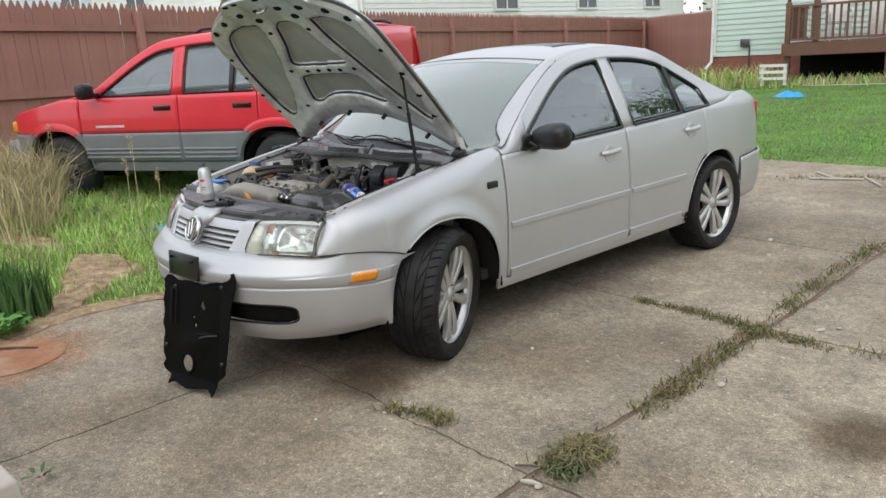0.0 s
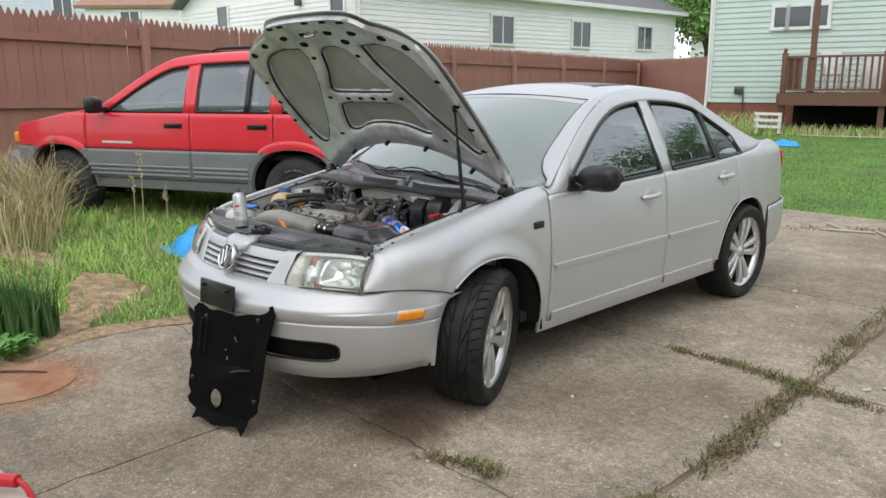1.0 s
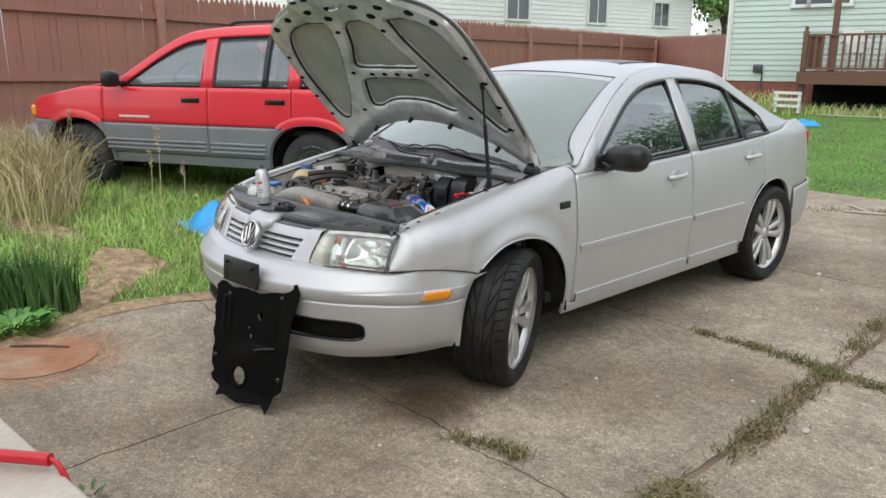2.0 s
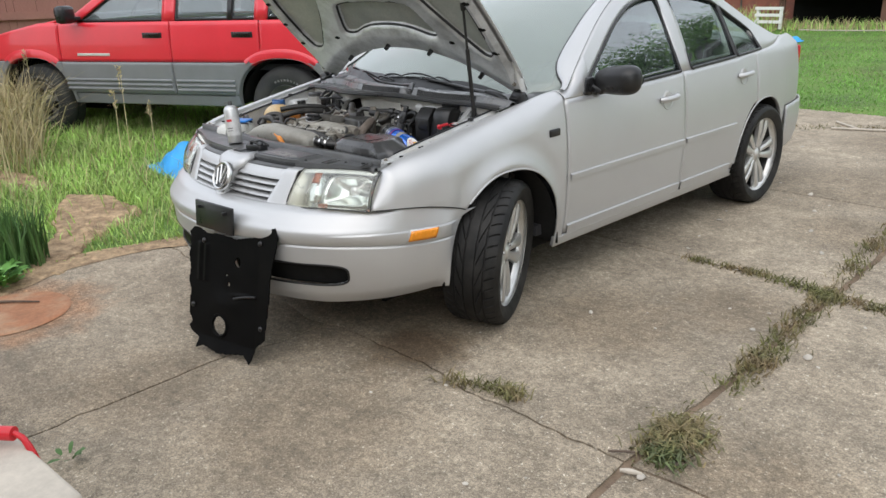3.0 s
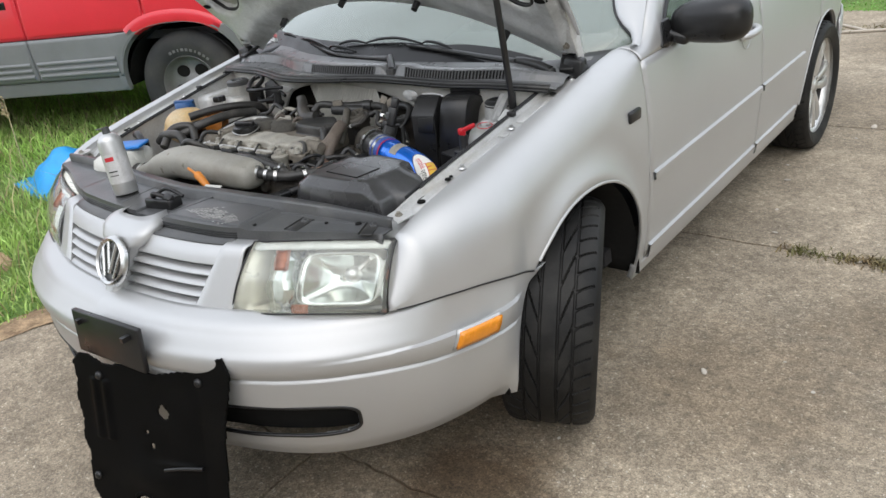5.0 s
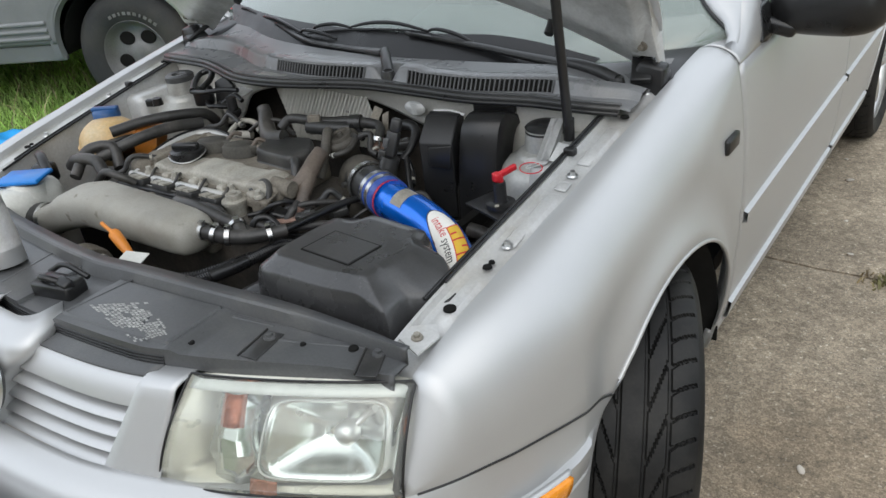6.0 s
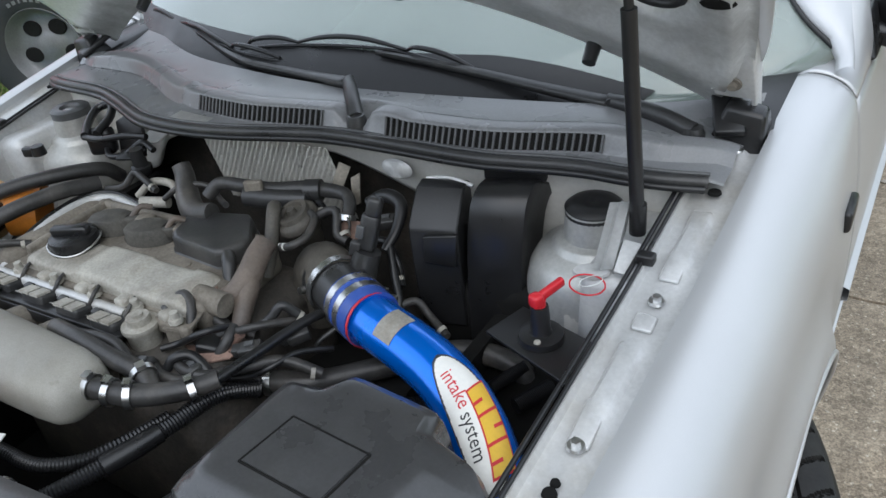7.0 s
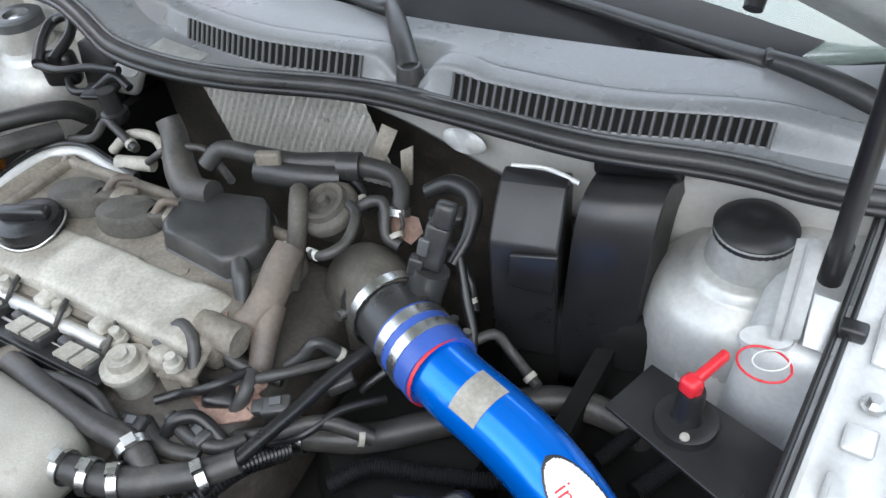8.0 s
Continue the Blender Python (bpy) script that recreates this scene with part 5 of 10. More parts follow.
def inside_poly(x, y, poly):
    hit = False
    for (xa, ya), (xb, yb) in zip(poly, poly[1:] + poly[:1]):
        if (ya > y) != (yb > y) and x < (xb - xa) * (y - ya) / (yb - ya) + xa:
            hit = not hit
    return hit


ribs, pads = bmesh.new(), bmesh.new()
nu, nv = 121, 101
inset_at, place = {}, {}
for j in range(nv):
    for i in range(nu):
        p = hood_uv(-0.985 + 1.97 * i / (nu - 1), 0.008 + 0.984 * j / (nv - 1))
        place[i, j] = p
        inset_at[i, j] = 1.0 if any(inside_poly(p.x, p.y, o) for o in RECESSES) else 0.0
vs, pv = {}, {}
for j in range(nv):
    for i in range(nu):
        ring = [inset_at[a, b] for a in range(max(i - 1, 0), min(i + 2, nu)) for b in range(max(j - 1, 0), min(j + 2, nv))]
        near = sum(ring) / len(ring)
        v = 0.008 + 0.984 * j / (nv - 1)
        lip = 0.020 if (i < 2 or i > nu - 3 or j > nv - 3) else 0.0
        roll = 0.010 * math.exp(-((v - 0.10) / 0.05) ** 2)
        p = place[i, j]
        vs[i, j] = ribs.verts.new(p + Vector((0, 0, 0.038 - 0.032 * near * near * (3 - 2 * near) - lip + roll)))
for j in range(nv - 1):
    for i in range(nu - 1):
        keys = ((i, j), (i + 1, j), (i + 1, j + 1), (i, j + 1))
        ribs.faces.new([vs[k] for k in keys])
        if all(inset_at[k] for k in keys):
            for k in keys:
                if k not in pv:
                    pv[k] = pads.verts.new(place[k] + Vector((0, 0, 0.0105)))
            pads.faces.new([pv[k] for k in keys])
inner = part("inner_frame", ribs, PRIMER, hood, "grey pressed inner frame with ribs", angle=80)
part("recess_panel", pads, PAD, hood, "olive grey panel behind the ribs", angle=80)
for outline_ in RECESSES:
    part("seal_bead", tube([hood_xy(x, y, 0.022) for x, y in outline_ + outline_[:1]], 0.0065, 6, 150, cap=False), BLACK, inner, "dark bead round the recess")
for x, y in ((-0.70, 0.26), (-0.71, 0.40), (-0.71, 0.54), (-0.69, 0.68), (0.70, 0.26), (0.71, 0.40), (0.71, 0.54), (0.69, 0.68), (-0.62, 0.86), (-0.48, 0.905), (-0.28, 0.935), (-0.10, 0.945), (0.10, 0.945), (0.28, 0.935), (0.48, 0.905), (0.62, 0.86), (-0.17, 0.88), (0.17, 0.88), (-0.15, 0.518), (-0.05, 0.518), (0.05, 0.518), (0.15, 0.518), (-0.29, 0.53), (0.29, 0.53), (-0.42, 0.27), (0.42, 0.27), (-0.22, 0.25), (0.24, 0.25), (-0.18, 0.79), (0.18, 0.79)):
    big = 1.7 if y > 0.85 else 1.0
    hole = lathe([(0, 0.002), (0.011 * big, 0.002), (0.013 * big, -0.001)], 14, Matrix.Translation(hood_xy(x, y, 0.0385)) @ Matrix.Diagonal((1.6, 0.8, 1, 1)))
    part("frame_hole", hole, DARK, inner)
for x, y in ((-0.30, 1.02), (-0.20, 1.028), (0.02, 1.035), (0.16, 1.032), (0.28, 1.02)):
    part("flange_slot", block((0.05, 0.014, 0.004), hood_xy(x, y - 0.012, 0.039), (0, 0, 0), 0.001), DARK, inner)
part("latch_striker", tube([hood_xy(-0.03, 0.96, 0.03), hood_xy(-0.03, 0.96, 0.07), hood_xy(0.03, 0.96, 0.07), hood_xy(0.03, 0.96, 0.03)], 0.006, 8, 16), STEEL, hood, "latch striker loop")
for x, y in ((-0.42, 0.135), (-0.08, 0.21), (0.22, 0.195), (0.50, 0.09)):
    part("rubber_stop", lathe([(0, 0.035), (0.010, 0.033), (0.012, 0.0)], 12, Matrix.Translation(hood_xy(x, y, 0.034))), BLACK, hood)
# hinges
for s in (1, -1):
    hinge = part("bonnet_hinge", joined(block((0.056, 0.005, 0.135), (s * 0.696, 0.192, 1.050), (24, 0, s * -6), 0.002), block((0.005, 0.024, 0.135), (s * 0.723, 0.202, 1.050), (24, 0, 0), 0.002), block((0.005, 0.020, 0.120), (s * 0.669, 0.198, 1.055), (24, 0, 0), 0.002),
                                        block((0.008, 0.030, 0.10), (s * 0.722, 0.236, 0.985), (20, 0, 0), 0.003)), SILVER_IN, car, "grey painted bonnet hinge")
    for y, z in ((0.1775, 1.072), (0.205, 1.011)):
        part("hinge_bolt", joined(lathe([(0, 0.002), (0.011, 0.002), (0.012, 0.0)], 18, pose(s * 0.697, y, z, 114, 0, 0)), lathe([(0, 0.008), (0.006, 0.008), (0.0065, 0.0)], 6, pose(s * 0.697, y, z, 114, 0, 0))), ALLOY_DIRTY, hinge)
    part("hinge_boot", joined(block((0.075, 0.06, 0.055), (s * 0.712, 0.225, 0.950), (10, s * 10, 0), 0.006, (0.7, 0.5)), block((0.040, 0.08, 0.012), (s * 0.690, 0.225, 0.962), (24, 0, s * 20), 0.003)), BLACK, hinge, "black rubber hinge boot")
# gas strut
s0, s1 = Vector((0.6435, 0.002, 0.900)), Vector((0.633, -0.045, 1.36))
mid = s0.lerp(s1, 0.595)
strut = part("gas_strut", tube([s0, mid], 0.0088, 16, 2), BLACK, car, "black gas strut")
part("strut_rod", tube([mid, s1], 0.0055, 10, 2), BLACK, strut)
part("ball_end", tube([s0 - Vector((0, 0, 0.012)), s0 + Vector((0, 0, 0.03))], 0.0105, 12, 3), BLACK, strut)
part("ball_end", tube([s1 - (s1 - s0).normalized() * 0.03, s1], 0.011, 10, 3), BLACK, strut)

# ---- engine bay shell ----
# floor, front and back coloured dark to put in the bay's deep shade
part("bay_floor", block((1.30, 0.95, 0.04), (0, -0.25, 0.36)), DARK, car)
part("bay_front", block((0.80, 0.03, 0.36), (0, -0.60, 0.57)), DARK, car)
part("bay_back", block((1.40, 0.03, 0.56), (0, 0.19, 0.62)), GRIME_SHADE, car, "lower bulkhead with its shade put in as dark colour")


def inner_wing():
    rows_ = []
    for y in steps(-0.575, 0.30, 40):
        cx, cz = crest_x(y), crest_z(y)
        rib = 0.006 if int((y + 0.6) / 0.11) % 2 else 0.0
        rows_.append([(cx - 0.013, y, cz - 0.014), (cx - 0.016, y, cz - 0.022), (cx - 0.030, y, cz - 0.024), (cx - 0.036, y, cz - 0.024 + rib), (cx - 0.055, y, cz - 0.024 + rib), (cx - 0.061, y, cz - 0.025), (cx - 0.074, y, cz - 0.024), (cx - 0.078, y, cz - 0.014), (cx - 0.084, y, cz - 0.014), (cx - 0.090, y, cz - 0.06), (cx - 0.098, y, cz - 0.16), (0.60, y, 0.5)])
    return sheet(rows_)


for flip in (False, True):
    wing_in = part("inner_wing", mirrored(inner_wing()) if flip else inner_wing(), SILVER_IN, car, "dusty silver wing rail", angle=40)
    f = mirrored if flip else (lambda b: b)
    for y in (-0.515, -0.305, -0.10, 0.20):
        z = crest_z(y) - 0.024
        x = crest_x(y) - 0.046
        part("rail_bolt", f(joined(lathe([(0, 0.003), (0.009, 0.003), (0.0105, 0.0)], 16, Matrix.Translation((x, y, z + 0.004))), lathe([(0, 0.009), (0.0052, 0.009), (0.0055, 0.002)], 6, Matrix.Translation((x, y, z + 0.004))))), STEEL if y > -0.5 else ALLOY, wing_in)
    for y, r in ((-0.458, 0.0095), (-0.362, 0.007), (-0.350, 0.0045), (0.10, 0.008)):
        part("rail_hole", f(lathe([(0, 0.0015), (r, 0.0015), (r + 0.001, -0.002)], 16, Matrix.Translation((crest_x(y) - 0.045, y, crest_z(y) - 0.0165)))), DARK, wing_in)
    for y0, y1 in ((-0.305, -0.245), (-0.225, -0.165), (-0.145, -0.12), (-0.065, -0.01), (0.01, 0.065)):
        ym = (y0 + y1) / 2
        slope = math.degrees(math.atan2(crest_z(y1) - crest_z(y0), y1 - y0))
        part("rail_emboss", f(block((0.024, y1 - y0, 0.0035), (crest_x(ym) - 0.047, ym, crest_z(ym) - 0.021), (slope, 0, 0), 0.003)), SILVER_IN, wing_in)
    part("rail_seal", f(tube([(crest_x(y) - 0.090, y, crest_z(y) - 0.012) for y in steps(-0.46, 0.16, 10)], 0.0030, 8, 40)), BLACK, wing_in)
    part("rail_seal", f(tube([(crest_x(y) - 0.081, y, crest_z(y) - 0.010) for y in steps(-0.42, 0.16, 10)], 0.0026, 8, 40)), BLACK, wing_in, "thin black rubber edging")
    part("cable_clip", f(block((0.022, 0.016, 0.014), (crest_x(-0.05) - 0.078, -0.05, crest_z(-0.05) - 0.008), (0, 0, 0), 0.003)), BLACK, wing_in)
    part("front_tab", f(plate([(0.0, 0.0), (0.045, -0.016), (0.05, 0.03), (0.03, 0.05), (0.0, 0.03)], 0.003, pose(0.658, -0.550, 0.800, 4, 3, 0))), SILVER_IN, wing_in)
    part("tab_bolt", f(joined(lathe([(0, 0.003), (0.008, 0.003), (0.009, 0.0)], 16, pose(0.682, -0.538, 0.8005, 4, 3, 0)), lathe([(0, 0.008), (0.005, 0.008), (0.0053, 0.002)], 6, pose(0.682, -0.538, 0.8005, 4, 3, 0)))), ALLOY, wing_in)

for s in (1, -1):
    tw = part("strut_tower", lathe([(0.097, -0.30), (0.097, -0.135), (0.095, -0.104), (0.089, -0.080), (0.077, -0.063), (0.060, -0.055), (0.057, -0.052), (0.0545, -0.046), (0.050, -0.043), (0.042, -0.040), (0.0395, -0.014), (0.038, 0.0)], 40, Matrix.Translation((s * 0.570, 0.043, 0.888))), TOWER, car, "silver strut tower dome")
    if s > 0:
        part("tower_cap", lathe([(0, 0.010), (0.005, 0.0098), (0.007, 0.0112), (0.024, 0.0105), (0.034, 0.008), (0.0395, 0.003), (0.0375, -0.001), (0.0390, -0.004), (0.0385, -0.010)], 36, Matrix.Translation((s * 0.570, 0.043, 0.888))), BLACK, tw, "black domed rubber cap")
    else:
        part("tower_cap", lathe([(0.017, 0.004), (0.020, 0.011), (0.033, 0.012), (0.039, 0.008), (0.039, -0.006)], 36, Matrix.Translation((s * 0.570, 0.043, 0.888))), GREY_PLASTIC, tw, "grey ring cap")
        part("tower_nut", lathe([(0, 0.006), (0.012, 0.006), (0.020, 0.002)], 12, Matrix.Translation((s * 0.570, 0.043, 0.888))), STEEL, tw)
    part("tower_side", block((0.12, 0.26, 0.30), (s * 0.645, 0.05, 0.715), (0, s * 4, 0), 0.02), SILVER_IN, tw)
# paint worn through on the tower
rng_t = random.Random(5)
for a0, z0, wide, tall in ((-84, 0.822, 17, 0.052), (-62, 0.806, 12, 0.030), (-104, 0.812, 8, 0.026)):
    flake = []
    for a in steps(-0.5, 0.5, 9):
        ragged = [rng_t.uniform(0.55, 1.0) for k in range(2)]
        flake.append([(0.570 + 0.0975 * math.cos(radians(a0 + wide * a)), 0.043 + 0.0975 * math.sin(radians(a0 + wide * a)), z0 - 0.07 + tall * h) for h in (-0.5 * ragged[0], 0.0, 0.5 * ragged[1])])
    part("worn_patch", sheet(flake), BULK, car, "patch of bare pale primer")


def bracket_parts():
    """A folded channel rising beside the tower, and its foot."""
    out = []
    for wide, deep in ((0.022, 0.0), (0.004, 0.016)):
        rows_ = []
        for k in steps(0, 1, 6):
            c = Vector((0.620, 0.002, 0.925)).lerp(Vector((0.626, -0.070, 0.872)), k)
            rows_.append([c + Vector((-wide / 2, -0.004, 0.002)), c + Vector((wide / 2, 0.006, 0.002)), c + Vector((wide / 2, 0.006 + deep, -0.016))])
        bm = sheet(rows_)
        bmesh.ops.solidify(bm, geom=bm.faces[:], thickness=0.002)
        out.append(bm)
    out.append(lathe([(0, 0.002), (0.017, 0.002), (0.018, -0.002)], 18, pose(0.612, -0.070, 0.868, 8, 0, 20) @ Matrix.Diagonal((1.3, 0.7, 1, 1))))
    out.append(block((0.036, 0.050, 0.003), (0.655, -0.045, 0.880), (20, 12, 10), 0.001))
    return out


# bracket by the strut foot
part("strut_bracket", joined(*bracket_parts()), SILVER_IN, car, "bent silver strut bracket")

# ---- scuttle: tray, seal, grilles ----
seal_flat = hermite([-0.70, -0.63, -0.48, -0.36, -0.26, -0.15, -0.04, 0.13, 0.26, 0.40, 0.53, 0.63, 0.70], [0.11, 0.085, 0.072, 0.035, 0.0, -0.008, 0.004, 0.046, 0.05, 0.05, 0.072, 0.075, 0.10])


def arch(x):
    """How far the bulkhead's top edge rises towards the middle of the car."""
    return 0.012 * math.exp(-((x / 0.33) ** 2))


def seal_y(x):
    return seal_flat(x) - 1.5 * arch(x)


def seal_z(x):
    return 0.929 + arch(x) - 0.016 * max(0, (abs(x) - 0.58) / 0.16) ** 2


shelf_gap = hermite([-0.72, -0.45, -0.30, -0.14, 0.0, 0.13, 0.245, 0.40, 0.56, 0.72], [0.075, 0.080, 0.070, 0.050, 0.022, 0.007, 0.005, 0.013, 0.028, 0.040])
rear_edge = hermite([-0.72, -0.55, -0.377, -0.152, 0.031, 0.177, 0.371, 0.493, 0.60, 0.72], [0.40, 0.310, 0.232, 0.187, 0.170, 0.175, 0.196, 0.216, 0.250, 0.320])


def tray(x, v):
    """The scuttle tray: v 0 at the seal, 0.2 to 0.4 its steep grille face, 0.4 to 0.55 the ledge, 1 under the glass."""
    y0, z0, gap = seal_y(x), seal_z(x), shelf_gap(x)
    top = 0.030 * (1 - 0.5 * max(0.0, (abs(x) - 0.56) / 0.16))
    rear = max(rear_edge(x), y0 + gap + 0.075)
    ledge = y0 + gap + 0.014
    y = hermite([0, 0.10, 0.17, 0.20, 0.40, 0.43, 0.55, 0.60, 0.75, 1.0], [y0, y0 + 0.008, y0 + gap, y0 + gap + 0.003, ledge, ledge + 0.004, ledge + 0.030, ledge + 0.036, ledge + 0.036 + 0.45 * (rear - ledge - 0.036), rear])(v)
    z = hermite([0, 0.10, 0.17, 0.20, 0.40, 0.43, 0.55, 0.60, 0.75, 1.0], [z0, z0 + 0.004, z0 + 0.005, z0 + 0.007, z0 + top, z0 + top + 0.003, z0 + top + 0.004, z0 + top - 0.003, z0 + top - 0.006, 0.957])(v)
    # the pocket that the wiper spindle stands in, and the hump beside it
    pocket = math.exp(-(((x - 0.172) / 0.026) ** 4)) * min(1, max(0, (v - 0.17) / 0.16)) * min(1, max(0, (0.72 - v) / 0.14))
    hump = 0.006 * math.exp(-(((x - 0.232) / 0.028) ** 4)) * min(1, max(0, (v - 0.36) / 0.06)) * min(1, max(0, (0.62 - v) / 0.06))
    fold = 0.004 * math.exp(-(((x + 0.205) / 0.012) ** 2)) * (0.17 < v < 0.62)
    return Vector((x, y, z - 0.026 * pocket + hump + fold))


scuttle = part("scuttle_tray", sheet([[tray(x, v) for v in steps(0, 1, 61)] for x in steps(-0.72, 0.72, 161)]), SCUTTLE, car, "weathered grey plastic scuttle tray", angle=40)
seal = part("bay_seal", tube([(x, seal_y(x) - 0.002, seal_z(x)) for x in steps(-0.70, 0.70, 30)], 0.0085, 8, 110), BLACK_DUSTY, car, "grey-black rubber bulkhead seal")
part("seal_lip", tube([(x, seal_y(x) - 0.012, seal_z(x) - 0.006) for x in steps(-0.70, 0.70, 30)], 0.005, 6, 110), BLACK, seal)
part("seal_bead", tube([(x, seal_y(x) + 0.009, seal_z(x) + 0.006) for x in steps(-0.70, 0.70, 30)], 0.003, 6, 110), GREY_PLASTIC, seal)
for (xa, xb, n) in ((-0.150, 0.118, 27), (0.236, 0.556, 33)):
    gr = part("air_grille", sheet([[tray(x, v) + Vector((0, -0.0012, 0.0008)) for v in steps(0.205, 0.395, 6)] for x in steps(xa, xb, 40)]), DARK, scuttle, "slotted air intake grille", angle=60)
    for k in range(n + 1):
        x = xa + (xb - xa) * k / n
        part("slat", tube([tray(x, v) + Vector((0, -0.0022, 0.0012)) for v in (0.20, 0.30, 0.40)], 0.0021, 6, 4), GREY_PLASTIC, gr)
part("tray_label", sheet([[tray(x, v) + Vector((0, 0, 0.0015)) for v in steps(0.110, 0.150, 4)] for x in steps(-0.19, -0.095, 8)]), WORN, scuttle, "faded paper label")

# wall below the seal, its foil shield and dark cavity
wall_low = hermite([-0.66, -0.40, -0.26, -0.10, 0.05, 0.20, 0.36, 0.66], [0.70, 0.77, 0.875, 0.912, 0.898, 0.850, 0.80, 0.74])
bulk = part("bulkhead", sheet([[Vector((x, seal_y(x) + 0.012 + (0.02 + 1.3 * arch(x)) * v, seal_z(x) - 0.004 + (wall_low(x) - seal_z(x) + 0.004) * v)) for v in steps(0, 1, 10)] for x in steps(-0.68, 0.68, 60)]), BULK, car, "dusty silver bulkhead wall", solid=0.004)
foil_rows = []
for i, x in enumerate(steps(-0.20, 0.085, 118)):
    foil_rows.append([Vector((x + 0.05 * v, 0.048 + 0.05 * (x + 0.2) + 0.0012 * math.sin(1.4 * i + 1.4 * j) + 0.0007 * math.sin(1.4 * i - 1.4 * j), 0.928 - 0.16 * v)) for j, v in enumerate(steps(0, 1, 58))])
part("heat_shield", sheet(foil_rows), FOIL, car, "dimpled aluminium heat shield", solid=0.001, angle=35)
part("shield_ear", plate([(0, 0), (0.02, 0.004), (0.032, 0.05), (0.012, 0.055)], 0.002, pose(0.120, 0.02, 0.835, 70, 10, 20)), ALLOY_DIRTY, car)
part("shield_ear", plate([(0, 0), (0.015, 0.004), (0.026, 0.05), (0.008, 0.045)], 0.002, pose(0.185, 0.0, 0.835, 70, -15, 10)), ALLOY_DIRTY, car)
part("wall_plug", lathe([(0, 0.003), (0.020, 0.002), (0.024, -0.002)], 20, pose(0.245, seal_y(0.245) + 0.008, 0.888, 90, 0, 0) @ Matrix.Diagonal((1.2, 0.7, 1, 1))), SILVER_IN, bulk)

# wipers
def wiper(spindle, elbow, path, blade):
    """A cranked foot in its pocket, a channel-shaped arm that narrows, and a bridged blade."""
    sp, el = Vector(spindle), Vector(elbow)
    w = part("wiper", joined(lathe([(0, 0.014), (0.013, 0.013), (0.016, 0.004), (0.017, -0.012)], 18, Matrix.Translation(spindle)),
                             tube([sp + Vector((0, 0, 0.006)), sp.lerp(el, 0.35) + Vector((0, 0, 0.010)), sp.lerp(el, 0.75) + Vector((0, 0, 0.006)), el], [0.013, 0.0125, 0.012, 0.0105], 10, 20)), BLACK_DUSTY, car, "black wiper arm")
    way = chain([elbow, *path], 26)
    rows_ = []
    for i, p in enumerate(way):
        k = i / 25
        ahead = (way[min(i + 1, 25)] - way[max(i - 1, 0)]).normalized()
        side = ahead.cross(Vector((0, -0.3, 1))).normalized()
        up = side.cross(ahead)
        half, deep = 0.0115 - 0.0075 * k, 0.009 - 0.005 * k
        rows_.append([p - side * half - up * deep, p - side * half * 0.95, p - side * half * 0.6 + up * 0.003, p + side * half * 0.6 + up * 0.003, p + side * half * 0.95, p + side * half - up * deep])
    part("arm", sheet(rows_), BLACK_DUSTY, w, solid=0.002, angle=50)
    part("elbow_pin", tube([el + Vector((0.004, -0.012, 0.002)), el + Vector((-0.004, 0.012, 0.002))], 0.005, 8, 3), BLACK, w)
    line = chain(blade, 30)
    part("blade", tube([p - Vector((0, 0, 0.006)) for p in line], 0.0035, 6, 30), BLACK, w)
    for a, b in ((1, 8), (8, 21), (21, 28)):
        part("blade_bridge", tube([line[a], line[(3 * a + b) // 4] + Vector((0, -0.004, 0.010)), line[(a + b) // 2] + Vector((0, -0.004, 0.013)), line[(a + 3 * b) // 4] + Vector((0, -0.004, 0.010)), line[b]], [0.003, 0.0045, 0.005, 0.0045, 0.003], 6, 16), BLACK, w)


wiper((0.172, 0.062, 0.950), (0.085, 0.160, 0.973), [(-0.075, 0.204, 0.960), (-0.24, 0.228, 0.962), (-0.43, 0.300, 0.980)], [(-0.70, 0.405, 0.985), (-0.58, 0.362, 0.982), (-0.43, 0.308, 0.978), (-0.27, 0.252, 0.972), (-0.12, 0.235, 0.968)])
wiper((0.655, 0.186, 0.940), (0.522, 0.222, 0.962), [(0.395, 0.238, 0.968), (0.29, 0.248, 0.976), (0.08, 0.252, 0.992)], [(-0.262, 0.258, 0.976), (-0.124, 0.262, 0.992), (0.08, 0.266, 0.999), (0.195, 0.262, 0.988), (0.29, 0.258, 0.974)])

# ---- front cross panel ----
rear_lip = hermite([-0.66, -0.5, -0.3, 0, 0.12, 0.3, 0.46, 0.62, 0.66], [-0.565, -0.56, -0.585, -0.605, -0.592, -0.575, -0.562, -0.562, -0.565])


def carrier_z(x, v):
    z = 0.786 - 0.006 * (abs(x) > 0.36)
    if v < 0.14:
        z = 0.803
    elif v < 0.20:
        z = 0.803 - (0.803 - z) * (v - 0.14) / 0.06
    if 0.24 < v < 0.92 and 0.10 < x < 0.34:
        z += 0.004
    if 0.2 < v and -0.02 < x < 0.10:
        z -= 0.006
    return z


cross = part("cross_panel", sheet([[Vector((x, rear_lip(x) + (front_lip(x) - rear_lip(x)) * v, carrier_z(x, v))) for v in (0, 0.13, 0.145, 0.2, 0.23, 0.25, 0.4, 0.6, 0.8, 0.91, 0.93, 1.0)] + [Vector((x, front_lip(x) - 0.004, 0.762)), Vector((x, front_lip(x) + 0.012, 0.745))] for x in sorted(set(steps(-0.69, 0.69, 100)) | {-0.02, -0.017, 0.10, 0.097, 0.103, 0.34, 0.337, 0.343})][::-1]), GREY_PLASTIC, car, "weathered dark grey slam panel", solid=0.004, angle=25)
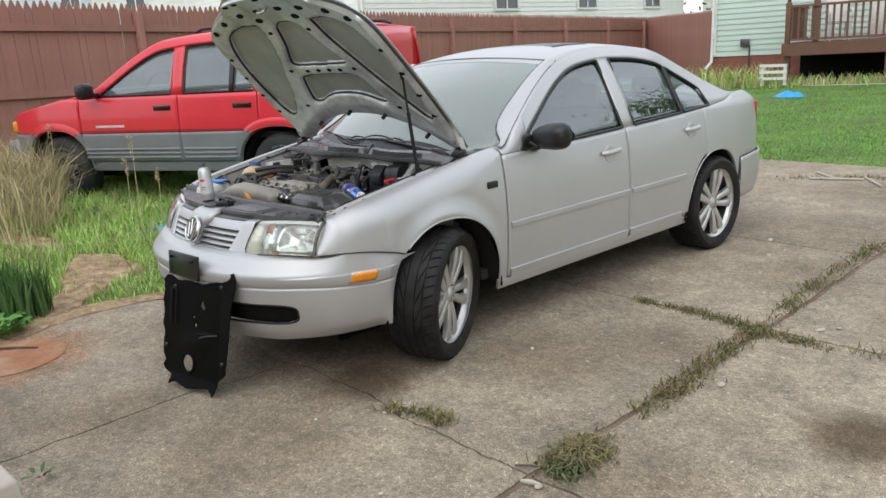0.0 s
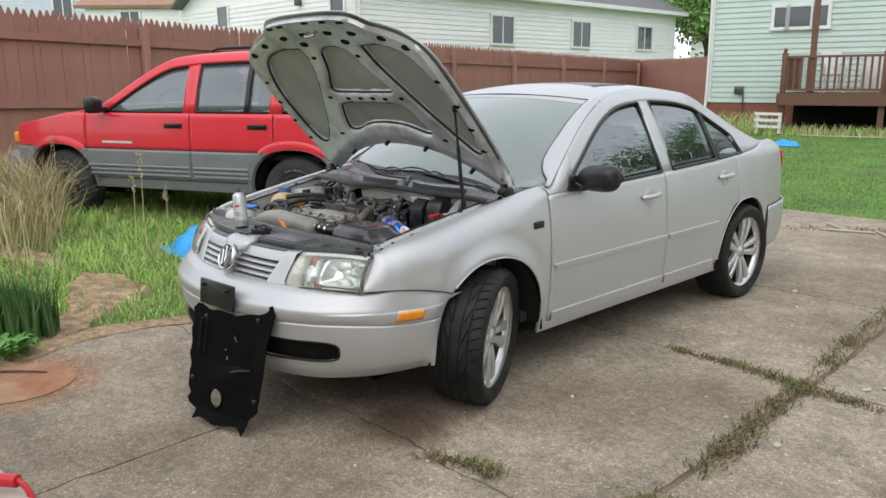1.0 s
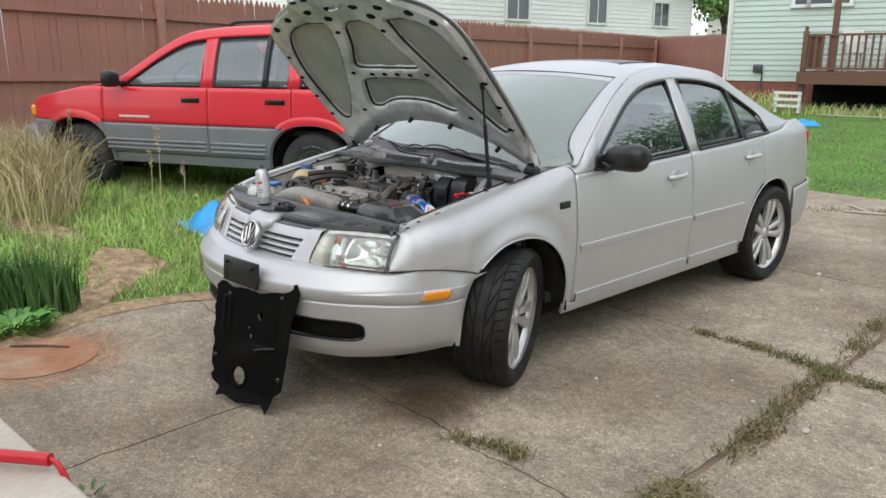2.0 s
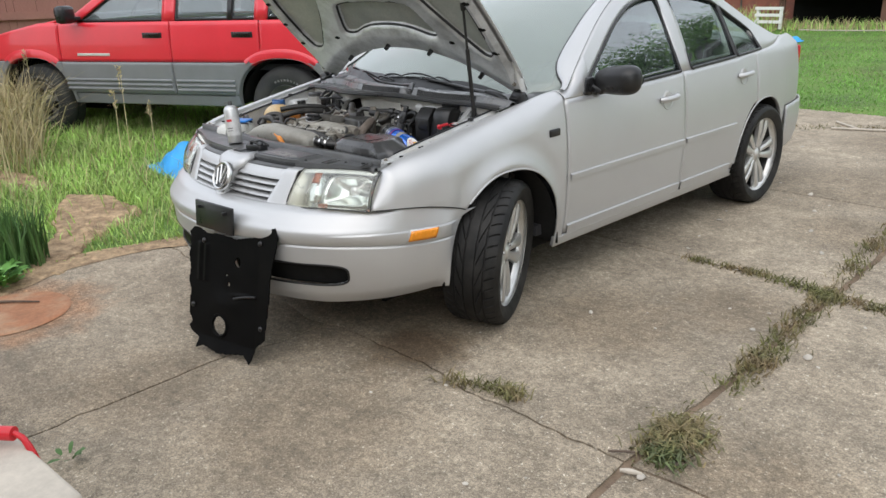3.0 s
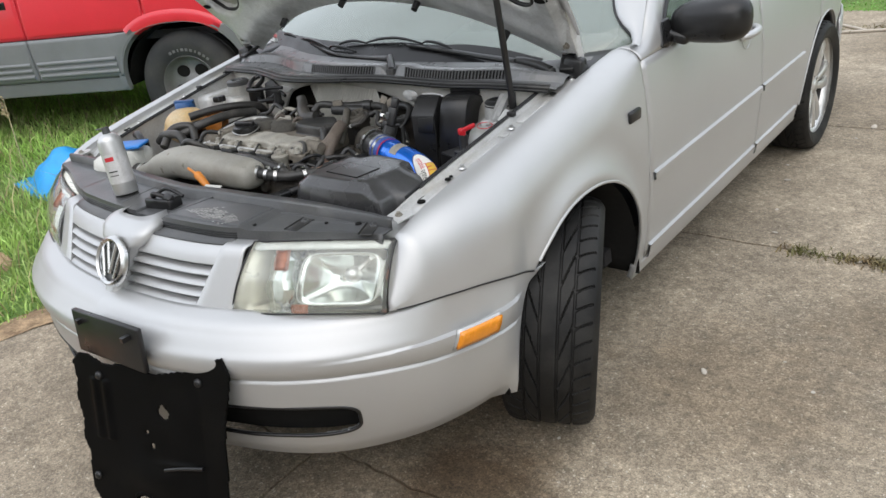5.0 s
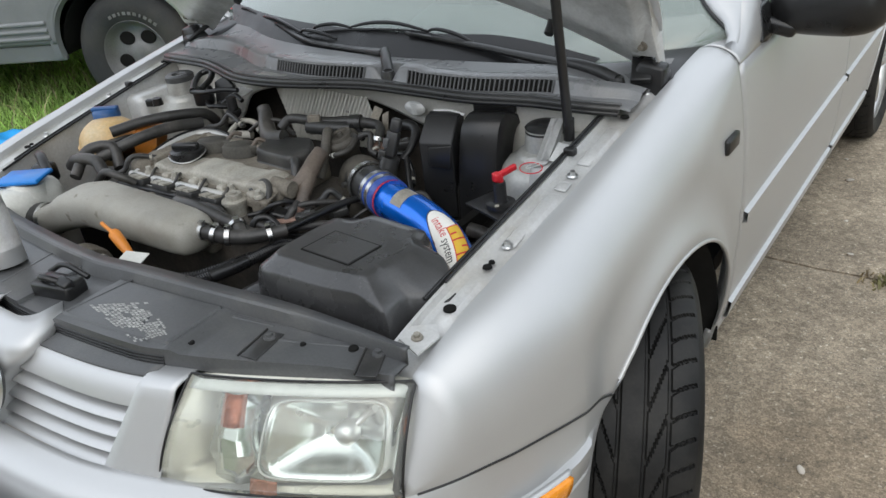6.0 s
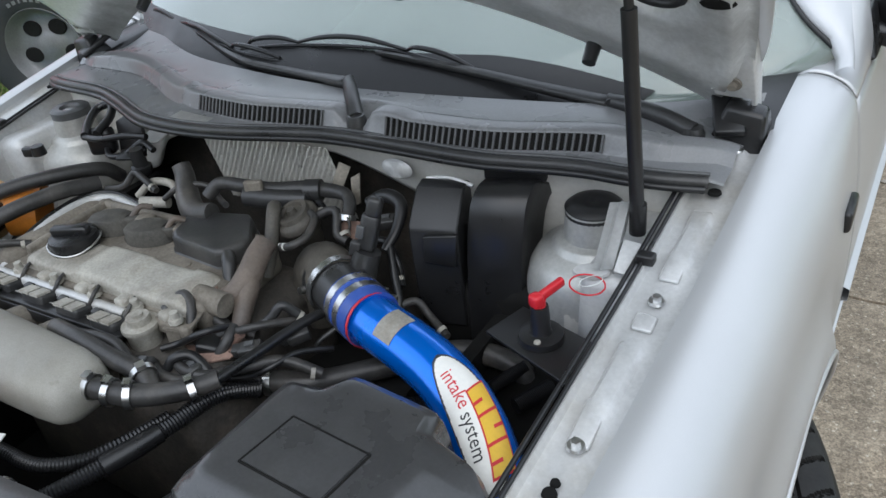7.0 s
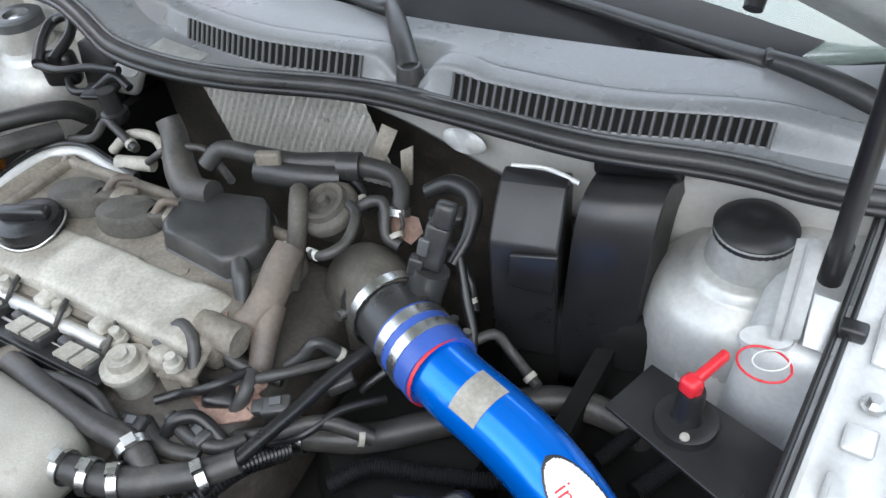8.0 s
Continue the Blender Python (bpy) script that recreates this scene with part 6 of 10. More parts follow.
part("slam_back", sheet([[(x, rear_lip(x), 0.803), (x, rear_lip(x) + 0.004, 0.70)] for x in steps(-0.66, 0.66, 40)]), BLACK, cross)
for k, z in enumerate((0.766, 0.771, 0.776)):
    part("slam_rib", tube([(x, front_lip(x) - 0.007 + 0.001 * k, z) for x in steps(-0.345, 0.345, 15)], 0.002, 6, 40), BLACK, cross)
rng = random.Random(11)
worn = bmesh.new()
for row_k in range(13):
    u = 0.0
    while u < 1.0:
        w = rng.uniform(0.012, 0.060)
        v = (row_k + 0.5) / 13
        if rng.random() < 0.96 - 0.5 * max(0.0, abs(u - 0.45) - 0.35) and noise.noise((u * 4, v * 4, 3.3)) > -0.28:
            corner = []
            for du, dv in ((0, -0.030), (w, -0.032), (w - 0.004, 0.028), (0.003, 0.032)):
                a, b = u + du + rng.uniform(-0.004, 0.004), v + dv + rng.uniform(-0.008, 0.008)
                p = Vector((0.126, -0.710, 0)) * (1 - a) * (1 - b) + Vector((0.215, -0.657, 0)) * (1 - a) * b + Vector((0.328, -0.697, 0)) * a * b + Vector((0.294, -0.738, 0)) * a * (1 - b)
                corner.append(worn.verts.new((p.x, p.y, carrier_z(0.2, 0.5) + 0.0044)))
            worn.faces.new(corner)
        u += w + rng.uniform(0.004, 0.02)
ob = part("worn_label", worn, WORN, cross, "flaking silvery label remains")
for x, y, r in ((0.355, -0.665, 0.009), (0.365, -0.690, 0.005), (0.525, -0.612, 0.004), (0.60, -0.585, 0.007)):
    part("panel_hole", lathe([(0, 0.001), (r, 0.001), (r + 0.001, -0.002)], 14, Matrix.Translation((x, y, 0.7858))), DARK, cross)
part("latch", joined(block((0.09, 0.045, 0.03), (0.02, -0.70, 0.795), (0, 0, 12), 0.006), tube([(-0.02, -0.70, 0.80), (0.02, -0.72, 0.825), (0.06, -0.69, 0.80)], 0.006, 6, 14), tube([(-0.04, -0.68, 0.80), (0.0, -0.67, 0.818), (0.05, -0.66, 0.80)], 0.005, 6, 14), block((0.03, 0.02, 0.03), (0.05, -0.70, 0.805), (20, 10, 0), 0.004)), BLACK, car, "black bonnet latch")

# filler between scuttle and wing at each end
for s in (1, -1):
    part("scuttle_end", block((0.10, 0.26, 0.05), (s * 0.715, 0.355, 0.930), (6, 0, 0), 0.01), BLACK, scuttle, "black rubber end filler")

# strap brackets bolted over the slam panel
for x, y, a in ((0.468, -0.624, 8), (0.642, -0.578, 24)):
    br = part("strap_bracket", joined(block((0.030, 0.066, 0.003), (x + 0.003, y - 0.018, carrier_z(x, 0.5) + 0.0045), (0, 0, a), 0.001), block((0.003, 0.070, 0.005), (x - 0.016, y - 0.020, carrier_z(x, 0.5) + 0.005), (0, 0, a), 0.001)), BLACK_DUSTY, cross)
    part("bracket_bolt", joined(lathe([(0, 0.003), (0.009, 0.003), (0.010, 0.0)], 16, Matrix.Translation((x, y, carrier_z(x, 0.5) + 0.006))), lathe([(0, 0.007), (0.005, 0.007), (0.0055, 0.002)], 6, Matrix.Translation((x, y, carrier_z(x, 0.5) + 0.006)))), GREY_PLASTIC, br)
for x, y, sx, sy, a in ((0.40, -0.605, 0.10, 0.006, 8), (0.115, -0.68, 0.006, 0.12, -8), (-0.12, -0.68, 0.006, 0.12, 8), (0.54, -0.60, 0.16, 0.006, 20), (-0.30, -0.64, 0.16, 0.006, -8)):
    part("panel_rib", block((sx, sy, 0.003), (x, y, carrier_z(x, 0.5) + 0.0035), (0, 0, a), 0.001), GREY_PLASTIC, cross)

# ---- engine ----
# cylinder head cover: a dished rear half for the coils and a smooth raised front lobe
engine = part("engine", block((0.50, 0.30, 0.34), (-0.06, -0.24, 0.60), (0, 0, 0), 0.02), GRIME_SHADE, car, "grimy transverse petrol engine")


def eng(name, bm, material, label="", **k):
    return part(name, bm, material, engine, label, **k)


eng("head_cover", joined(block((0.40, 0.17, 0.05), (-0.07, -0.205, 0.795), (0, 0, 2), 0.012), block((0.395, 0.014, 0.03), (-0.08, -0.125, 0.815), (0, 0, 2), 0.005), block((0.014, 0.17, 0.03), (-0.262, -0.205, 0.815), (0, 0, 2), 0.005)), ALLOY_DIRTY, "dusty cast alloy head cover")
lobe = []
for x in steps(-0.255, 0.125, 40):
    e = min(1.0, (x + 0.2565) / 0.025, (0.127 - x) / 0.025) ** 0.5
    half = 0.037 * (0.75 + 0.25 * e)
    yc = -0.262 + 0.03 * (x + 0.06)
    step = 0.005 if int((x + 0.30) / 0.09) % 2 else 0.0
    lobe.append([Vector((x, yc + (half + 0.004) * math.copysign(abs(math.cos(a)) ** 0.28, math.cos(a)), 0.793 + (0.036 * e - step * e) * max(0, math.sin(a)) ** 0.22)) for a in steps(math.pi, 0, 19)])
eng("cam_lobe", sheet(lobe), ALLOY, "pale cast cam housing", angle=40)
eng("cam_end", joined(tube([(0.10, -0.258, 0.812), (0.15, -0.255, 0.808)], [0.019, 0.018], 16, 4)), ALLOY_DIRTY)
for x in (-0.24, -0.15, -0.06, 0.03, 0.11):
    for y in (-0.315 + 0.03 * (x + 0.06), -0.125):
        eng("cover_bolt", lathe([(0, 0.016), (0.006, 0.016), (0.0065, 0.006), (0.010, 0.006), (0.011, 0.0)], 8, Matrix.Translation((x, y, 0.808))), ALLOY)
for x in (-0.225, -0.135, -0.045, 0.045):
    eng("cover_lug", block((0.022, 0.022, 0.030), (x + 0.04, -0.307 + 0.03 * (x + 0.06), 0.800), (0, 0, 2), 0.005), ALLOY)
    eng("cover_lug", block((0.022, 0.020, 0.028), (x + 0.04, -0.218 + 0.03 * (x + 0.06), 0.803), (0, 0, 2), 0.005), ALLOY)
eng("cover_flange", block((0.40, 0.012, 0.02), (-0.065, -0.318, 0.795), (0, 0, 2), 0.004), ALLOY_DIRTY)
# rubber-edged cam belt guard at the far end
guard = [(-0.30, -0.335, 0.795), (-0.316, -0.25, 0.818), (-0.326, -0.17, 0.826), (-0.316, -0.118, 0.826), (-0.28, -0.099, 0.824), (-0.22, -0.105, 0.820), (-0.16, -0.112, 0.818)]
eng("cover_rim", tube([(x + 0.012, y - 0.010, z - 0.004) for x, y, z in guard], 0.009, 10, 50), SILVER_IN, "bright rim of the head cover", angle=60)
eng("cover_pan", plate([(-0.312, -0.25), (-0.316, -0.16), (-0.305, -0.122), (-0.27, -0.108), (-0.20, -0.112), (0.06, -0.108), (0.12, -0.20), (0.11, -0.30), (-0.29, -0.325)], 0.03, pose(0, 0, 0.806), 0.004), ALLOY_DIRTY)
eng("belt_guard", tube(guard, 0.0065, 8, 50), BLACK, "black cam belt guard edge")
eng("belt_cover", block((0.05, 0.22, 0.25), (-0.305, -0.21, 0.70), (0, 0, 0), 0.02), ALLOY_DIRTY)
cap = eng("oil_cap", joined(lathe([(0, 0.010), (0.030, 0.010), (0.037, 0.007), (0.039, -0.002), (0.037, -0.012), (0.034, -0.024)], 32, Matrix.Translation((-0.190, -0.246, 0.836))), block((0.064, 0.018, 0.016), (-0.190, -0.246, 0.851), (0, 0, 25), 0.005)), BLACK, "black oil filler cap")
eng("cap_wire", tube([Vector((-0.190 + 0.041 * math.cos(a), -0.246 + 0.041 * math.sin(a), 0.830 + 0.004 * math.sin(2 * a))) for a in steps(0, 2 * math.pi, 13)], 0.0016, 5, 40), STEEL)
for x, y in ((-0.176, -0.182), (-0.088, -0.180)):
    eng("ignition_coil", joined(lathe([(0, 0.024), (0.028, 0.024), (0.033, 0.019), (0.033, 0.008), (0.036, 0.004), (0.034, -0.01)], 24, Matrix.Translation((x, y, 0.822)) @ pose(0, 0, 0, 0, 0, 20) @ Matrix.Diagonal((1.25, 0.8, 1, 1))), block((0.03, 0.02, 0.02), (x + 0.04, y + 0.012, 0.836), (0, 0, 20), 0.004)), COIL, "dust-caked ignition coil")
    part("coil_plug", block((0.028, 0.024, 0.016), (x + 0.062, y + 0.02, 0.838), (0, 8, 20), 0.003), ALLOY_DIRTY, engine)
for a, b in (((-0.14, -0.168, 0.842), (-0.12, -0.14, 0.85)), ((-0.05, -0.172, 0.842), (-0.03, -0.15, 0.85))):
    eng("coil_lead", tube([a, Vector(a).lerp(Vector(b), 0.5) + Vector((0, 0, 0.01)), b], 0.005, 6, 10), HOSE_TAN)
# breather cover
cov = [(-0.045, -0.132), (-0.030, -0.118), (0.056, -0.094), (0.070, -0.102), (0.108, -0.148), (0.110, -0.162), (0.098, -0.192), (0.084, -0.201), (-0.012, -0.194), (-0.026, -0.184)]
cov_ring = []
for a, b in zip(cov, cov[1:] + cov[:1]):
    cov_ring += [(a[0] + (b[0] - a[0]) * k / 5, a[1] + (b[1] - a[1]) * k / 5) for k in range(5)]
cover_rows = []
for grow, z in ((0.0, 0.8505), (0.5, 0.8505), (0.86, 0.8500), (0.94, 0.8485), (0.98, 0.845), (1.0, 0.839), (1.015, 0.822), (1.06, 0.820), (1.06, 0.812)):
    cover_rows.append([Vector((0.035 + (x - 0.035) * grow, -0.150 + (y + 0.150) * grow, z)) for x, y in cov_ring])
eng("breather_cover", sheet(cover_rows, closed=True), BLACK_DUSTY, "dark grey plastic breather cover", angle=38)
for x, y in ((-0.052, -0.150), (0.118, -0.150), (0.030, -0.214)):
    eng("cover_screw", lathe([(0, 0.010), (0.007, 0.010), (0.008, 0.004), (0.012, 0.003), (0.012, 0.0)], 12, Matrix.Translation((x, y, 0.812))), ALLOY_DIRTY)
eng("breather_spout", tube([(0.088, -0.180, 0.838), (0.108, -0.198, 0.834), (0.118, -0.214, 0.812)], [0.011, 0.010, 0.009], 10, 12), BLACK_DUSTY)
# heat-aged hose rising behind the head
eng("coolant_hose", tube([(0.118, -0.244, 0.800), (0.138, -0.226, 0.806), (0.146, -0.200, 0.822), (0.142, -0.172, 0.838), (0.141, -0.150, 0.848)], [0.016, 0.017, 0.019, 0.018, 0.017], 14, 30), HOSE_TAN, "brown heat-aged coolant hose", angle=60)
eng("coolant_hose", tube([(0.150, -0.205, 0.815), (0.160, -0.236, 0.792), (0.166, -0.255, 0.775), (0.172, -0.285, 0.745), (0.175, -0.31, 0.70)], [0.017, 0.014, 0.013, 0.014, 0.014], 12, 26), HOSE_TAN, angle=60)
eng("hose_clip", ring_band(along((0.122, -0.240, 0.801), (0.138, -0.226, 0.806)), 0.018, 0.010), RUST)
# fuel rail, injectors, lower runners
eng("fuel_rail", joined(tube([(-0.30, -0.330, 0.800), (0.015, -0.322, 0.800)], 0.0085, 10, 4), tube([(-0.30, -0.352, 0.790), (0.0, -0.345, 0.790)], 0.006, 8, 4)), SILVER_IN, "dull steel fuel rail")
eng("injector_bar", joined(block((0.345, 0.040, 0.008), (-0.125, -0.350, 0.792), (-14, 0, 2), 0.002), block((0.33, 0.006, 0.016), (-0.125, -0.370, 0.786), (-14, 0, 2), 0.002)), BLACK, "black plastic injector carrier")
eng("runner_block", block((0.36, 0.11, 0.05), (-0.12, -0.368, 0.745), (8, 0, 2), 0.012), ALLOY_DIRTY)
for x in (-0.255, -0.170, -0.085, -0.005):
    eng("intake_runner", tube([(x - 0.02, -0.43, 0.755), (x, -0.395, 0.775), (x + 0.005, -0.35, 0.765), (x + 0.005, -0.32, 0.745)], [0.026, 0.025, 0.023, 0.021], 12, 12), ALLOY_DIRTY)
    eng("injector", joined(block((0.050, 0.030, 0.024), (x + 0.012, -0.346, 0.797), (-12, 0, 2), 0.005), block((0.018, 0.012, 0.02), (x - 0.018, -0.34, 0.80), (0, 0, 0), 0.003)), BLACK_DUSTY, "dusty injector plug")
    part("plug_tab", block((0.021, 0.022, 0.004), (x + 0.001, -0.350, 0.811), (-12, 0, 2)), ALLOY, engine)
    part("plug_tab", block((0.018, 0.022, 0.004), (x + 0.025, -0.349, 0.811), (-12, 0, 2)), ALLOY, engine)
    eng("injector_wire", tube([(x + 0.03, -0.335, 0.80), (x + 0.035, -0.32, 0.818), (x + 0.02, -0.30, 0.815)], 0.003, 6, 10), HOSE)
eng("pressure_regulator", joined(lathe([(0, 0.020), (0.008, 0.020), (0.0085, 0.016), (0.016, 0.016), (0.017, 0.006), (0.026, 0.004), (0.027, -0.002), (0.024, -0.006), (0.021, -0.04)], 26, Matrix.Translation((0.056, -0.330, 0.800)))), ALLOY, "round fuel pressure regulator")
eng("regulator_bracket", joined(plate([(0, 0), (0.045, 0), (0.05, 0.035), (0.0, 0.03)], 0.003, pose(0.095, -0.325, 0.800, 6, -6, 20)), plate([(0, 0), (0.02, 0), (0.02, 0.06), (0, 0.06)], 0.003, pose(0.10, -0.325, 0.74, 90, 0, 20))), ALLOY_DIRTY)
eng("lifting_eye", plate([(0.0, -0.012), (0.05, -0.018), (0.085, -0.012), (0.10, 0.006), (0.085, 0.02), (0.05, 0.016), (0.0, 0.022)], 0.004, pose(0.115, -0.335, 0.768, 4, -4, 26), 0.001), RUST, "rusty lifting eye")
eng("eye_hole", lathe([(0, 0.0012), (0.005, 0.0012), (0.0055, 0)], 10, Matrix.Translation((0.190, -0.296, 0.7725))), DARK)
# intake plenum
rows_ = []
for x, yc, zc, ry, rz in ((-0.395, -0.515, 0.748, 0.002, 0.002), (-0.393, -0.514, 0.748, 0.034, 0.034), (-0.365, -0.507, 0.752, 0.037, 0.037), (-0.345, -0.498, 0.757, 0.037, 0.038), (-0.320, -0.487, 0.762, 0.050, 0.048), (-0.285, -0.475, 0.765, 0.066, 0.058), (-0.24, -0.468, 0.766, 0.073, 0.062), (-0.14, -0.465, 0.764, 0.074, 0.060), (-0.03, -0.464, 0.762, 0.072, 0.058), (0.06, -0.463, 0.760, 0.069, 0.055), (0.092, -0.463, 0.758, 0.064, 0.050), (0.108, -0.463, 0.756, 0.054, 0.040), (0.114, -0.463, 0.755, 0.03, 0.022), (0.115, -0.463, 0.755, 0.002, 0.002)):
    k = min(1.0, max(0.0, (x + 0.36) / 0.10))
    x, yc, zc, ry, rz = x - 0.026 * max(0.0, (x + 0.24) / 0.355), yc + 0.014 * k, zc + 0.026 * k, ry * (1 - 0.27 * k), rz * (1 - 0.27 * k)
    rows_.append([Vector((x, yc + ry * math.copysign(abs(math.cos(a)) ** 0.75, math.cos(a)), zc + rz * math.copysign(abs(math.sin(a)) ** 0.75, math.sin(a)))) for a in [2 * math.pi * k / 28 for k in range(28)]])
plen = eng("intake_plenum", sheet(rows_, closed=True), PLENUM, "smooth cast alloy intake plenum", angle=60)
bm_flip = plen.data
bm_flip.flip_normals()
eng("plenum_band", ring_band(along((-0.372, -0.508, 0.751), (-0.395, -0.515, 0.748)), 0.038, 0.012), STEEL)
eng("throttle_hose", tube([(-0.38, -0.51, 0.75), (-0.43, -0.525, 0.742), (-0.47, -0.53, 0.70), (-0.48, -0.52, 0.6)], [0.040, 0.042, 0.042, 0.04], 16, 16), BLACK_DUSTY, "black boost hose")
# servo hose off the plenum with its clips, and the tee
eng("servo_hose", tube([(0.068, -0.442, 0.790), (0.100, -0.436, 0.788), (0.137, -0.425, 0.783), (0.170, -0.402, 0.778), (0.205, -0.376, 0.780), (0.226, -0.352, 0.782)], [0.014, 0.0145, 0.0155, 0.0145, 0.0135, 0.012], 12, 34), HOSE, "grey-brown rubber servo hose", angle=60)
eng("servo_pipe", tube([(0.222, -0.358, 0.781), (0.236, -0.290, 0.782), (0.247, -0.215, 0.779), (0.27, -0.13, 0.77)], 0.0075, 8, 20), BLACK)
eng("cross_hose", tube([(-0.060, -0.385, 0.800), (0.010, -0.392, 0.806), (0.075, -0.394, 0.798), (0.128, -0.391, 0.786), (0.155, -0.402, 0.778)], [0.013, 0.0125, 0.012, 0.014, 0.013], 12, 26), HOSE, angle=60)
eng("cross_hose", tube([(-0.03, -0.385, 0.80), (0.05, -0.372, 0.800), (0.10, -0.385, 0.780)], 0.008, 10, 16), HOSE)
for a, b, r in (((0.086, -0.439, 0.789), (0.100, -0.436, 0.788), 0.0155), ((0.115, -0.433, 0.786), (0.137, -0.425, 0.783), 0.0165), ((0.140, -0.424, 0.783), (0.170, -0.402, 0.778), 0.0165), ((0.128, -0.391, 0.786), (0.155, -0.402, 0.778), 0.0152), ((0.207, -0.380, 0.780), (0.226, -0.352, 0.782), 0.0150)):
    eng("hose_clamp", joined(ring_band(along(a, b), r, 0.009), moved(block((0.012, 0.008, 0.010)), along(a, b) @ Matrix.Translation((0, r + 0.003, 0)))), STEEL, "bright hose clamp")
# small pipes round the regulator
for pts, r, m_ in (([(0.075, -0.30, 0.81), (0.09, -0.275, 0.825), (0.11, -0.28, 0.82), (0.125, -0.30, 0.80)], 0.007, HOSE), ([(0.125, -0.345, 0.775), (0.16, -0.352, 0.772), (0.19, -0.345, 0.768), (0.205, -0.325, 0.765)], 0.008, HOSE), ([(0.10, -0.36, 0.77), (0.14, -0.372, 0.768), (0.18, -0.362, 0.766)], 0.009, HOSE), ([(0.17, -0.31, 0.76), (0.18, -0.29, 0.785), (0.172, -0.27, 0.79)], 0.008, HOSE), ([(0.12, -0.262, 0.79), (0.15, -0.262, 0.775), (0.19, -0.25, 0.765)], 0.010, HOSE)):
    eng("small_hose", tube(pts, r, 8, 18), m_)
eng("temp_sender", joined(lathe([(0, 0.03), (0.012, 0.03), (0.014, 0.0)], 12, along((0.165, -0.285, 0.765), (0.185, -0.27, 0.79)))), RUST, "rusty sender plug")
eng("plug_body", block((0.035, 0.03, 0.03), (0.150, -0.300, 0.770), (15, 20, 30), 0.006), BLACK)
# undercroft coloured near black: shade painted in so that gaps read as depth
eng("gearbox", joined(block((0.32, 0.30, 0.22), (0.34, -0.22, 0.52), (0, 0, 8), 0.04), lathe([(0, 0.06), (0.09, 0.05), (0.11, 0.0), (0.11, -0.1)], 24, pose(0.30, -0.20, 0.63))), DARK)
# hoses at the back of the head
eng("rear_hose", tube([(-0.118, -0.064, 0.890), (-0.108, -0.070, 0.876), (-0.088, -0.090, 0.856), (-0.062, -0.110, 0.846), (-0.034, -0.122, 0.846), (0.0, -0.120, 0.852)], [0.0155, 0.017, 0.0195, 0.020, 0.018, 0.016], 14, 30), HOSE, "thick dusty breather hose", angle=60)
eng("rear_hose", tube([(-0.045, -0.085, 0.855), (-0.030, -0.068, 0.872), (0.02, -0.058, 0.872), (0.07, -0.046, 0.868), (0.13, -0.022, 0.868), (0.185, -0.014, 0.866), (0.208, -0.03, 0.862), (0.216, -0.052, 0.848)], [0.011, 0.011, 0.012, 0.013, 0.014, 0.012, 0.010, 0.010], 12, 46), HOSE, angle=60)
eng("rear_pipe", tube([(0.03, -0.07, 0.862), (0.08, -0.058, 0.86), (0.13, -0.038, 0.858)], 0.016, 10, 14), BLACK_DUSTY)
eng("hose_bracket", block((0.03, 0.012, 0.045), (0.048, -0.066, 0.868), (0, 0, 25), 0.003), ALLOY_DIRTY)
eng("hose_joiner", tube([(0.122, -0.03, 0.868), (0.146, -0.02, 0.868)], 0.018, 12, 3), BLACK_DUSTY)
eng("hose_clamp", ring_band(along((0.216, -0.050, 0.850), (0.217, -0.056, 0.84)), 0.011, 0.008), STEEL)
eng("vacuum_valve", joined(lathe([(0, 0.019), (0.006, 0.019), (0.008, 0.011), (0.017, 0.010), (0.019, 0.015), (0.025, 0.015), (0.027, 0.008), (0.033, 0.006), (0.036, 0.002), (0.036, -0.006), (0.032, -0.009), (0.030, -0.024), (0.024, -0.030), (0.019, -0.055)], 28, pose(0.140, -0.080, 0.850, 18, -8, 0)), tube([(0.105, -0.085, 0.865), (0.118, -0.10, 0.87), (0.128, -0.13, 0.83), (0.132, -0.16, 0.79)], 0.011, 10, 16)), HOSE_DUSTY, "round black vacuum valve")
eng("vacuum_line", tube([(0.168, -0.075, 0.862), (0.186, -0.088, 0.862), (0.192, -0.118, 0.850), (0.18, -0.140, 0.845), (0.160, -0.140, 0.838)], 0.006, 8, 24), HOSE)
eng("line_tip", tube([(0.172, -0.143, 0.843), (0.150, -0.134, 0.836)], [0.006, 0.003], 8, 4), TANK_WHITE)
eng("rusty_bracket", plate([(0, 0), (0.035, -0.006), (0.042, 0.012), (0.03, 0.026), (0.004, 0.024)], 0.003, pose(0.208, -0.070, 0.838, 25, 15, 10)), RUST)
eng("wire_loop", tube([Vector((0.212 + 0.016 * math.cos(a), -0.062 + 0.006 * math.sin(a), 0.843 + 0.016 * math.sin(a))) for a in steps(0, 2 * math.pi, 10)], 0.0022, 5, 30), HOSE)
eng("wiring_loom", tube([(0.235, -0.02, 0.862), (0.262, -0.008, 0.874), (0.292, -0.014, 0.868), (0.302, -0.045, 0.845), (0.298, -0.075, 0.825)], [0.009, 0.011, 0.010, 0.008, 0.007], 10, 26), BLACK)
eng("wiring_loom", tube([(0.298, -0.062, 0.835), (0.325, -0.095, 0.80), (0.345, -0.120, 0.775), (0.352, -0.155, 0.74)], 0.006, 8, 20), BLACK)
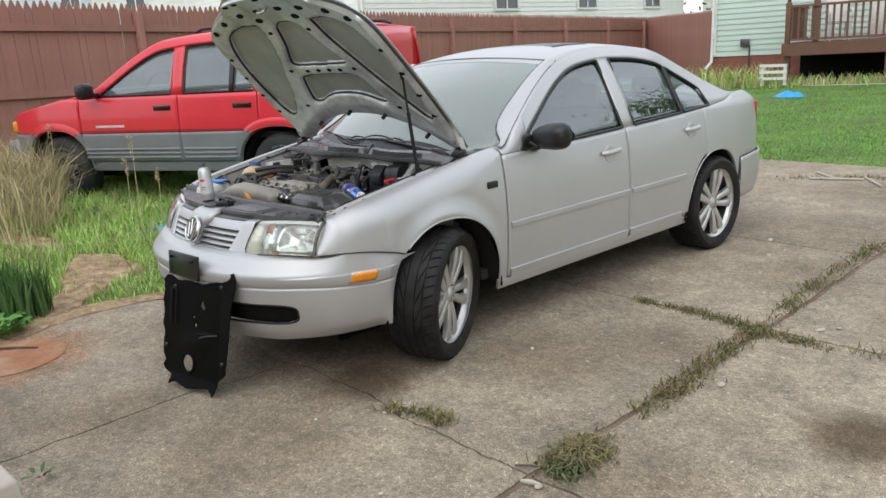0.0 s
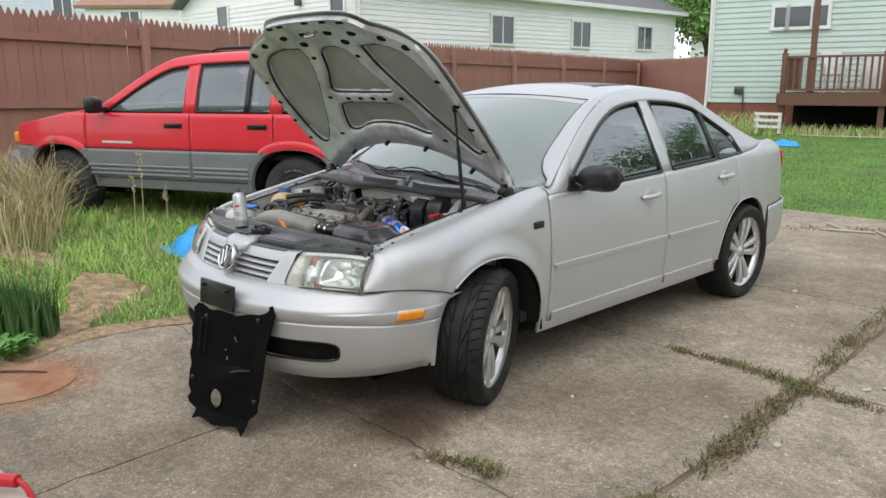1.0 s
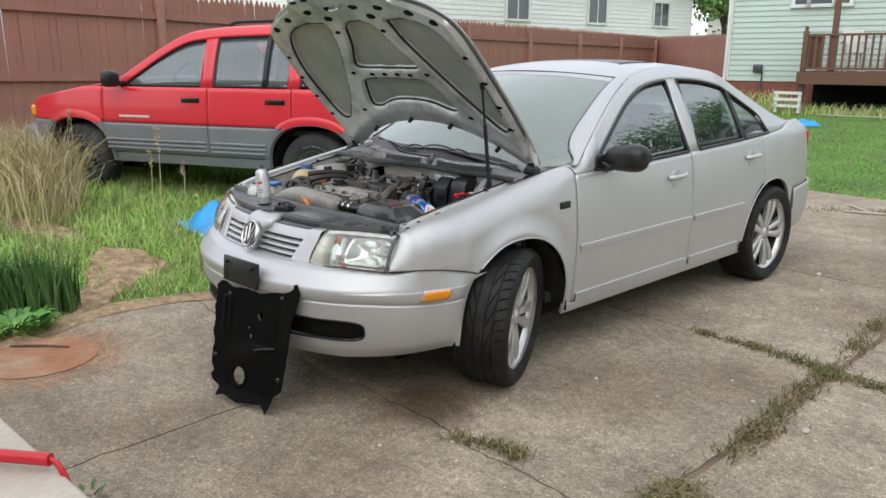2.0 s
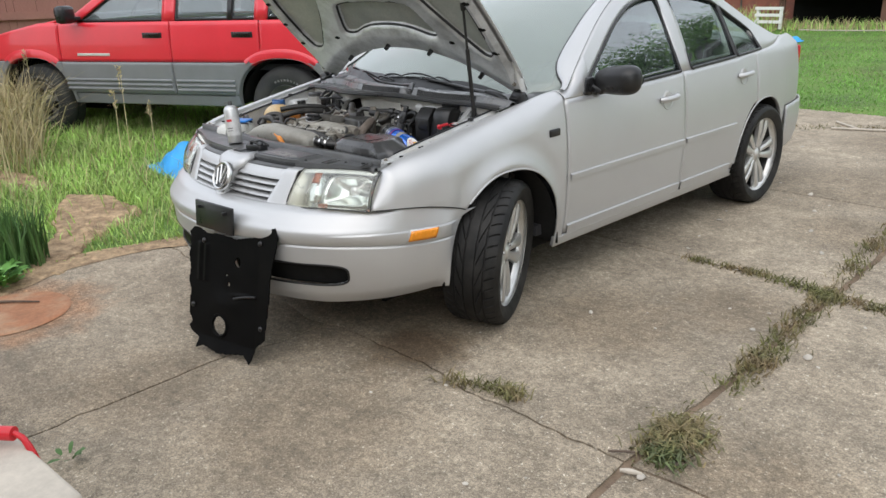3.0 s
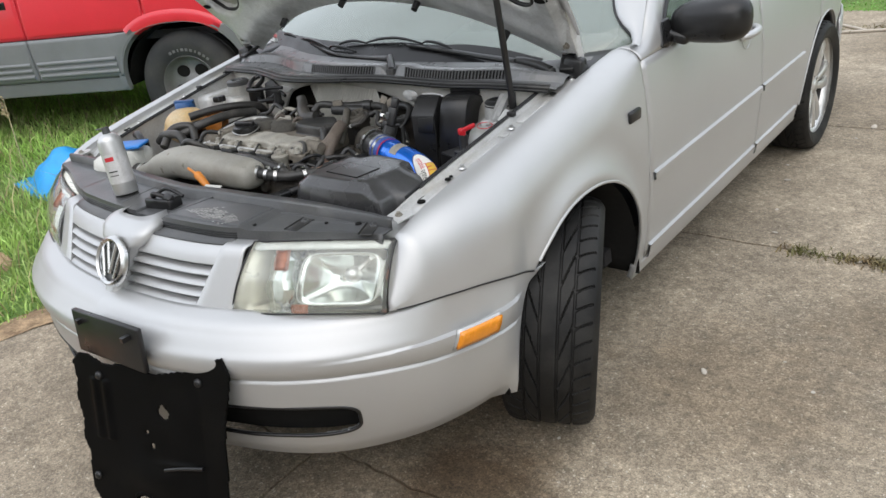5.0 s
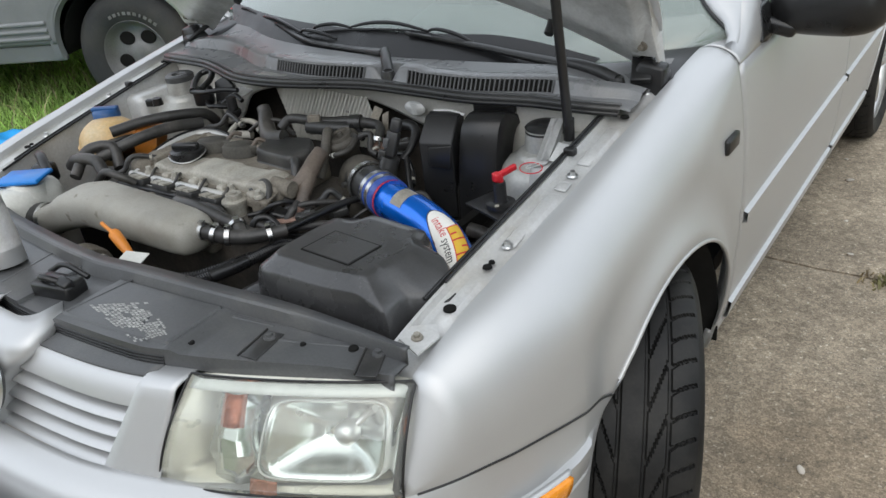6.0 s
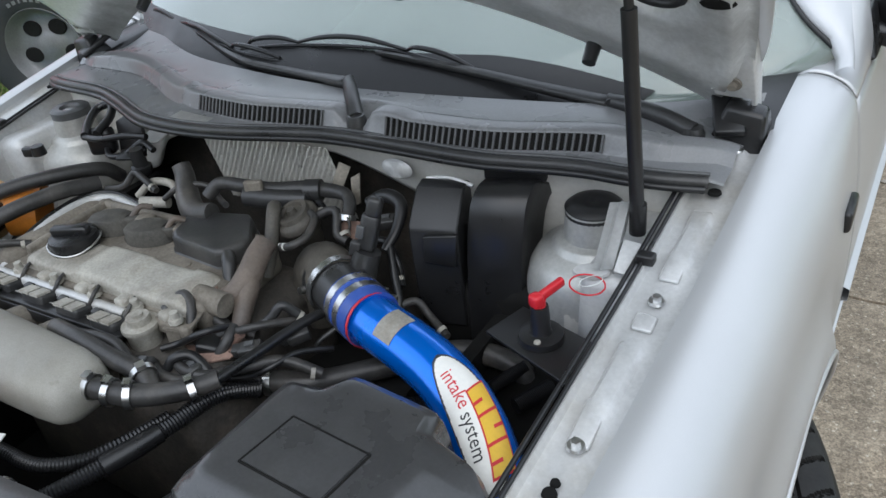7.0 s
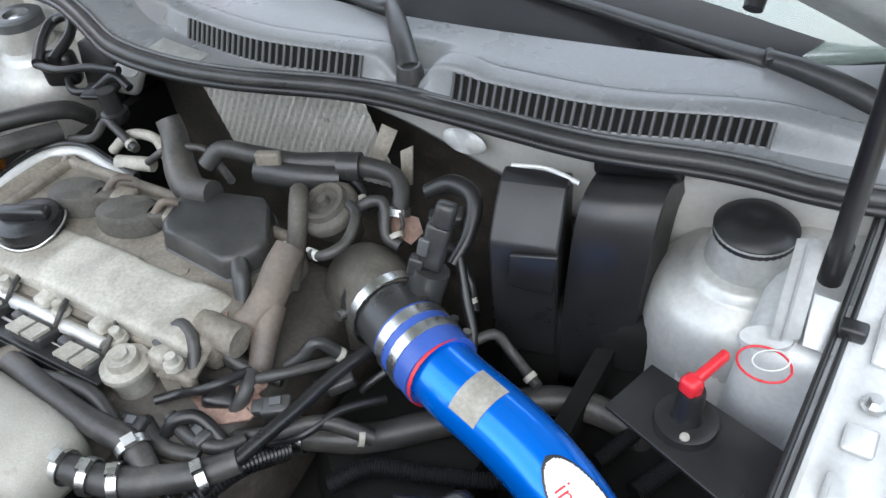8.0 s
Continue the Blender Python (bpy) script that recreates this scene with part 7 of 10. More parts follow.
# aluminium pipe and vertical sensor behind the head's far end
eng("alloy_pipe", tube([(-0.235, -0.085, 0.82), (-0.205, -0.07, 0.845), (-0.165, -0.062, 0.845), (-0.135, -0.075, 0.83)], 0.007, 8, 20), ALLOY)
eng("alloy_pipe", tube([(-0.20, -0.105, 0.825), (-0.15, -0.088, 0.825)], 0.010, 10, 3), ALLOY)
eng("level_sensor", joined(lathe([(0, 0.05), (0.012, 0.05), (0.013, 0.02), (0.018, 0.018), (0.018, 0.008), (0.012, 0.0)], 16, Matrix.Translation((-0.235, -0.060, 0.850)))), BLACK)
eng("far_bracket", joined(plate([(0, 0), (0.05, 0.0), (0.055, 0.06), (0.03, 0.085), (0.0, 0.07)], 0.012, pose(-0.375, -0.005, 0.835, 75, 0, 20), 0.003), tube([(-0.385, -0.02, 0.86), (-0.36, -0.035, 0.855), (-0.32, -0.03, 0.862), (-0.28, -0.012, 0.885), (-0.25, -0.016, 0.875)], 0.006, 8, 22), block((0.05, 0.03, 0.006), (-0.30, -0.03, 0.865), (10, 0, 20), 0.002)), BLACK, "black bracket and cable guide")
eng("latch_cable", joined(tube([(-0.40, -0.045, 0.895), (-0.438, -0.005, 0.902), (-0.455, 0.032, 0.912), (-0.432, 0.048, 0.918), (-0.400, 0.018, 0.908), (-0.385, -0.03, 0.895)], 0.008, 10, 40), tube([(-0.405, -0.045, 0.892), (-0.35, -0.046, 0.896), (-0.30, -0.028, 0.902), (-0.255, -0.018, 0.902)], 0.006, 10, 24), block((0.05, 0.03, 0.05), (-0.40, -0.015, 0.872), (0, 0, 30), 0.008)), BLACK, "black cable guide on the bulkhead")
eng("bracket_tab", plate([(0, 0), (0.05, 0.012), (0.06, 0.04), (0.02, 0.05)], 0.003, pose(-0.300, -0.022, 0.880, 20, 0, 12)), SILVER_IN)

# ---- air intake: elbow, sensor housing, sleeve, blue pipe ----
AX = [Vector(p) for p in ((0.325, -0.172, 0.790), (0.37, -0.190, 0.790), (0.42, -0.205, 0.788), (0.47, -0.223, 0.784), (0.52, -0.249, 0.777), (0.565, -0.283, 0.767), (0.603, -0.323, 0.755), (0.630, -0.365, 0.74), (0.643, -0.41, 0.72), (0.648, -0.46, 0.69))]
PIPE_R = 0.0365
PIPE_N = 61
pipe_c = chain(AX, PIPE_N)
pipe_len = [0.0]
for a, b in zip(pipe_c, pipe_c[1:]):
    pipe_len.append(pipe_len[-1] + (b - a).length)


def on_pipe(s, v, lift=0.0):
    """s metres along the pipe, v metres round it from its crown."""
    s = min(max(s, 0), pipe_len[-1] - 1e-4)
    i = max(k for k in range(PIPE_N - 1) if pipe_len[k] <= s)
    u = (s - pipe_len[i]) / (pipe_len[i + 1] - pipe_len[i])
    c = pipe_c[i].lerp(pipe_c[i + 1], u)
    t0 = (pipe_c[min(i + 1, PIPE_N - 1)] - pipe_c[max(i - 1, 0)]).normalized()
    t1 = (pipe_c[min(i + 2, PIPE_N - 1)] - pipe_c[i]).normalized()
    t = t0.lerp(t1, u).normalized()
    across = t.cross(Vector((0, 0, 1))).normalized()
    up = across.cross(t)
    a = v / PIPE_R
    return c + (up * math.cos(a) + across * math.sin(a)) * (PIPE_R + lift)


intake = part("intake_pipe", sheet([[on_pipe(s, 2 * math.pi * PIPE_R * k / 40) for k in range(41)] for s in steps(0, pipe_len[-1], 70)]), BLUE_METAL, car, "glossy anodised blue intake pipe", angle=60)


def decal(name, inside, s0, s1, v0, v1, material, lift, n=40, m=24, label=""):
    bm = bmesh.new()
    grid = {}
    for i in range(n):
        for j in range(m):
            cs, cv = s0 + (s1 - s0) * (i + 0.5) / n, v0 + (v1 - v0) * (j + 0.5) / m
            if inside(cs, cv):
                quad = []
                for a, b in ((i, j), (i + 1, j), (i + 1, j + 1), (i, j + 1)):
                    if (a, b) not in grid:
                        grid[a, b] = bm.verts.new(on_pipe(s0 + (s1 - s0) * a / n, v0 + (v1 - v0) * b / m, lift))
                    quad.append(grid[a, b])
                bm.faces.new(quad)
    bmesh.ops.recalc_face_normals(bm, faces=bm.faces)
    return part(name, bm, material, intake, label, angle=80)


OV_S, OV_V, OV_A, OV_B = 0.264, 0.004, 0.092, 0.028
decal("label_border", lambda s, v: ((s - OV_S) / (OV_A + 0.004)) ** 2 + ((v - OV_V) / (OV_B + 0.003)) ** 2 < 1, OV_S - 0.1, OV_S + 0.1, OV_V - 0.034, OV_V + 0.034, BLACK_INK, 0.0005, 120, 60)
decal("label_oval", lambda s, v: ((s - OV_S) / OV_A) ** 2 + ((v - OV_V) / OV_B) ** 2 < 1, OV_S - 0.1, OV_S + 0.1, OV_V - 0.034, OV_V + 0.034, WHITE_VINYL, 0.0010, 120, 60, "white oval label")
# plain yellow shapes of the maker's mark, three slanting blocks
def slant(name, c, w, v0, v1, lift, material, label="", lean=0.45):
    """A slanting printed block on the pipe."""
    rows_ = []
    for v in steps(v0, v1, 10):
        m = c + lean * (v - MARK_V)
        rows_.append([on_pipe(m + w * u, v, lift) for u in steps(-1, 1, 8)])
    bm = sheet(rows_)
    bmesh.ops.recalc_face_normals(bm, faces=bm.faces)
    return part(name, bm, material, intake, label, angle=80)


MARK_V = OV_V - 0.0155
slant("mark_edge", OV_S + 0.018, 0.0565, MARK_V - 0.0135, MARK_V + 0.0135, 0.0013, RED_VINYL)
for k in range(3):
    c = OV_S - 0.019 + 0.037 * k
    slant("mark_block", c, 0.0165, MARK_V - 0.0118, MARK_V + 0.0118, 0.0017, YELLOW_VINYL, "yellow slanting block")
    slant("mark_cut", c + 0.002, 0.0022, MARK_V + (0.0 if k != 1 else -0.0118), MARK_V + (0.0118 if k != 1 else 0.0), 0.0021, RED_VINYL)
decal("silver_tag", lambda s, v: abs(s - 0.085) < 0.016 + 0.0 * v and -0.016 < v < 0.034, 0.06, 0.11, -0.04, 0.06, ALLOY, 0.0008, 30, 40, "small silver sticker")


def pipe_words(words, s0, v0, size, material):
    cu = bpy.data.curves.new("words", "FONT")
    cu.body, cu.size, cu.resolution_u = words, size, 2
    tmp = new("words", cu)
    bpy.context.view_layer.update()
    me = bpy.data.meshes.new_from_object(tmp.evaluated_get(bpy.context.evaluated_depsgraph_get()))
    bpy.data.objects.remove(tmp)
    bpy.data.curves.remove(cu)
    bm = bmesh.new()
    bm.from_mesh(me)
    bpy.data.meshes.remove(me)
    bmesh.ops.triangulate(bm, faces=bm.faces)
    bmesh.ops.subdivide_edges(bm, edges=[e for e in bm.edges if e.calc_length() > 0.006], cuts=1)
    for v in bm.verts:
        v.co = on_pipe(s0 + v.co.x, v0 - v.co.y, 0.0016)
    bmesh.ops.recalc_face_normals(bm, faces=bm.faces)
    return part("lettering", bm, material, intake, "printed words " + words, angle=80)


pipe_words("intake", OV_S - 0.070, 0.0165, 0.023, RED_VINYL)
pipe_words("system", OV_S - 0.008, 0.0190, 0.023, BLACK_INK)
sl0, sl1 = Vector((0.290, -0.155, 0.790)), Vector((0.345, -0.181, 0.790))
sleeve = part("pipe_sleeve", tube([sl0, sl1], 0.0425, 32, 5), BLUE_RUBBER, car, "blue silicone sleeve", angle=60)
for u in (0.16, 0.55):
    p = sl0.lerp(sl1, u)
    part("band_clamp", ring_band(along(p, sl1), 0.0428, 0.013, 0.0012), STEEL, sleeve, "bright band clamp")
    part("clamp_screw", moved(joined(block((0.010, 0.022, 0.010), (0, 0, 0), (0, 0, 0), 0.002), lathe([(0, 0.018), (0.005, 0.018), (0.005, -0.018), (0, -0.018)], 8, pose(0, 0, 0, 90, 0, 0))), along(p, sl1) @ pose(0, 0, 0, 0, 0, -20) @ Matrix.Translation((0.047, 0, 0))), STEEL, sleeve)
part("sleeve_edge", ring_band(along(sl1, AX[1]), 0.0405, 0.004, 0.001), RED_VINYL, sleeve)
maf = part("sensor_housing", joined(tube([(0.225, -0.122, 0.792), (0.255, -0.138, 0.791), (0.297, -0.158, 0.790)], [0.043, 0.0415, 0.0405], 28, 12), tube([(0.282, -0.118, 0.800), (0.292, -0.104, 0.842)], [0.022, 0.020], 12, 4)), BLACK_DUSTY, car, "black air sensor housing", angle=60)
part("band_clamp", ring_band(along((0.250, -0.136, 0.791), (0.297, -0.158, 0.790)), 0.0445, 0.012, 0.002), STEEL, maf, "bright band clamp")
part("rubber_elbow", tube([(0.250, -0.136, 0.791), (0.225, -0.120, 0.794), (0.200, -0.108, 0.788), (0.185, -0.105, 0.76), (0.18, -0.11, 0.70)], [0.043, 0.043, 0.042, 0.041, 0.040], 24, 22), HOSE_DUSTY, maf, "dusty rubber elbow", angle=60)
part("plug", joined(block((0.026, 0.020, 0.055), (0.293, -0.095, 0.868), (-14, 14, 15), 0.005), block((0.022, 0.018, 0.03), (0.303, -0.086, 0.905), (-14, 14, 15), 0.006), block((0.016, 0.014, 0.022), (0.278, -0.112, 0.848), (-14, 14, 15), 0.003)), BLACK_DUSTY, maf, "grey-black sensor plug")
part("plug_lock", block((0.012, 0.006, 0.02), (0.287, -0.107, 0.873), (-14, 14, 15), 0.002), GREY_PLASTIC, maf)
part("drain_rod", tube([(0.285, -0.175, 0.762), (0.262, -0.205, 0.745), (0.258, -0.21, 0.738)], 0.004, 6, 8), BLACK_DUSTY, maf)
part("bolt_head", lathe([(0, 0.012), (0.006, 0.012), (0.007, 0)], 8, along((0.212, -0.16, 0.79), (0.205, -0.19, 0.80))), STEEL, maf)

# hose across below the pipe, conduits
part("lower_hose", tube([(0.16, -0.30, 0.70), (0.206, -0.274, 0.705), (0.279, -0.240, 0.705), (0.335, -0.190, 0.705), (0.431, -0.110, 0.71), (0.509, -0.095, 0.70), (0.54, -0.10, 0.66)], 0.0165, 12, 40), HOSE, car, "black heater hose", angle=60)
part("hose_clamp", ring_band(along((0.215, -0.270, 0.705), (0.279, -0.240, 0.705)), 0.018, 0.010, 0.002), STEEL, car)
part("hose_union", tube([(0.175, -0.29, 0.702), (0.20, -0.278, 0.705)], 0.023, 14, 4), BLACK, car)
for pts, r in (([(0.120, -0.600, 0.740), (0.141, -0.561, 0.742), (0.172, -0.480, 0.742), (0.187, -0.417, 0.742), (0.203, -0.347, 0.742), (0.218, -0.295, 0.715)], 0.0120), ([(0.275, -0.30, 0.70), (0.305, -0.27, 0.712), (0.36, -0.245, 0.705), (0.44, -0.21, 0.70)], 0.010), ([(0.50, -0.15, 0.70), (0.525, -0.095, 0.705)], 0.009), ([(0.545, -0.165, 0.70), (0.572, -0.112, 0.70)], 0.011), ([(-0.12, -0.552, 0.733), (0.0, -0.540, 0.735), (0.074, -0.534, 0.735), (0.125, -0.504, 0.737), (0.148, -0.463, 0.738), (0.164, -0.399, 0.733)], 0.0095)):
    part("cable_conduit", tube(pts, r, 16, 150 if len(pts) > 2 else 48, ribs=0.0016), BLACK, car, "corrugated black conduit", angle=30)
part("conduit_sleeve", tube([(0.164, -0.501, 0.742), (0.176, -0.463, 0.742), (0.184, -0.430, 0.742)], 0.0136, 14, 12), BLACK, car, "smooth black conduit sleeve")
part("alloy_line", tube([(-0.12, -0.585, 0.772), (-0.03, -0.588, 0.775), (0.06, -0.590, 0.775), (0.14, -0.586, 0.77), (0.21, -0.57, 0.76)], 0.008, 8, 24), HOSE, car)
for x in (-0.03, 0.12):
    part("hose_clamp", ring_band(along((x, -0.588, 0.775), (x + 0.05, -0.589, 0.775)), 0.010, 0.010, 0.002), STEEL, car)
dip = part("dipstick", joined(tube([(-0.095, -0.535, 0.815), (-0.07, -0.538, 0.808), (-0.045, -0.540, 0.802)], [0.004, 0.004, 0.005], 8, 8), tube([(-0.05, -0.540, 0.803), (-0.03, -0.545, 0.796), (0.005, -0.552, 0.778)], [0.012, 0.011, 0.008], 10, 10), lathe([(0.004, 0.0), (0.010, 0.004), (0.012, 0.0), (0.010, -0.004)], 12, pose(-0.048, -0.54, 0.803, 0, 60, 0))), ORANGE_PLASTIC, car, "orange oil dipstick handle")
part("paper_tag", block((0.05, 0.035, 0.002), (0.035, -0.565, 0.784), (8, 4, 20)), TANK_WHITE, car, "small pale tag")
part("pulley", lathe([(0, 0.02), (0.05, 0.02), (0.055, 0.012), (0.05, 0.004), (0.055, -0.004), (0.055, -0.02)], 24, pose(-0.17, -0.56, 0.70, 0, 90, 0)), ALLOY_DIRTY, car)

# ---- air filter box ----
airbox = part("air_filter_box", block((0.28, 0.19, 0.16), (0.482, -0.43, 0.69), (0, 0, -2), 0.02), BLACK, car, "black plastic air filter box")
# the lid: plateau corner (x, y) and, outside it, the corner of the rim (x, y, z)
LID_EDGE = (((0.378, -0.368), (0.352, -0.350, 0.826)), ((0.416, -0.364), (0.412, -0.348, 0.833)), ((0.438, -0.332), (0.430, -0.318, 0.836)), ((0.540, -0.342), (0.550, -0.328, 0.836)),
            ((0.546, -0.368), (0.556, -0.354, 0.830)), ((0.560, -0.386), (0.610, -0.364, 0.820)), ((0.570, -0.405), (0.648, -0.396, 0.812)), ((0.568, -0.440), (0.638, -0.452, 0.806)),
            ((0.562, -0.470), (0.612, -0.474, 0.808)), ((0.556, -0.494), (0.618, -0.528, 0.812)), ((0.532, -0.502), (0.560, -0.520, 0.826)), ((0.490, -0.508), (0.494, -0.532, 0.828)), ((0.368, -0.508), (0.346, -0.534, 0.826)))


def edged(points, n=7):
    """Points along straight edges, a little rounded at the corners."""
    out = []
    for a, b in zip(points, points[1:] + points[:1]):
        out += [Vector(a).lerp(Vector(b), u) for u in steps(0, 1, n + 1)[:-1]]
    return [(out[k - 1] + out[k] * 2 + out[(k + 1) % len(out)]) / 4 for k in range(len(out))]


lid_flat, lid_rim = edged([(x, y, 0.8465) for (x, y), rim in LID_EDGE]), edged([rim for flat, rim in LID_EDGE])
lid_mid = Vector((0.462, -0.438, 0.8465))
lid_rows = [[lid_mid.lerp(p, g) for p in lid_flat] for g in (0.0, 0.5, 0.85, 1.0)]
for u, dz in ((0.12, 0.0006), (0.30, 0.0), (0.6, 0.0), (0.85, 0.001), (0.96, 0.0), (1.0, -0.004)):
    lid_rows.append([a.lerp(b, u) + Vector((0, 0, dz)) for a, b in zip(lid_flat, lid_rim)])
for grow, drop in ((0.004, 0.012), (0.007, 0.03), (0.012, 0.075), (0.020, 0.077), (0.020, 0.095)):
    lid_rows.append([p + Vector((p.x - lid_mid.x, p.y - lid_mid.y, 0)).normalized() * grow - Vector((0, 0, drop)) for p in lid_rim])
lid = part("filter_lid", sheet(lid_rows, closed=True), LID, airbox, "dusty black moulded lid", angle=32)
sq = [(0.416, -0.406), (0.523, -0.414), (0.514, -0.484), (0.406, -0.478)]
part("lid_panel", plate([(0.465 + (x - 0.465) * 0.95, -0.446 + (y + 0.446) * 0.95) for x, y in sq], 0.002, pose(0, 0, 0.8482)), LID, lid)
for a, b in zip(sq, sq[1:] + sq[:1]):
    part("panel_groove", tube([(*a, 0.8462), (*b, 0.8462)], 0.0016, 6, 2), DARK, lid)
part("snorkel", tube([(0.33, -0.50, 0.735), (0.30, -0.54, 0.725), (0.27, -0.58, 0.72)], [0.045, 0.042, 0.04], 14, 10), BLACK, airbox)
part("lid_clip", joined(block((0.008, 0.06, 0.03), (0.660, -0.42, 0.775), (0, 10, 0), 0.003), tube([(0.655, -0.45, 0.79), (0.668, -0.43, 0.80), (0.66, -0.40, 0.795)], 0.003, 6, 10)), BLACK, airbox)

# ---- boxes at the back of the bay ----
def relay_shape():
    """A box whose lid slopes to the front."""
    side = [(0.022, 0.700), (0.022, 0.900), (0.014, 0.905), (-0.010, 0.904), (-0.058, 0.868), (-0.062, 0.860), (-0.062, 0.700)]
    bm = bmesh.new()
    ends = [[bm.verts.new((x, y, z)) for y, z in side] for x in (-0.036, 0.036)]
    bm.faces.new(ends[0][::-1])
    bm.faces.new(ends[1])
    for a, b, c, d in zip(ends[0], ends[0][1:] + ends[0][:1], ends[1][1:] + ends[1][:1], ends[1]):
        bm.faces.new([a, b, c, d])
    bmesh.ops.recalc_face_normals(bm, faces=bm.faces)
    return moved(bm, pose(0.357, 0.004, 0, 0, 0, 14))


box_a = part("relay_box", relay_shape(), BLACK, car, "black relay box", angle=30, bevel=0.003)
part("box_flap", plate([(0, 0), (0.05, 0.005), (0.045, -0.045), (-0.002, -0.04)], 0.006, pose(0.362, -0.066, 0.858, 84, 0, 14), 0.002), BLACK, box_a)
part("box_edge", tube([(0.325, 0.014, 0.904), (0.36, 0.022, 0.906), (0.40, 0.018, 0.902)], 0.003, 6, 10), SILVER_IN, box_a)
rows_ = []
for u in steps(0, 1, 16):
    y0, z = hermite([0, 0.12, 0.3, 0.6, 1], [0.045, 0.018, -0.004, -0.024, -0.036])(u), hermite([0, 0.12, 0.3, 0.6, 1], [0.905, 0.903, 0.880, 0.80, 0.66])(u)
    rows_.append([Vector((0.413, y0 - 0.008 + 0.05, z - 0.03)), Vector((0.414, y0 - 0.010, z)), Vector((0.43, y0 - 0.009, z + 0.001)), Vector((0.466, y0 + 0.003, z + 0.001)), Vector((0.482, y0 + 0.012, z)), Vector((0.486, y0 + 0.06, z - 0.03))])
part("battery_cover", sheet(rows_), BLACK, car, "curved black plastic cover", solid=0.004, angle=40)
part("cover_strap", block((0.09, 0.014, 0.03), (0.447, 0.058, 0.915), (0, 0, 14), 0.004), BLACK, car)
# filler block, near black to paint in the shade behind the covers
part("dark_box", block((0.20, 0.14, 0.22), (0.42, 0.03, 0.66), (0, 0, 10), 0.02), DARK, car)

# ---- battery isolator on its plate ----
iso = part("isolator_plate", plate([(0.503, -0.150), (0.524, -0.086), (0.668, -0.128), (0.652, -0.206)], 0.005, pose(0, 0, 0.800), 0.001), BLACK, car, "flat black mounting plate")
part("isolator_switch", lathe([(0, 0.050), (0.0105, 0.050), (0.0115, 0.047), (0.0125, 0.014), (0.014, 0.0105), (0.023, 0.0100), (0.0275, 0.0085), (0.0285, 0.004), (0.0285, 0.0)], 40, pose(0.573, -0.136, 0.8005)), BLACK, iso, "round black battery isolator")
part("switch_screw", lathe([(0, 0.002), (0.004, 0.002), (0.0045, 0)], 10, pose(0.578, -0.157, 0.8105)), ALLOY, iso)
key = part("isolator_key", joined(tube([(0.573, -0.136, 0.845), (0.573, -0.136, 0.860)], 0.008, 12, 3), block((0.042, 0.009, 0.012), (0.580, -0.120, 0.865), (0, -10, 66), 0.003), block((0.015, 0.016, 0.018), (0.571, -0.140, 0.860), (0, 0, 66), 0.004)), RED_PLASTIC, iso, "red key")
part("key_loop", tube([Vector((0.618 + 0.022 * math.cos(a), -0.098 + 0.015 * math.sin(a), 0.868 + 0.004 * math.sin(a))) for a in steps(0, 2 * math.pi, 13)], 0.0011, 5, 40), RED_PLASTIC, iso, "thin red cord loop")
part("key_ring", tube([Vector((0.622 + 0.014 * math.cos(a), -0.096 + 0.012 * math.sin(a), 0.873 + 0.005 * math.cos(a))) for a in steps(0, 2 * math.pi, 13)], 0.0007, 5, 30), FROST, iso, "thin clear ring")

# ---- reservoirs ----
tank = bmesh.new()
bmesh.ops.create_uvsphere(tank, u_segments=28, v_segments=18, radius=1)
for v in tank.verts:
    v.co = Vector((0.078 * v.co.x, 0.074 * v.co.y, 0.062 * v.co.z))
moved(tank, pose(-0.515, -0.235, 0.815, 0, 0, 20))
res = part("coolant_tank", tank, TANK, car, "yellowed coolant expansion tank", angle=80)
part("tank_seam", lathe([(0.080, 0.003), (0.084, 0.003), (0.084, -0.003), (0.080, -0.003)], 32, pose(-0.515, -0.235, 0.812) @ Matrix.Diagonal((1, 0.95, 1, 1))), TANK, res)
part("tank_cap", joined(lathe([(0, 0.022), (0.028, 0.021), (0.033, 0.016), (0.034, 0.0)], 20, pose(-0.535, -0.215, 0.868)), block((0.07, 0.018, 0.012), (-0.535, -0.215, 0.890), (0, 0, 30), 0.004)), BLUE_CAP, res, "blue screw cap")
part("tank_band", joined(block((0.05, 0.10, 0.05), (-0.455, -0.245, 0.815), (0, 0, 25), 0.012)), BLACK, res)
part("tank_bottle", tube([(-0.44, -0.20, 0.815), (-0.40, -0.17, 0.805)], [0.05, 0.045], 16, 4), ORANGE_PLASTIC, res, "orange-brown fluid bottle")
for pts, r in (([(-0.44, -0.27, 0.86), (-0.40, -0.20, 0.868), (-0.36, -0.13, 0.865), (-0.335, -0.07, 0.85), (-0.34, -0.04, 0.82)], 0.013), ([(-0.42, -0.33, 0.82), (-0.37, -0.25, 0.845), (-0.34, -0.17, 0.85), (-0.315, -0.10, 0.84)], 0.014), ([(-0.50, -0.36, 0.80), (-0.44, -0.37, 0.83), (-0.38, -0.36, 0.83), (-0.34, -0.37, 0.80)], 0.014), ([(-0.42, -0.40, 0.80), (-0.44, -0.34, 0.84), (-0.40, -0.30, 0.84), (-0.36, -0.32, 0.80)], 0.013), ([(-0.33, -0.40, 0.80), (-0.30, -0.39, 0.828), (-0.26, -0.38, 0.82), (-0.24, -0.36, 0.80)], 0.009)):
    part("coolant_line", tube(pts, r, 10, 26), HOSE, car, "black coolant line", angle=60)
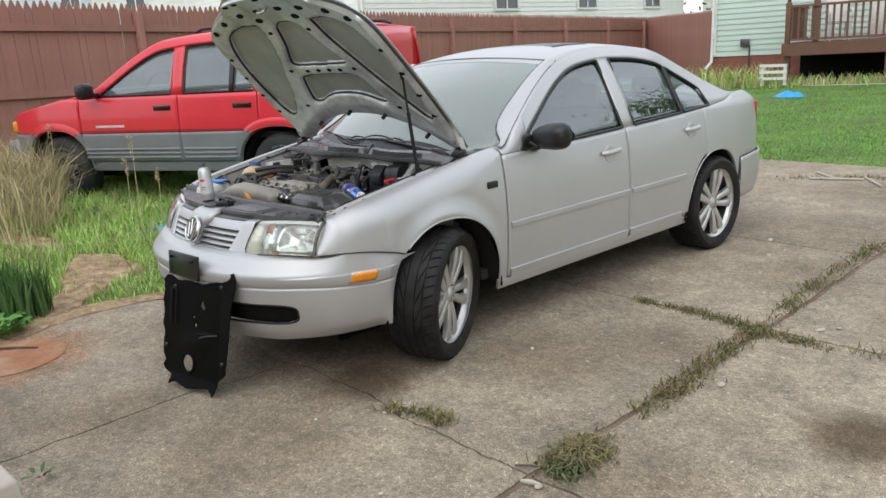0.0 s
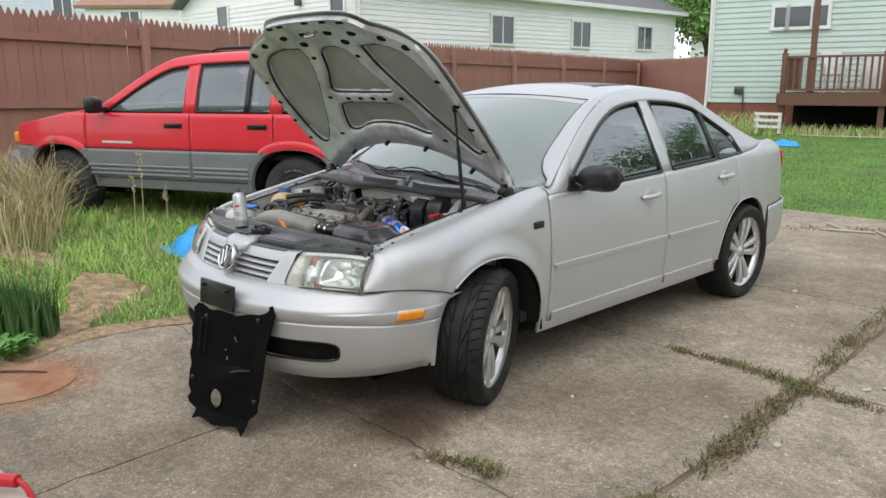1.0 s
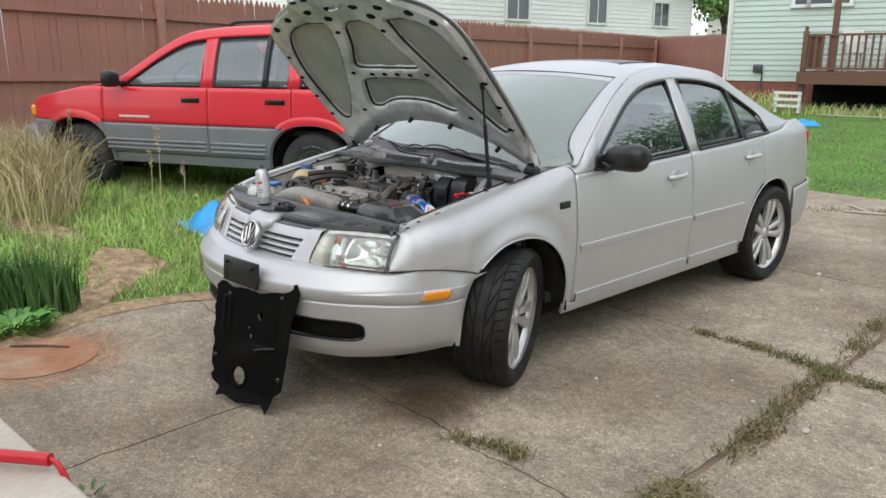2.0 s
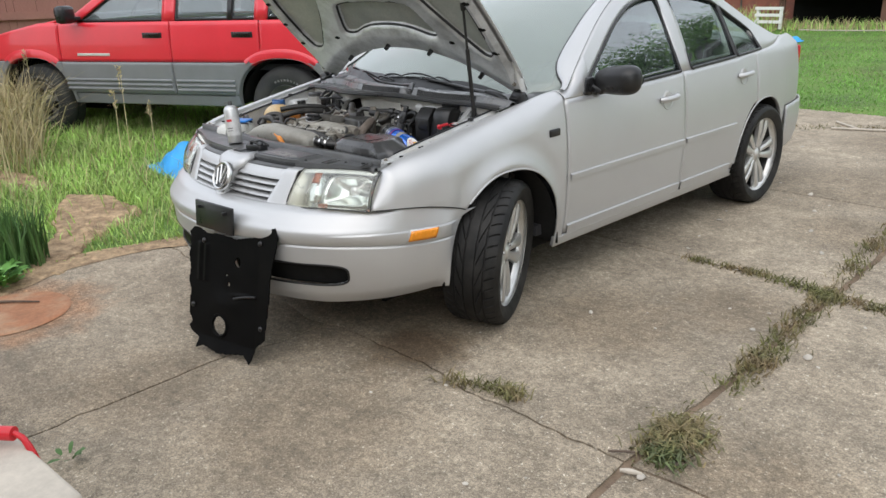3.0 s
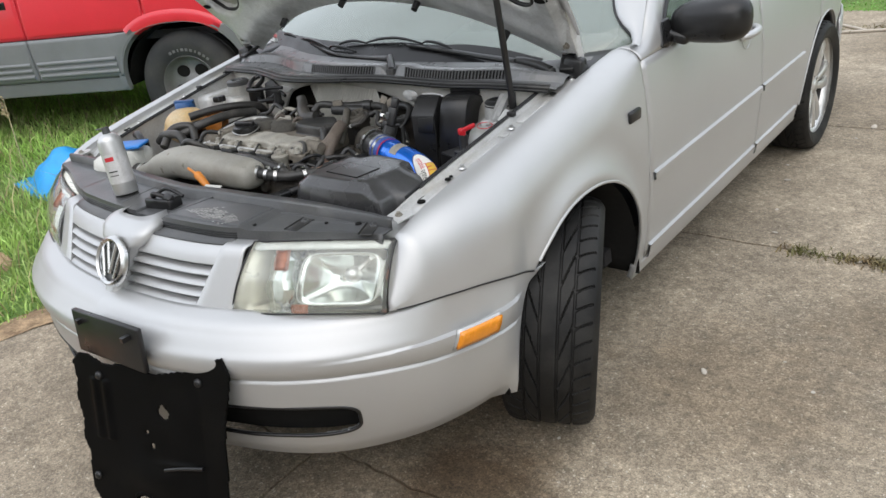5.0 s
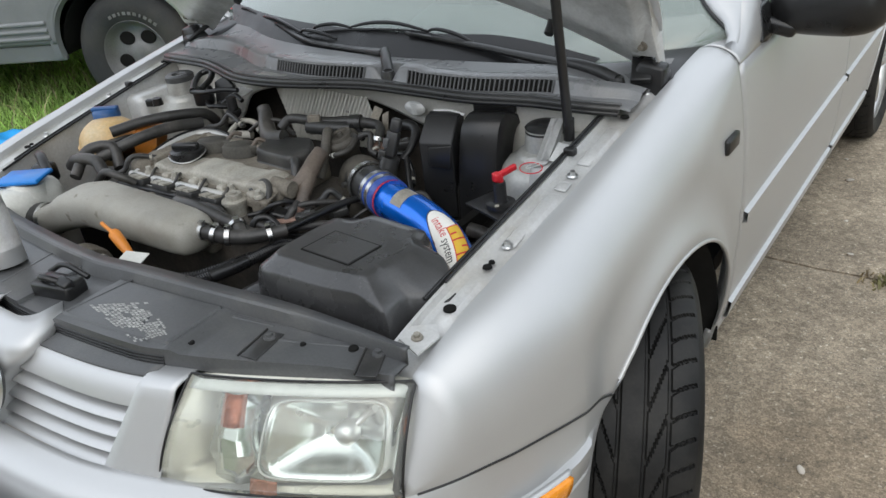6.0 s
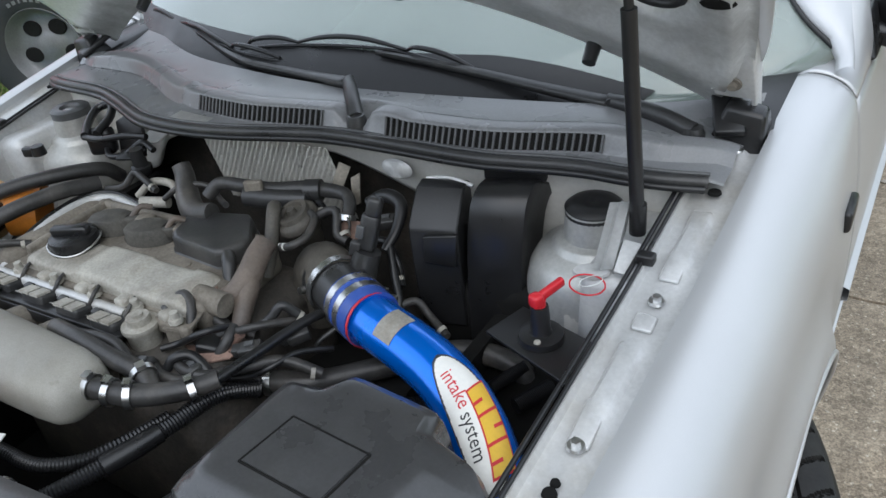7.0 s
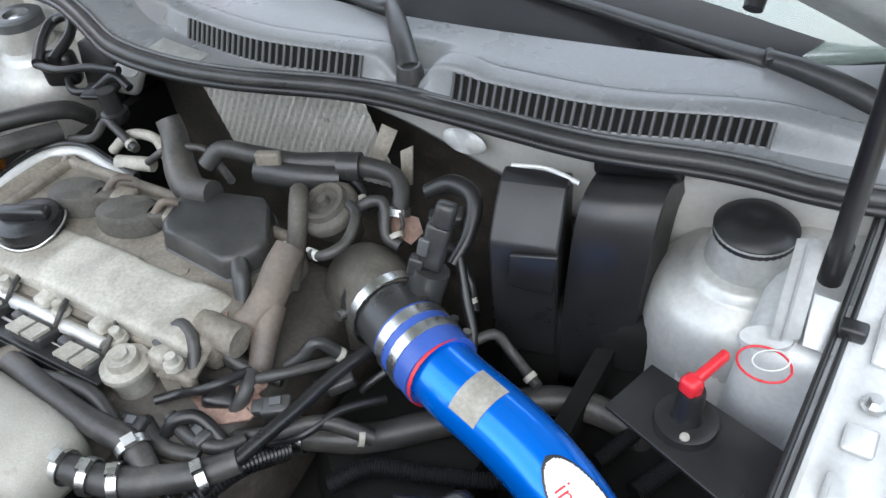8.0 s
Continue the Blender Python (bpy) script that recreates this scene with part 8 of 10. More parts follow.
part("line_valve", joined(block((0.05, 0.04, 0.05), (-0.555, -0.40, 0.79), (0, 0, 20), 0.01), tube([(-0.60, -0.38, 0.82), (-0.55, -0.40, 0.83), (-0.50, -0.42, 0.81)], 0.012, 8, 12)), BLACK, car)
wash = part("washer_tank", joined(block((0.13, 0.17, 0.22), (-0.465, -0.515, 0.715), (0, 0, 10), 0.035), tube([(-0.45, -0.50, 0.80), (-0.445, -0.495, 0.828)], [0.05, 0.038], 18, 5)), TANK_WHITE, car, "white washer fluid tank")
part("washer_cap", joined(block((0.10, 0.075, 0.010), (-0.447, -0.497, 0.836), (0, 0, 32), 0.004), block((0.03, 0.05, 0.008), (-0.485, -0.525, 0.832), (0, 0, 32), 0.003)), WASHER_BLUE, wash, "bright blue flip cap")
part("tower_valve", joined(lathe([(0, 0.02), (0.012, 0.018), (0.014, 0.0)], 12, pose(-0.505, -0.085, 0.86)), block((0.03, 0.015, 0.02), (-0.525, -0.09, 0.865), (0, 0, 20), 0.004)), BLACK, car)

# ---- can of spray left on the slam panel ----
CAN_LABEL = mat("can_label_ink", (0.62, 0.62, 0.62), 0.4, 0.3, 0.12, 30, 200, 0.02, 0.0004)
can = thing("spray_can", "silver aerosol can standing on the slam panel", "spray can", at=pose(-0.160, -0.695, 0.7925, -3, -10, 0) @ Matrix.Scale(1.06, 4))
part("can_body", lathe([(0, 0.0), (0.028, 0.0), (0.030, 0.003), (0.030, 0.135), (0.028, 0.142), (0.020, 0.152), (0.012, 0.155), (0.0, 0.155)], 28), CAN_SILVER, can)
part("can_band", lathe([(0.0303, 0.030), (0.0306, 0.030), (0.0306, 0.105), (0.0303, 0.105)], 28), CAN_LABEL, can, "pale grey printed band")
for z, w, m_ in ((0.088, 0.010, RED_VINYL), (0.060, 0.003, BLACK_INK), (0.050, 0.002, BLACK_INK)):
    part("can_print", lathe([(0.0307, z), (0.0309, z), (0.0309, z + w), (0.0307, z + w)], 12, pose(0, 0, 0, 0, 0, -80), arc=45), m_, can)
part("nozzle", joined(lathe([(0, 0.172), (0.009, 0.172), (0.010, 0.155)], 14), tube([(0.0, 0, 0.168), (-0.035, -0.006, 0.169)], 0.002, 6, 3)), GREY_PLASTIC, can, "grey spray nozzle with straw")

# looms, vacuum lines and small hoses round the head
loom_rng = random.Random(31)
for p0, p1, p2, r, m_ in (((0.12, -0.30, 0.77), (0.20, -0.26, 0.79), (0.235, -0.19, 0.76), 0.006, HOSE), ((0.13, -0.32, 0.76), (0.22, -0.31, 0.765), (0.30, -0.25, 0.735), 0.008, HOSE), ((0.10, -0.34, 0.78), (0.15, -0.315, 0.80), (0.17, -0.27, 0.79), 0.005, BLACK), ((0.18, -0.33, 0.75), (0.25, -0.29, 0.76), (0.29, -0.21, 0.745), 0.0045, BLACK), ((0.19, -0.24, 0.775), (0.215, -0.215, 0.80), (0.24, -0.20, 0.77), 0.007, BLACK_DUSTY), ((0.09, -0.36, 0.765), (0.14, -0.35, 0.785), (0.20, -0.34, 0.76), 0.007, BLACK), ((-0.30, -0.10, 0.83), (-0.24, -0.075, 0.86), (-0.17, -0.09, 0.845), 0.006, HOSE), ((-0.14, -0.10, 0.84), (-0.06, -0.07, 0.865), (0.0, -0.09, 0.85), 0.005, HOSE), ((0.05, -0.05, 0.84), (0.12, -0.03, 0.86), (0.18, -0.06, 0.85), 0.006, BLACK), ((0.16, -0.09, 0.84), (0.20, -0.055, 0.86), (0.235, -0.08, 0.83), 0.007, HOSE), ((0.24, -0.05, 0.80), (0.29, -0.06, 0.83), (0.33, -0.09, 0.78), 0.006, BLACK), ((0.30, -0.12, 0.76), (0.36, -0.10, 0.77), (0.42, -0.12, 0.74), 0.006, HOSE), ((0.36, -0.30, 0.74), (0.42, -0.27, 0.75), (0.47, -0.29, 0.73), 0.008, BLACK), ((-0.34, -0.36, 0.80), (-0.31, -0.32, 0.83), (-0.28, -0.27, 0.82), 0.006, HOSE)):
    j = Vector([loom_rng.uniform(-0.012, 0.012) for k in range(3)])
    eng("small_hose", tube([p0, Vector(p0).lerp(Vector(p1), 0.5) + j, p1, Vector(p1).lerp(Vector(p2), 0.5) - j, p2], r, 8, 24), m_)
    if r > 0.0055:
        e = Vector(p2) - Vector(p1)
        eng("hose_clip", ring_band(along(Vector(p2) - e.normalized() * 0.012, p2), r + 0.0005, 0.006, 0.0012), ALLOY)
for x, y, z, a in ((0.215, -0.285, 0.775, 30), (0.165, -0.345, 0.77, -15), (0.245, -0.225, 0.765, 50), (0.10, -0.37, 0.775, 10), (0.265, -0.02, 0.835, 20)):
    pl = eng("wiring_plug", joined(block((0.032, 0.020, 0.018), (x, y, z), (10, -8, a), 0.003), block((0.014, 0.015, 0.014), (x - 0.018 * math.cos(radians(a)), y - 0.018 * math.sin(radians(a)), z), (10, -8, a), 0.002)), BLACK_DUSTY)
    part("plug_clip", block((0.012, 0.008, 0.003), (x, y, z + 0.0105), (10, -8, a)), GREY_PLASTIC, pl)

# ---- yard: splash panel, weeds, pebbles, soil, grass ----
PANEL_M = Matrix.Translation((0.060, -1.115, 0.004)) @ pose(0, 0, 0, 90 - 12.5, 0, 13.5)
shield = thing("splash_shield", "black plastic undertray leaning against the bumper", "undertray")
outline = [(-0.070, 0.500), (-0.045, 0.520), (-0.015, 0.522), (0.03, 0.505), (0.12, 0.508), (0.20, 0.500), (0.29, 0.520), (0.38, 0.562), (0.415, 0.575), (0.436, 0.536), (0.425, 0.48), (0.405, 0.40), (0.402, 0.30), (0.395, 0.213), (0.385, 0.115), (0.335, 0.075), (0.330, 0.03), (0.318, 0.004), (0.28, 0.035), (0.139, 0.012), (0.05, 0.030), (0.006, 0.010), (0.012, 0.056), (-0.035, 0.072), (-0.055, 0.095), (-0.035, 0.12), (-0.055, 0.15), (-0.058, 0.20), (-0.050, 0.25), (-0.068, 0.29), (-0.058, 0.34), (-0.070, 0.40), (-0.062, 0.45)]


HOLES = [(0.128, 0.128, 0.033, 0.037), (0.216, 0.405, 0.015, 0.018), (0.155, 0.345, 0.005, 0.005), (0.170, 0.31, 0.005, 0.006)]
bm = bmesh.new()
pn = {}
NX, NY = 110, 130
for i in range(NX):
    for j in range(NY):
        x, y = -0.08 + 0.53 * (i + 0.5) / NX, 0.0 + 0.58 * (j + 0.5) / NY
        if not inside_poly(x, y, outline) or any(((x - a) / rx) ** 2 + ((y - b) / ry) ** 2 < 1 for a, b, rx, ry in HOLES):
            continue
        quad = []
        for a, b in ((i, j), (i + 1, j), (i + 1, j + 1), (i, j + 1)):
            if (a, b) not in pn:
                px, py = -0.08 + 0.53 * a / NX, 0.58 * b / NY
                h = 0.012 * math.exp(-(((px - 0.17) / 0.09) ** 2 + ((py - 0.22) / 0.05) ** 2)) + 0.010 * max(0, px - 0.33) / 0.1
                h += 0.005 * math.exp(-((px - 0.0) / 0.012) ** 2) * (0.3 < py < 0.46) + 0.005 * math.exp(-((px - 0.035) / 0.012) ** 2) * (0.3 < py < 0.46)
                h += 0.006 * math.exp(-(((px - 0.25) / 0.05) ** 2 + ((py - 0.275 - 0.1 * (px - 0.25)) / 0.006) ** 2)) + 0.02 * max(0, 0.07 - py) / 0.07
                pn[a, b] = bm.verts.new((px, py, h))
            quad.append(pn[a, b])
        bm.faces.new(quad)
bmesh.ops.smooth_vert(bm, verts=[v for v in bm.verts if v.is_boundary], factor=0.5, use_axis_x=True, use_axis_y=True)
bmesh.ops.smooth_vert(bm, verts=[v for v in bm.verts if v.is_boundary], factor=0.5, use_axis_x=True, use_axis_y=True)
bmesh.ops.transform(bm, matrix=PANEL_M, verts=bm.verts)
part("tray_sheet", bm, TRAY, shield, solid=0.004, angle=60)
for x, y in ((0.02, 0.47), (0.335, 0.50), (0.36, 0.16), (-0.03, 0.19)):
    part("fastener", lathe([(0, 0.006), (0.007, 0.005), (0.011, 0.001), (0.011, -0.003)], 14, PANEL_M @ Matrix.Translation((x, y, 0.003))), BLACK, shield)
part("drain_collar", lathe([(0.036, 0.0), (0.040, 0.007), (0.046, 0.006), (0.050, -0.002)], 28, PANEL_M @ Matrix.Translation((0.128, 0.128, 0.0)) @ Matrix.Diagonal((1, 1.1, 1, 1))), TRAY, shield)
part("stiffening_rib", tube([PANEL_M @ Vector(p) for p in ((0.205, 0.255, 0.004), (0.255, 0.270, 0.006), (0.325, 0.283, 0.004))], 0.005, 6, 14), BLACK, shield)


def blades(name, spots, material, rng, label="", category="", width=0.006, parent=None):
    """Tapered, bent blades; spots are (x, y, z, height, lean)."""
    verts, faces = [], []
    for x, y, z, h, lean in spots:
        a, b = rng.uniform(0, 6.283), rng.uniform(0, 6.283)
        w = width * rng.uniform(0.6, 1.3)
        dx, dy = math.cos(a) * w, math.sin(a) * w
        lx, ly = math.cos(b) * lean * h, math.sin(b) * lean * h
        n = len(verts)
        verts += [(x - dx, y - dy, z), (x + dx, y + dy, z), (x - dx * 0.8 + lx * 0.35, y - dy * 0.8 + ly * 0.35, z + h * 0.6), (x + dx * 0.8 + lx * 0.35, y + dy * 0.8 + ly * 0.35, z + h * 0.6), (x + lx, y + ly, z + h * (1.0 - 0.3 * lean * lean))]
        faces += [(n, n + 1, n + 3, n + 2), (n + 2, n + 3, n + 4)]
    me = bpy.data.meshes.new(name)
    me.from_pydata(verts, [], faces)
    me.materials.append(material)
    ob = new(name, me)
    if parent is not None:
        ob.parent = parent
        ob["kind"] = "stuff"
        return ob
    return tagged(ob, label, category, kind="stuff")


rng = random.Random(21)


SAND_PATCH = [(-2.60, -0.77), (-2.86, -0.58), (-2.66, -0.37), (-2.14, -0.37), (-2.04, -0.57), (-1.76, -0.84), (-1.53, -1.07), (-1.38, -1.22), (-1.62, -1.27), (-1.86, -1.07)]


def sandy(x, y):
    """Bare patches in the grass beside the drive."""
    k = 0.10 * noise.noise((x * 3, y * 3, 7)) + 0.05 * noise.noise((x * 11, y * 11, 7))
    if inside_poly(x + 0.6 * k, y + 0.6 * noise.noise((x * 4, y * 4, 9)) * 0.12, SAND_PATCH):
        return True
    return ((x + 3.6) / 0.42) ** 2 + ((y + 0.80 - 0.3 * (x + 3.6)) / 0.15) ** 2 < 1 + 8 * k


def edge_x(y):
    return line_x(0, y)


# lush grass between the drive and the fence
spots, dry, deep = [], [], []
while len(spots) < 85000:
    x, y = rng.uniform(-8.2, -1.28), rng.uniform(-2.6, 5.5)
    if x > edge_x(y) - 0.09 + 0.05 * noise.noise((x * 6, y * 6, 1)) or (sandy(x, y) and rng.random() > 0.05):
        continue
    far = min(1.0, (-1.3 - x) / 4.0)
    tall = 0.055 + 0.055 * noise.noise((x * 1.1, y * 1.1, 4)) + 0.08 * far
    spots.append((x, y, ground_z(x, y) - 0.015, max(0.04, tall) * rng.uniform(0.6, 1.5), rng.uniform(0.2, 1.0)))
blades("long_grass", spots, BLADE, rng, "long bright green grass beside the drive", "grass", 0.0043)
for k in range(6200):
    cx, cy, sx, sy = rng.choice(((-4.7, 0.0, 0.35, 0.22), (-5.3, -0.15, 0.6, 0.35), (-4.7, -0.5, 0.55, 0.35), (-6.0, -0.2, 0.7, 0.4), (-5.3, -0.9, 0.9, 0.4)))
    x, y = rng.gauss(cx, sx), rng.gauss(cy, sy)
    if x > -2.9 or y > -2.489 - 0.30 * (x - 3.126) + 0.15 * noise.noise((x * 3, y * 3, 5)):
        continue
    dry.append((x, y, ground_z(x, y) - 0.015, rng.uniform(0.28, 0.82), rng.uniform(0.2, 1.0)))
blades("dry_grass", dry, STRAW, rng, "tall straw-coloured dead grass", "grass", 0.0045)
for k in range(2600):
    x, y = rng.uniform(-5.5, -1.6), rng.uniform(-1.6, 3.0)
    if x > edge_x(y) - 0.15 or sandy(x, y):
        continue
    deep.append((x, y, ground_z(x, y) - 0.015, rng.uniform(0.10, 0.26), rng.uniform(0.4, 1.2)))
blades("pale_grass", deep, STRAW, rng, "thin dry stems among the grass", "grass", 0.003)
# seed stalks
for k, (x, y, h) in enumerate(((-3.55, 0.20, 0.75), (-3.62, 0.15, 0.55), (-3.30, 0.30, 0.5), (-5.0, -0.05, 0.8), (-5.4, 0.0, 0.95), (-5.6, 0.15, 0.9))):
    z = ground_z(x, y)
    bm = joined(tube([(x, y, z), (x + 0.03, y, z + h * 0.6), (x + 0.01, y + 0.02, z + h)], [0.0035, 0.003, 0.0015], 5, 10))
    st = thing("seed_stalk", "tall dry weed stalk with a seed head", "weed", "dry weed stalks")
    part("stem", bm, STRAW, st)
    head = []
    for j in range(26):
        t = rng.uniform(0.72, 1.0)
        head.append((x + 0.02 + rng.uniform(-0.015, 0.015), y + rng.uniform(-0.015, 0.015), z + h * t, 0.035, 1.2))
    blades("seed_head", head, STRAW, rng, width=0.006, parent=st)

# short lawn behind the drive
spots = []
while len(spots) < 60000:
    y = 6.1 + 11.0 * rng.random() ** 1.6
    x = rng.uniform(-9.0, 5.5)
    if on_drive(x - 0.06, y + 0.06):
        continue
    spots.append((x, y, ground_z(x, y) - 0.012, rng.uniform(0.018, 0.045), rng.uniform(0.4, 1.3)))
blades("lawn_grass", spots, LAWN, rng, "short mown green lawn", "grass", 0.007)
spots, brown = [], []
for k in range(3400):
    s = rng.random()
    x = -7.0 + 13 * s
    y = 14.6 + 0.25 * (x + 7.0) * 0.98 - 0.2 + rng.gauss(0.2, 0.35)
    (brown if rng.random() < 0.6 else spots).append((x, y, ground_z(x, y), rng.uniform(0.10, 0.40) * (1.5 if x < -4.5 else 0.7), rng.uniform(0.2, 0.8)))
blades("border_weeds", spots, BLADE, rng, "overgrown weeds in front of the house base", "weeds", 0.012)
blades("border_weeds", brown, STRAW, rng, "dead brown weeds in front of the deck", "weeds", 0.010)

# weeds in the joints
def joint_weeds(points, count, h0, h1, spread, material=WEED, width=0.0035):
    out = []
    pts = chain(points, 60) if len(points) > 2 else [Vector(points[0]).lerp(Vector(points[1]), i / 59) for i in range(60)]
    for k in range(count):
        p = pts[rng.randrange(60)]
        clump = 0.5 + 0.5 * noise.noise((p.x * 5, p.y * 5, 2.2))
        if rng.random() > 0.25 + 2.2 * max(0.0, noise.noise((p.x * 7, p.y * 7, 4.4))):
            continue
        x, y = p.x + rng.gauss(0, spread), p.y + rng.gauss(0, spread)
        out.append((x, y, 0.0, rng.uniform(h0, h1) * (0.5 + clump), rng.uniform(0.5, 1.6)))
    return out


wl = joint_weeds([(1.850, 0.06, 0), (1.845, 0.366, 0), (1.81, 0.76, 0), (1.79, 1.15, 0)], 2300, 0.015, 0.05, 0.034)
wl += joint_weeds([(1.79, 1.15, 0), (1.74, 1.76, 0), (1.69, 2.42, 0), (1.68, 3.2, 0)], 1500, 0.015, 0.045, 0.034)
wl += joint_weeds([(1.08, 1.226, 0), (1.40, 1.235, 0), (1.79, 1.18, 0)], 1500, 0.012, 0.042, 0.026)
wl += joint_weeds([(1.79, 1.18, 0), (2.0, 1.16, 0), (2.15, 1.15, 0)], 500, 0.012, 0.04, 0.026)
wl += joint_weeds([(2.25, 1.20, 0), (2.6, 1.22, 0)], 160, 0.012, 0.05, 0.03)
wl += joint_weeds([(1.03, -0.60, 0), (1.15, -0.55, 0), (1.32, -0.505, 0)], 620, 0.015, 0.05, 0.024)
wl += joint_weeds([(0.0, 5.25, 0), (0.5, 5.6, 0), (1.1, 5.75, 0)], 700, 0.012, 0.04, 0.07)
blades("joint_weeds", wl, WEED, rng, "low green and brown weeds along the slab joints", "weeds", 0.0035)
tuft = []
for k in range(2600):
    a, r = rng.uniform(0, 6.28), abs(rng.gauss(0, 0.5))
    if rng.random() > 0.45 + 0.5 * noise.noise((math.cos(a) * 2, math.sin(a) * 2, r * 3)):
        continue
    x, y = 1.875 + 0.105 * r * math.cos(a), -0.36 + 0.18 * r * math.sin(a)
    tuft.append((x, y, 0.0, rng.uniform(0.012, 0.07) * (1.2 - 0.5 * min(r, 1.6)), rng.uniform(0.7, 2.0)))
blades("weed_tuft", tuft, WEED, rng, "low brownish weed tuft in the slab joint", "weed", 0.0035)
big = []
for k in range(420):
    a, r = rng.uniform(0, 6.28), abs(rng.gauss(0, 0.5))
    big.append((1.895 + 0.09 * r * math.cos(a), -0.45 + 0.11 * r * math.sin(a), 0.0, rng.uniform(0.015, 0.05), rng.uniform(0.6, 1.8)))
blades("weed_leaves", big, OLIVE, rng, "dull olive-green leaves in the weed tuft", "weed", 0.006)


def leafy(name, x, y, count, size, material, label, category, spread, tilt=0.9):
    """A plant of separate pointed leaves."""
    ob = thing(name, label, category)
    for k in range(count):
        a = rng.uniform(0, 6.283)
        r = spread * math.sqrt(rng.random())
        l, w = size * rng.uniform(0.6, 1.2), size * 0.20 * rng.uniform(0.7, 1.2)
        rows_ = []
        rise = rng.uniform(0.25, tilt)
        for u in steps(0, 1, 6):
            ww = w * math.sin(math.pi * min(1, u * 0.9 + 0.1)) ** 0.8
            z = 0.02 + l * rise * math.sin(u * 1.9) * 0.7
            rows_.append([(u * l * 0.8, -ww, z), (u * l * 0.8, 0, z - 0.18 * ww), (u * l * 0.8, ww, z)])
        part("leaf", moved(sheet(rows_), Matrix.Translation((x + r * math.cos(a), y + r * math.sin(a), ground_z(x, y))) @ pose(0, 0, 0, 0, 0, math.degrees(a) + rng.uniform(-40, 40))), material, ob, angle=80)
    return ob


PLANT = mat("bright_leaf", (0.12, 0.28, 0.06), 0.5, 0.0, 0.15, 8.0, 60, 0.1, 0.001, random=0.25)
leafy("leafy_plant", -1.48, -1.52, 70, 0.13, PLANT, "low leafy green plant at the drive's edge", "plant", 0.17)
leafy("seedling", 0.50, -1.80, 9, 0.05, IRIS, "small dark seedling growing from a crack", "plant", 0.03)
for cx, cy, n in ((-1.72, -1.28, 300), (-1.86, -1.42, 260), (-1.95, -1.62, 200)):
    sp = []
    for k in range(n):
        a, r = rng.uniform(0, 6.283), 0.17 * math.sqrt(rng.random())
        x, y = cx + r * math.cos(a), cy + r * math.sin(a)
        sp.append((x, y, ground_z(x, y), rng.uniform(0.22, 0.40), rng.uniform(0.05, 0.40)))
    blades("onion_clump", sp, IRIS, rng, "clump of upright dark green tubular leaves", "plant", 0.0055)

# bare soil with its hollow, and the gritty edge of the slab
rows_ = []
for y in steps(-1.75, 0.1, 150):
    row = []
    for x in steps(-4.2, -1.30, 210):
        s = 0.004 if sandy(x, y) else -0.03
        dip = 0.06 * math.exp(-(((x + 1.87) / 0.09) ** 2 + ((y + 0.89) / 0.06) ** 2))
        lump = 0.034 * math.exp(-(((x + 1.98) / 0.14) ** 2 + ((y + 0.80) / 0.05) ** 2)) + 0.014 * noise.noise((x * 5, y * 5, 3)) + 0.014 * noise.noise((x * 14, y * 14, 3)) + 0.010 * noise.noise((x * 37, y * 37, 3))
        row.append((x, y, ground_z(x, y) + (max(s + lump - dip, 0.006) if sandy(x, y) else s)))
    rows_.append(row)
dirt = part("bare_soil", sheet(rows_), SAND, angle=70)
tagged(dirt, "patch of bare sandy soil with a small hollow", "soil", kind="structure")
rows_ = []
for y in steps(-3.5, 6.0, 200):
    x = edge_x(y)
    w = 0.10 + 0.05 * noise.noise((y * 2.1, 0, 8))
    rows_.append([(x - w - 0.06, y, ground_z(x - w, y) + 0.002), (x - w * 0.5, y, 0.012 + 0.008 * noise.noise((y * 9, 1, 1))), (x + 0.01, y, 0.006), (x + 0.05 * (1 + noise.noise((y * 4, 3, 1))), y, 0.0035)])
edge_strip = part("gritty_edge", sheet(rows_), SAND, angle=70)
tagged(edge_strip, "pale gritty soil along the slab's edge", "soil", kind="structure")

# rusty cover set in the slab, twig
cover = thing("drain_cover", "round rusty iron cover set in the concrete", "drain cover", at=pose(-0.985, -1.545, 0.0))
part("cover_disc", lathe([(0, 0.008), (0.20, 0.0085), (0.215, 0.006), (0.225, 0.009), (0.26, 0.008), (0.275, 0.003)], 48), RUST_IRON, cover)
twig = part("twig", tube([(-1.22, -1.62, 0.012), (-1.10, -1.50, 0.018), (-1.0, -1.40, 0.014)], [0.007, 0.006, 0.004], 6, 12), BARK)
tagged(twig, "bare dry twig lying across the rusty cover", "twig")

# stones and litter on the slabs
pebble_bm = bmesh.new()
bmesh.ops.create_icosphere(pebble_bm, subdivisions=2, radius=1)
for v in pebble_bm.verts:
    v.co *= 1 + 0.18 * noise.noise(v.co * 1.7)
pebble_me = bpy.data.meshes.new("pebble")
pebble_bm.to_mesh(pebble_me)
pebble_bm.free()
pebble_me.shade_smooth()
PEBBLE = mat("pale_stone", (0.48, 0.44, 0.38), 0.85, 0.0, 0.15, 20, 200, 0.3, 0.001, random=0.2)
pebble_me.materials.append(PEBBLE)
given = [(0.857, 1.970, 0.020), (1.966, 0.489, 0.028), (1.90, -0.62, 0.020), (2.02, 1.36, 0.026), (2.08, 1.44, 0.022), (0.41, 4.39, 0.022), (1.36, 2.1, 0.012), (1.22, 2.52, 0.012), (1.05, 2.9, 0.014), (2.2, 2.0, 0.02), (1.55, 1.75, 0.012)]
given += [(rng.uniform(0.7, 3.4), rng.uniform(-1.5, 4.8), rng.uniform(0.004, 0.010)) for k in range(90)]
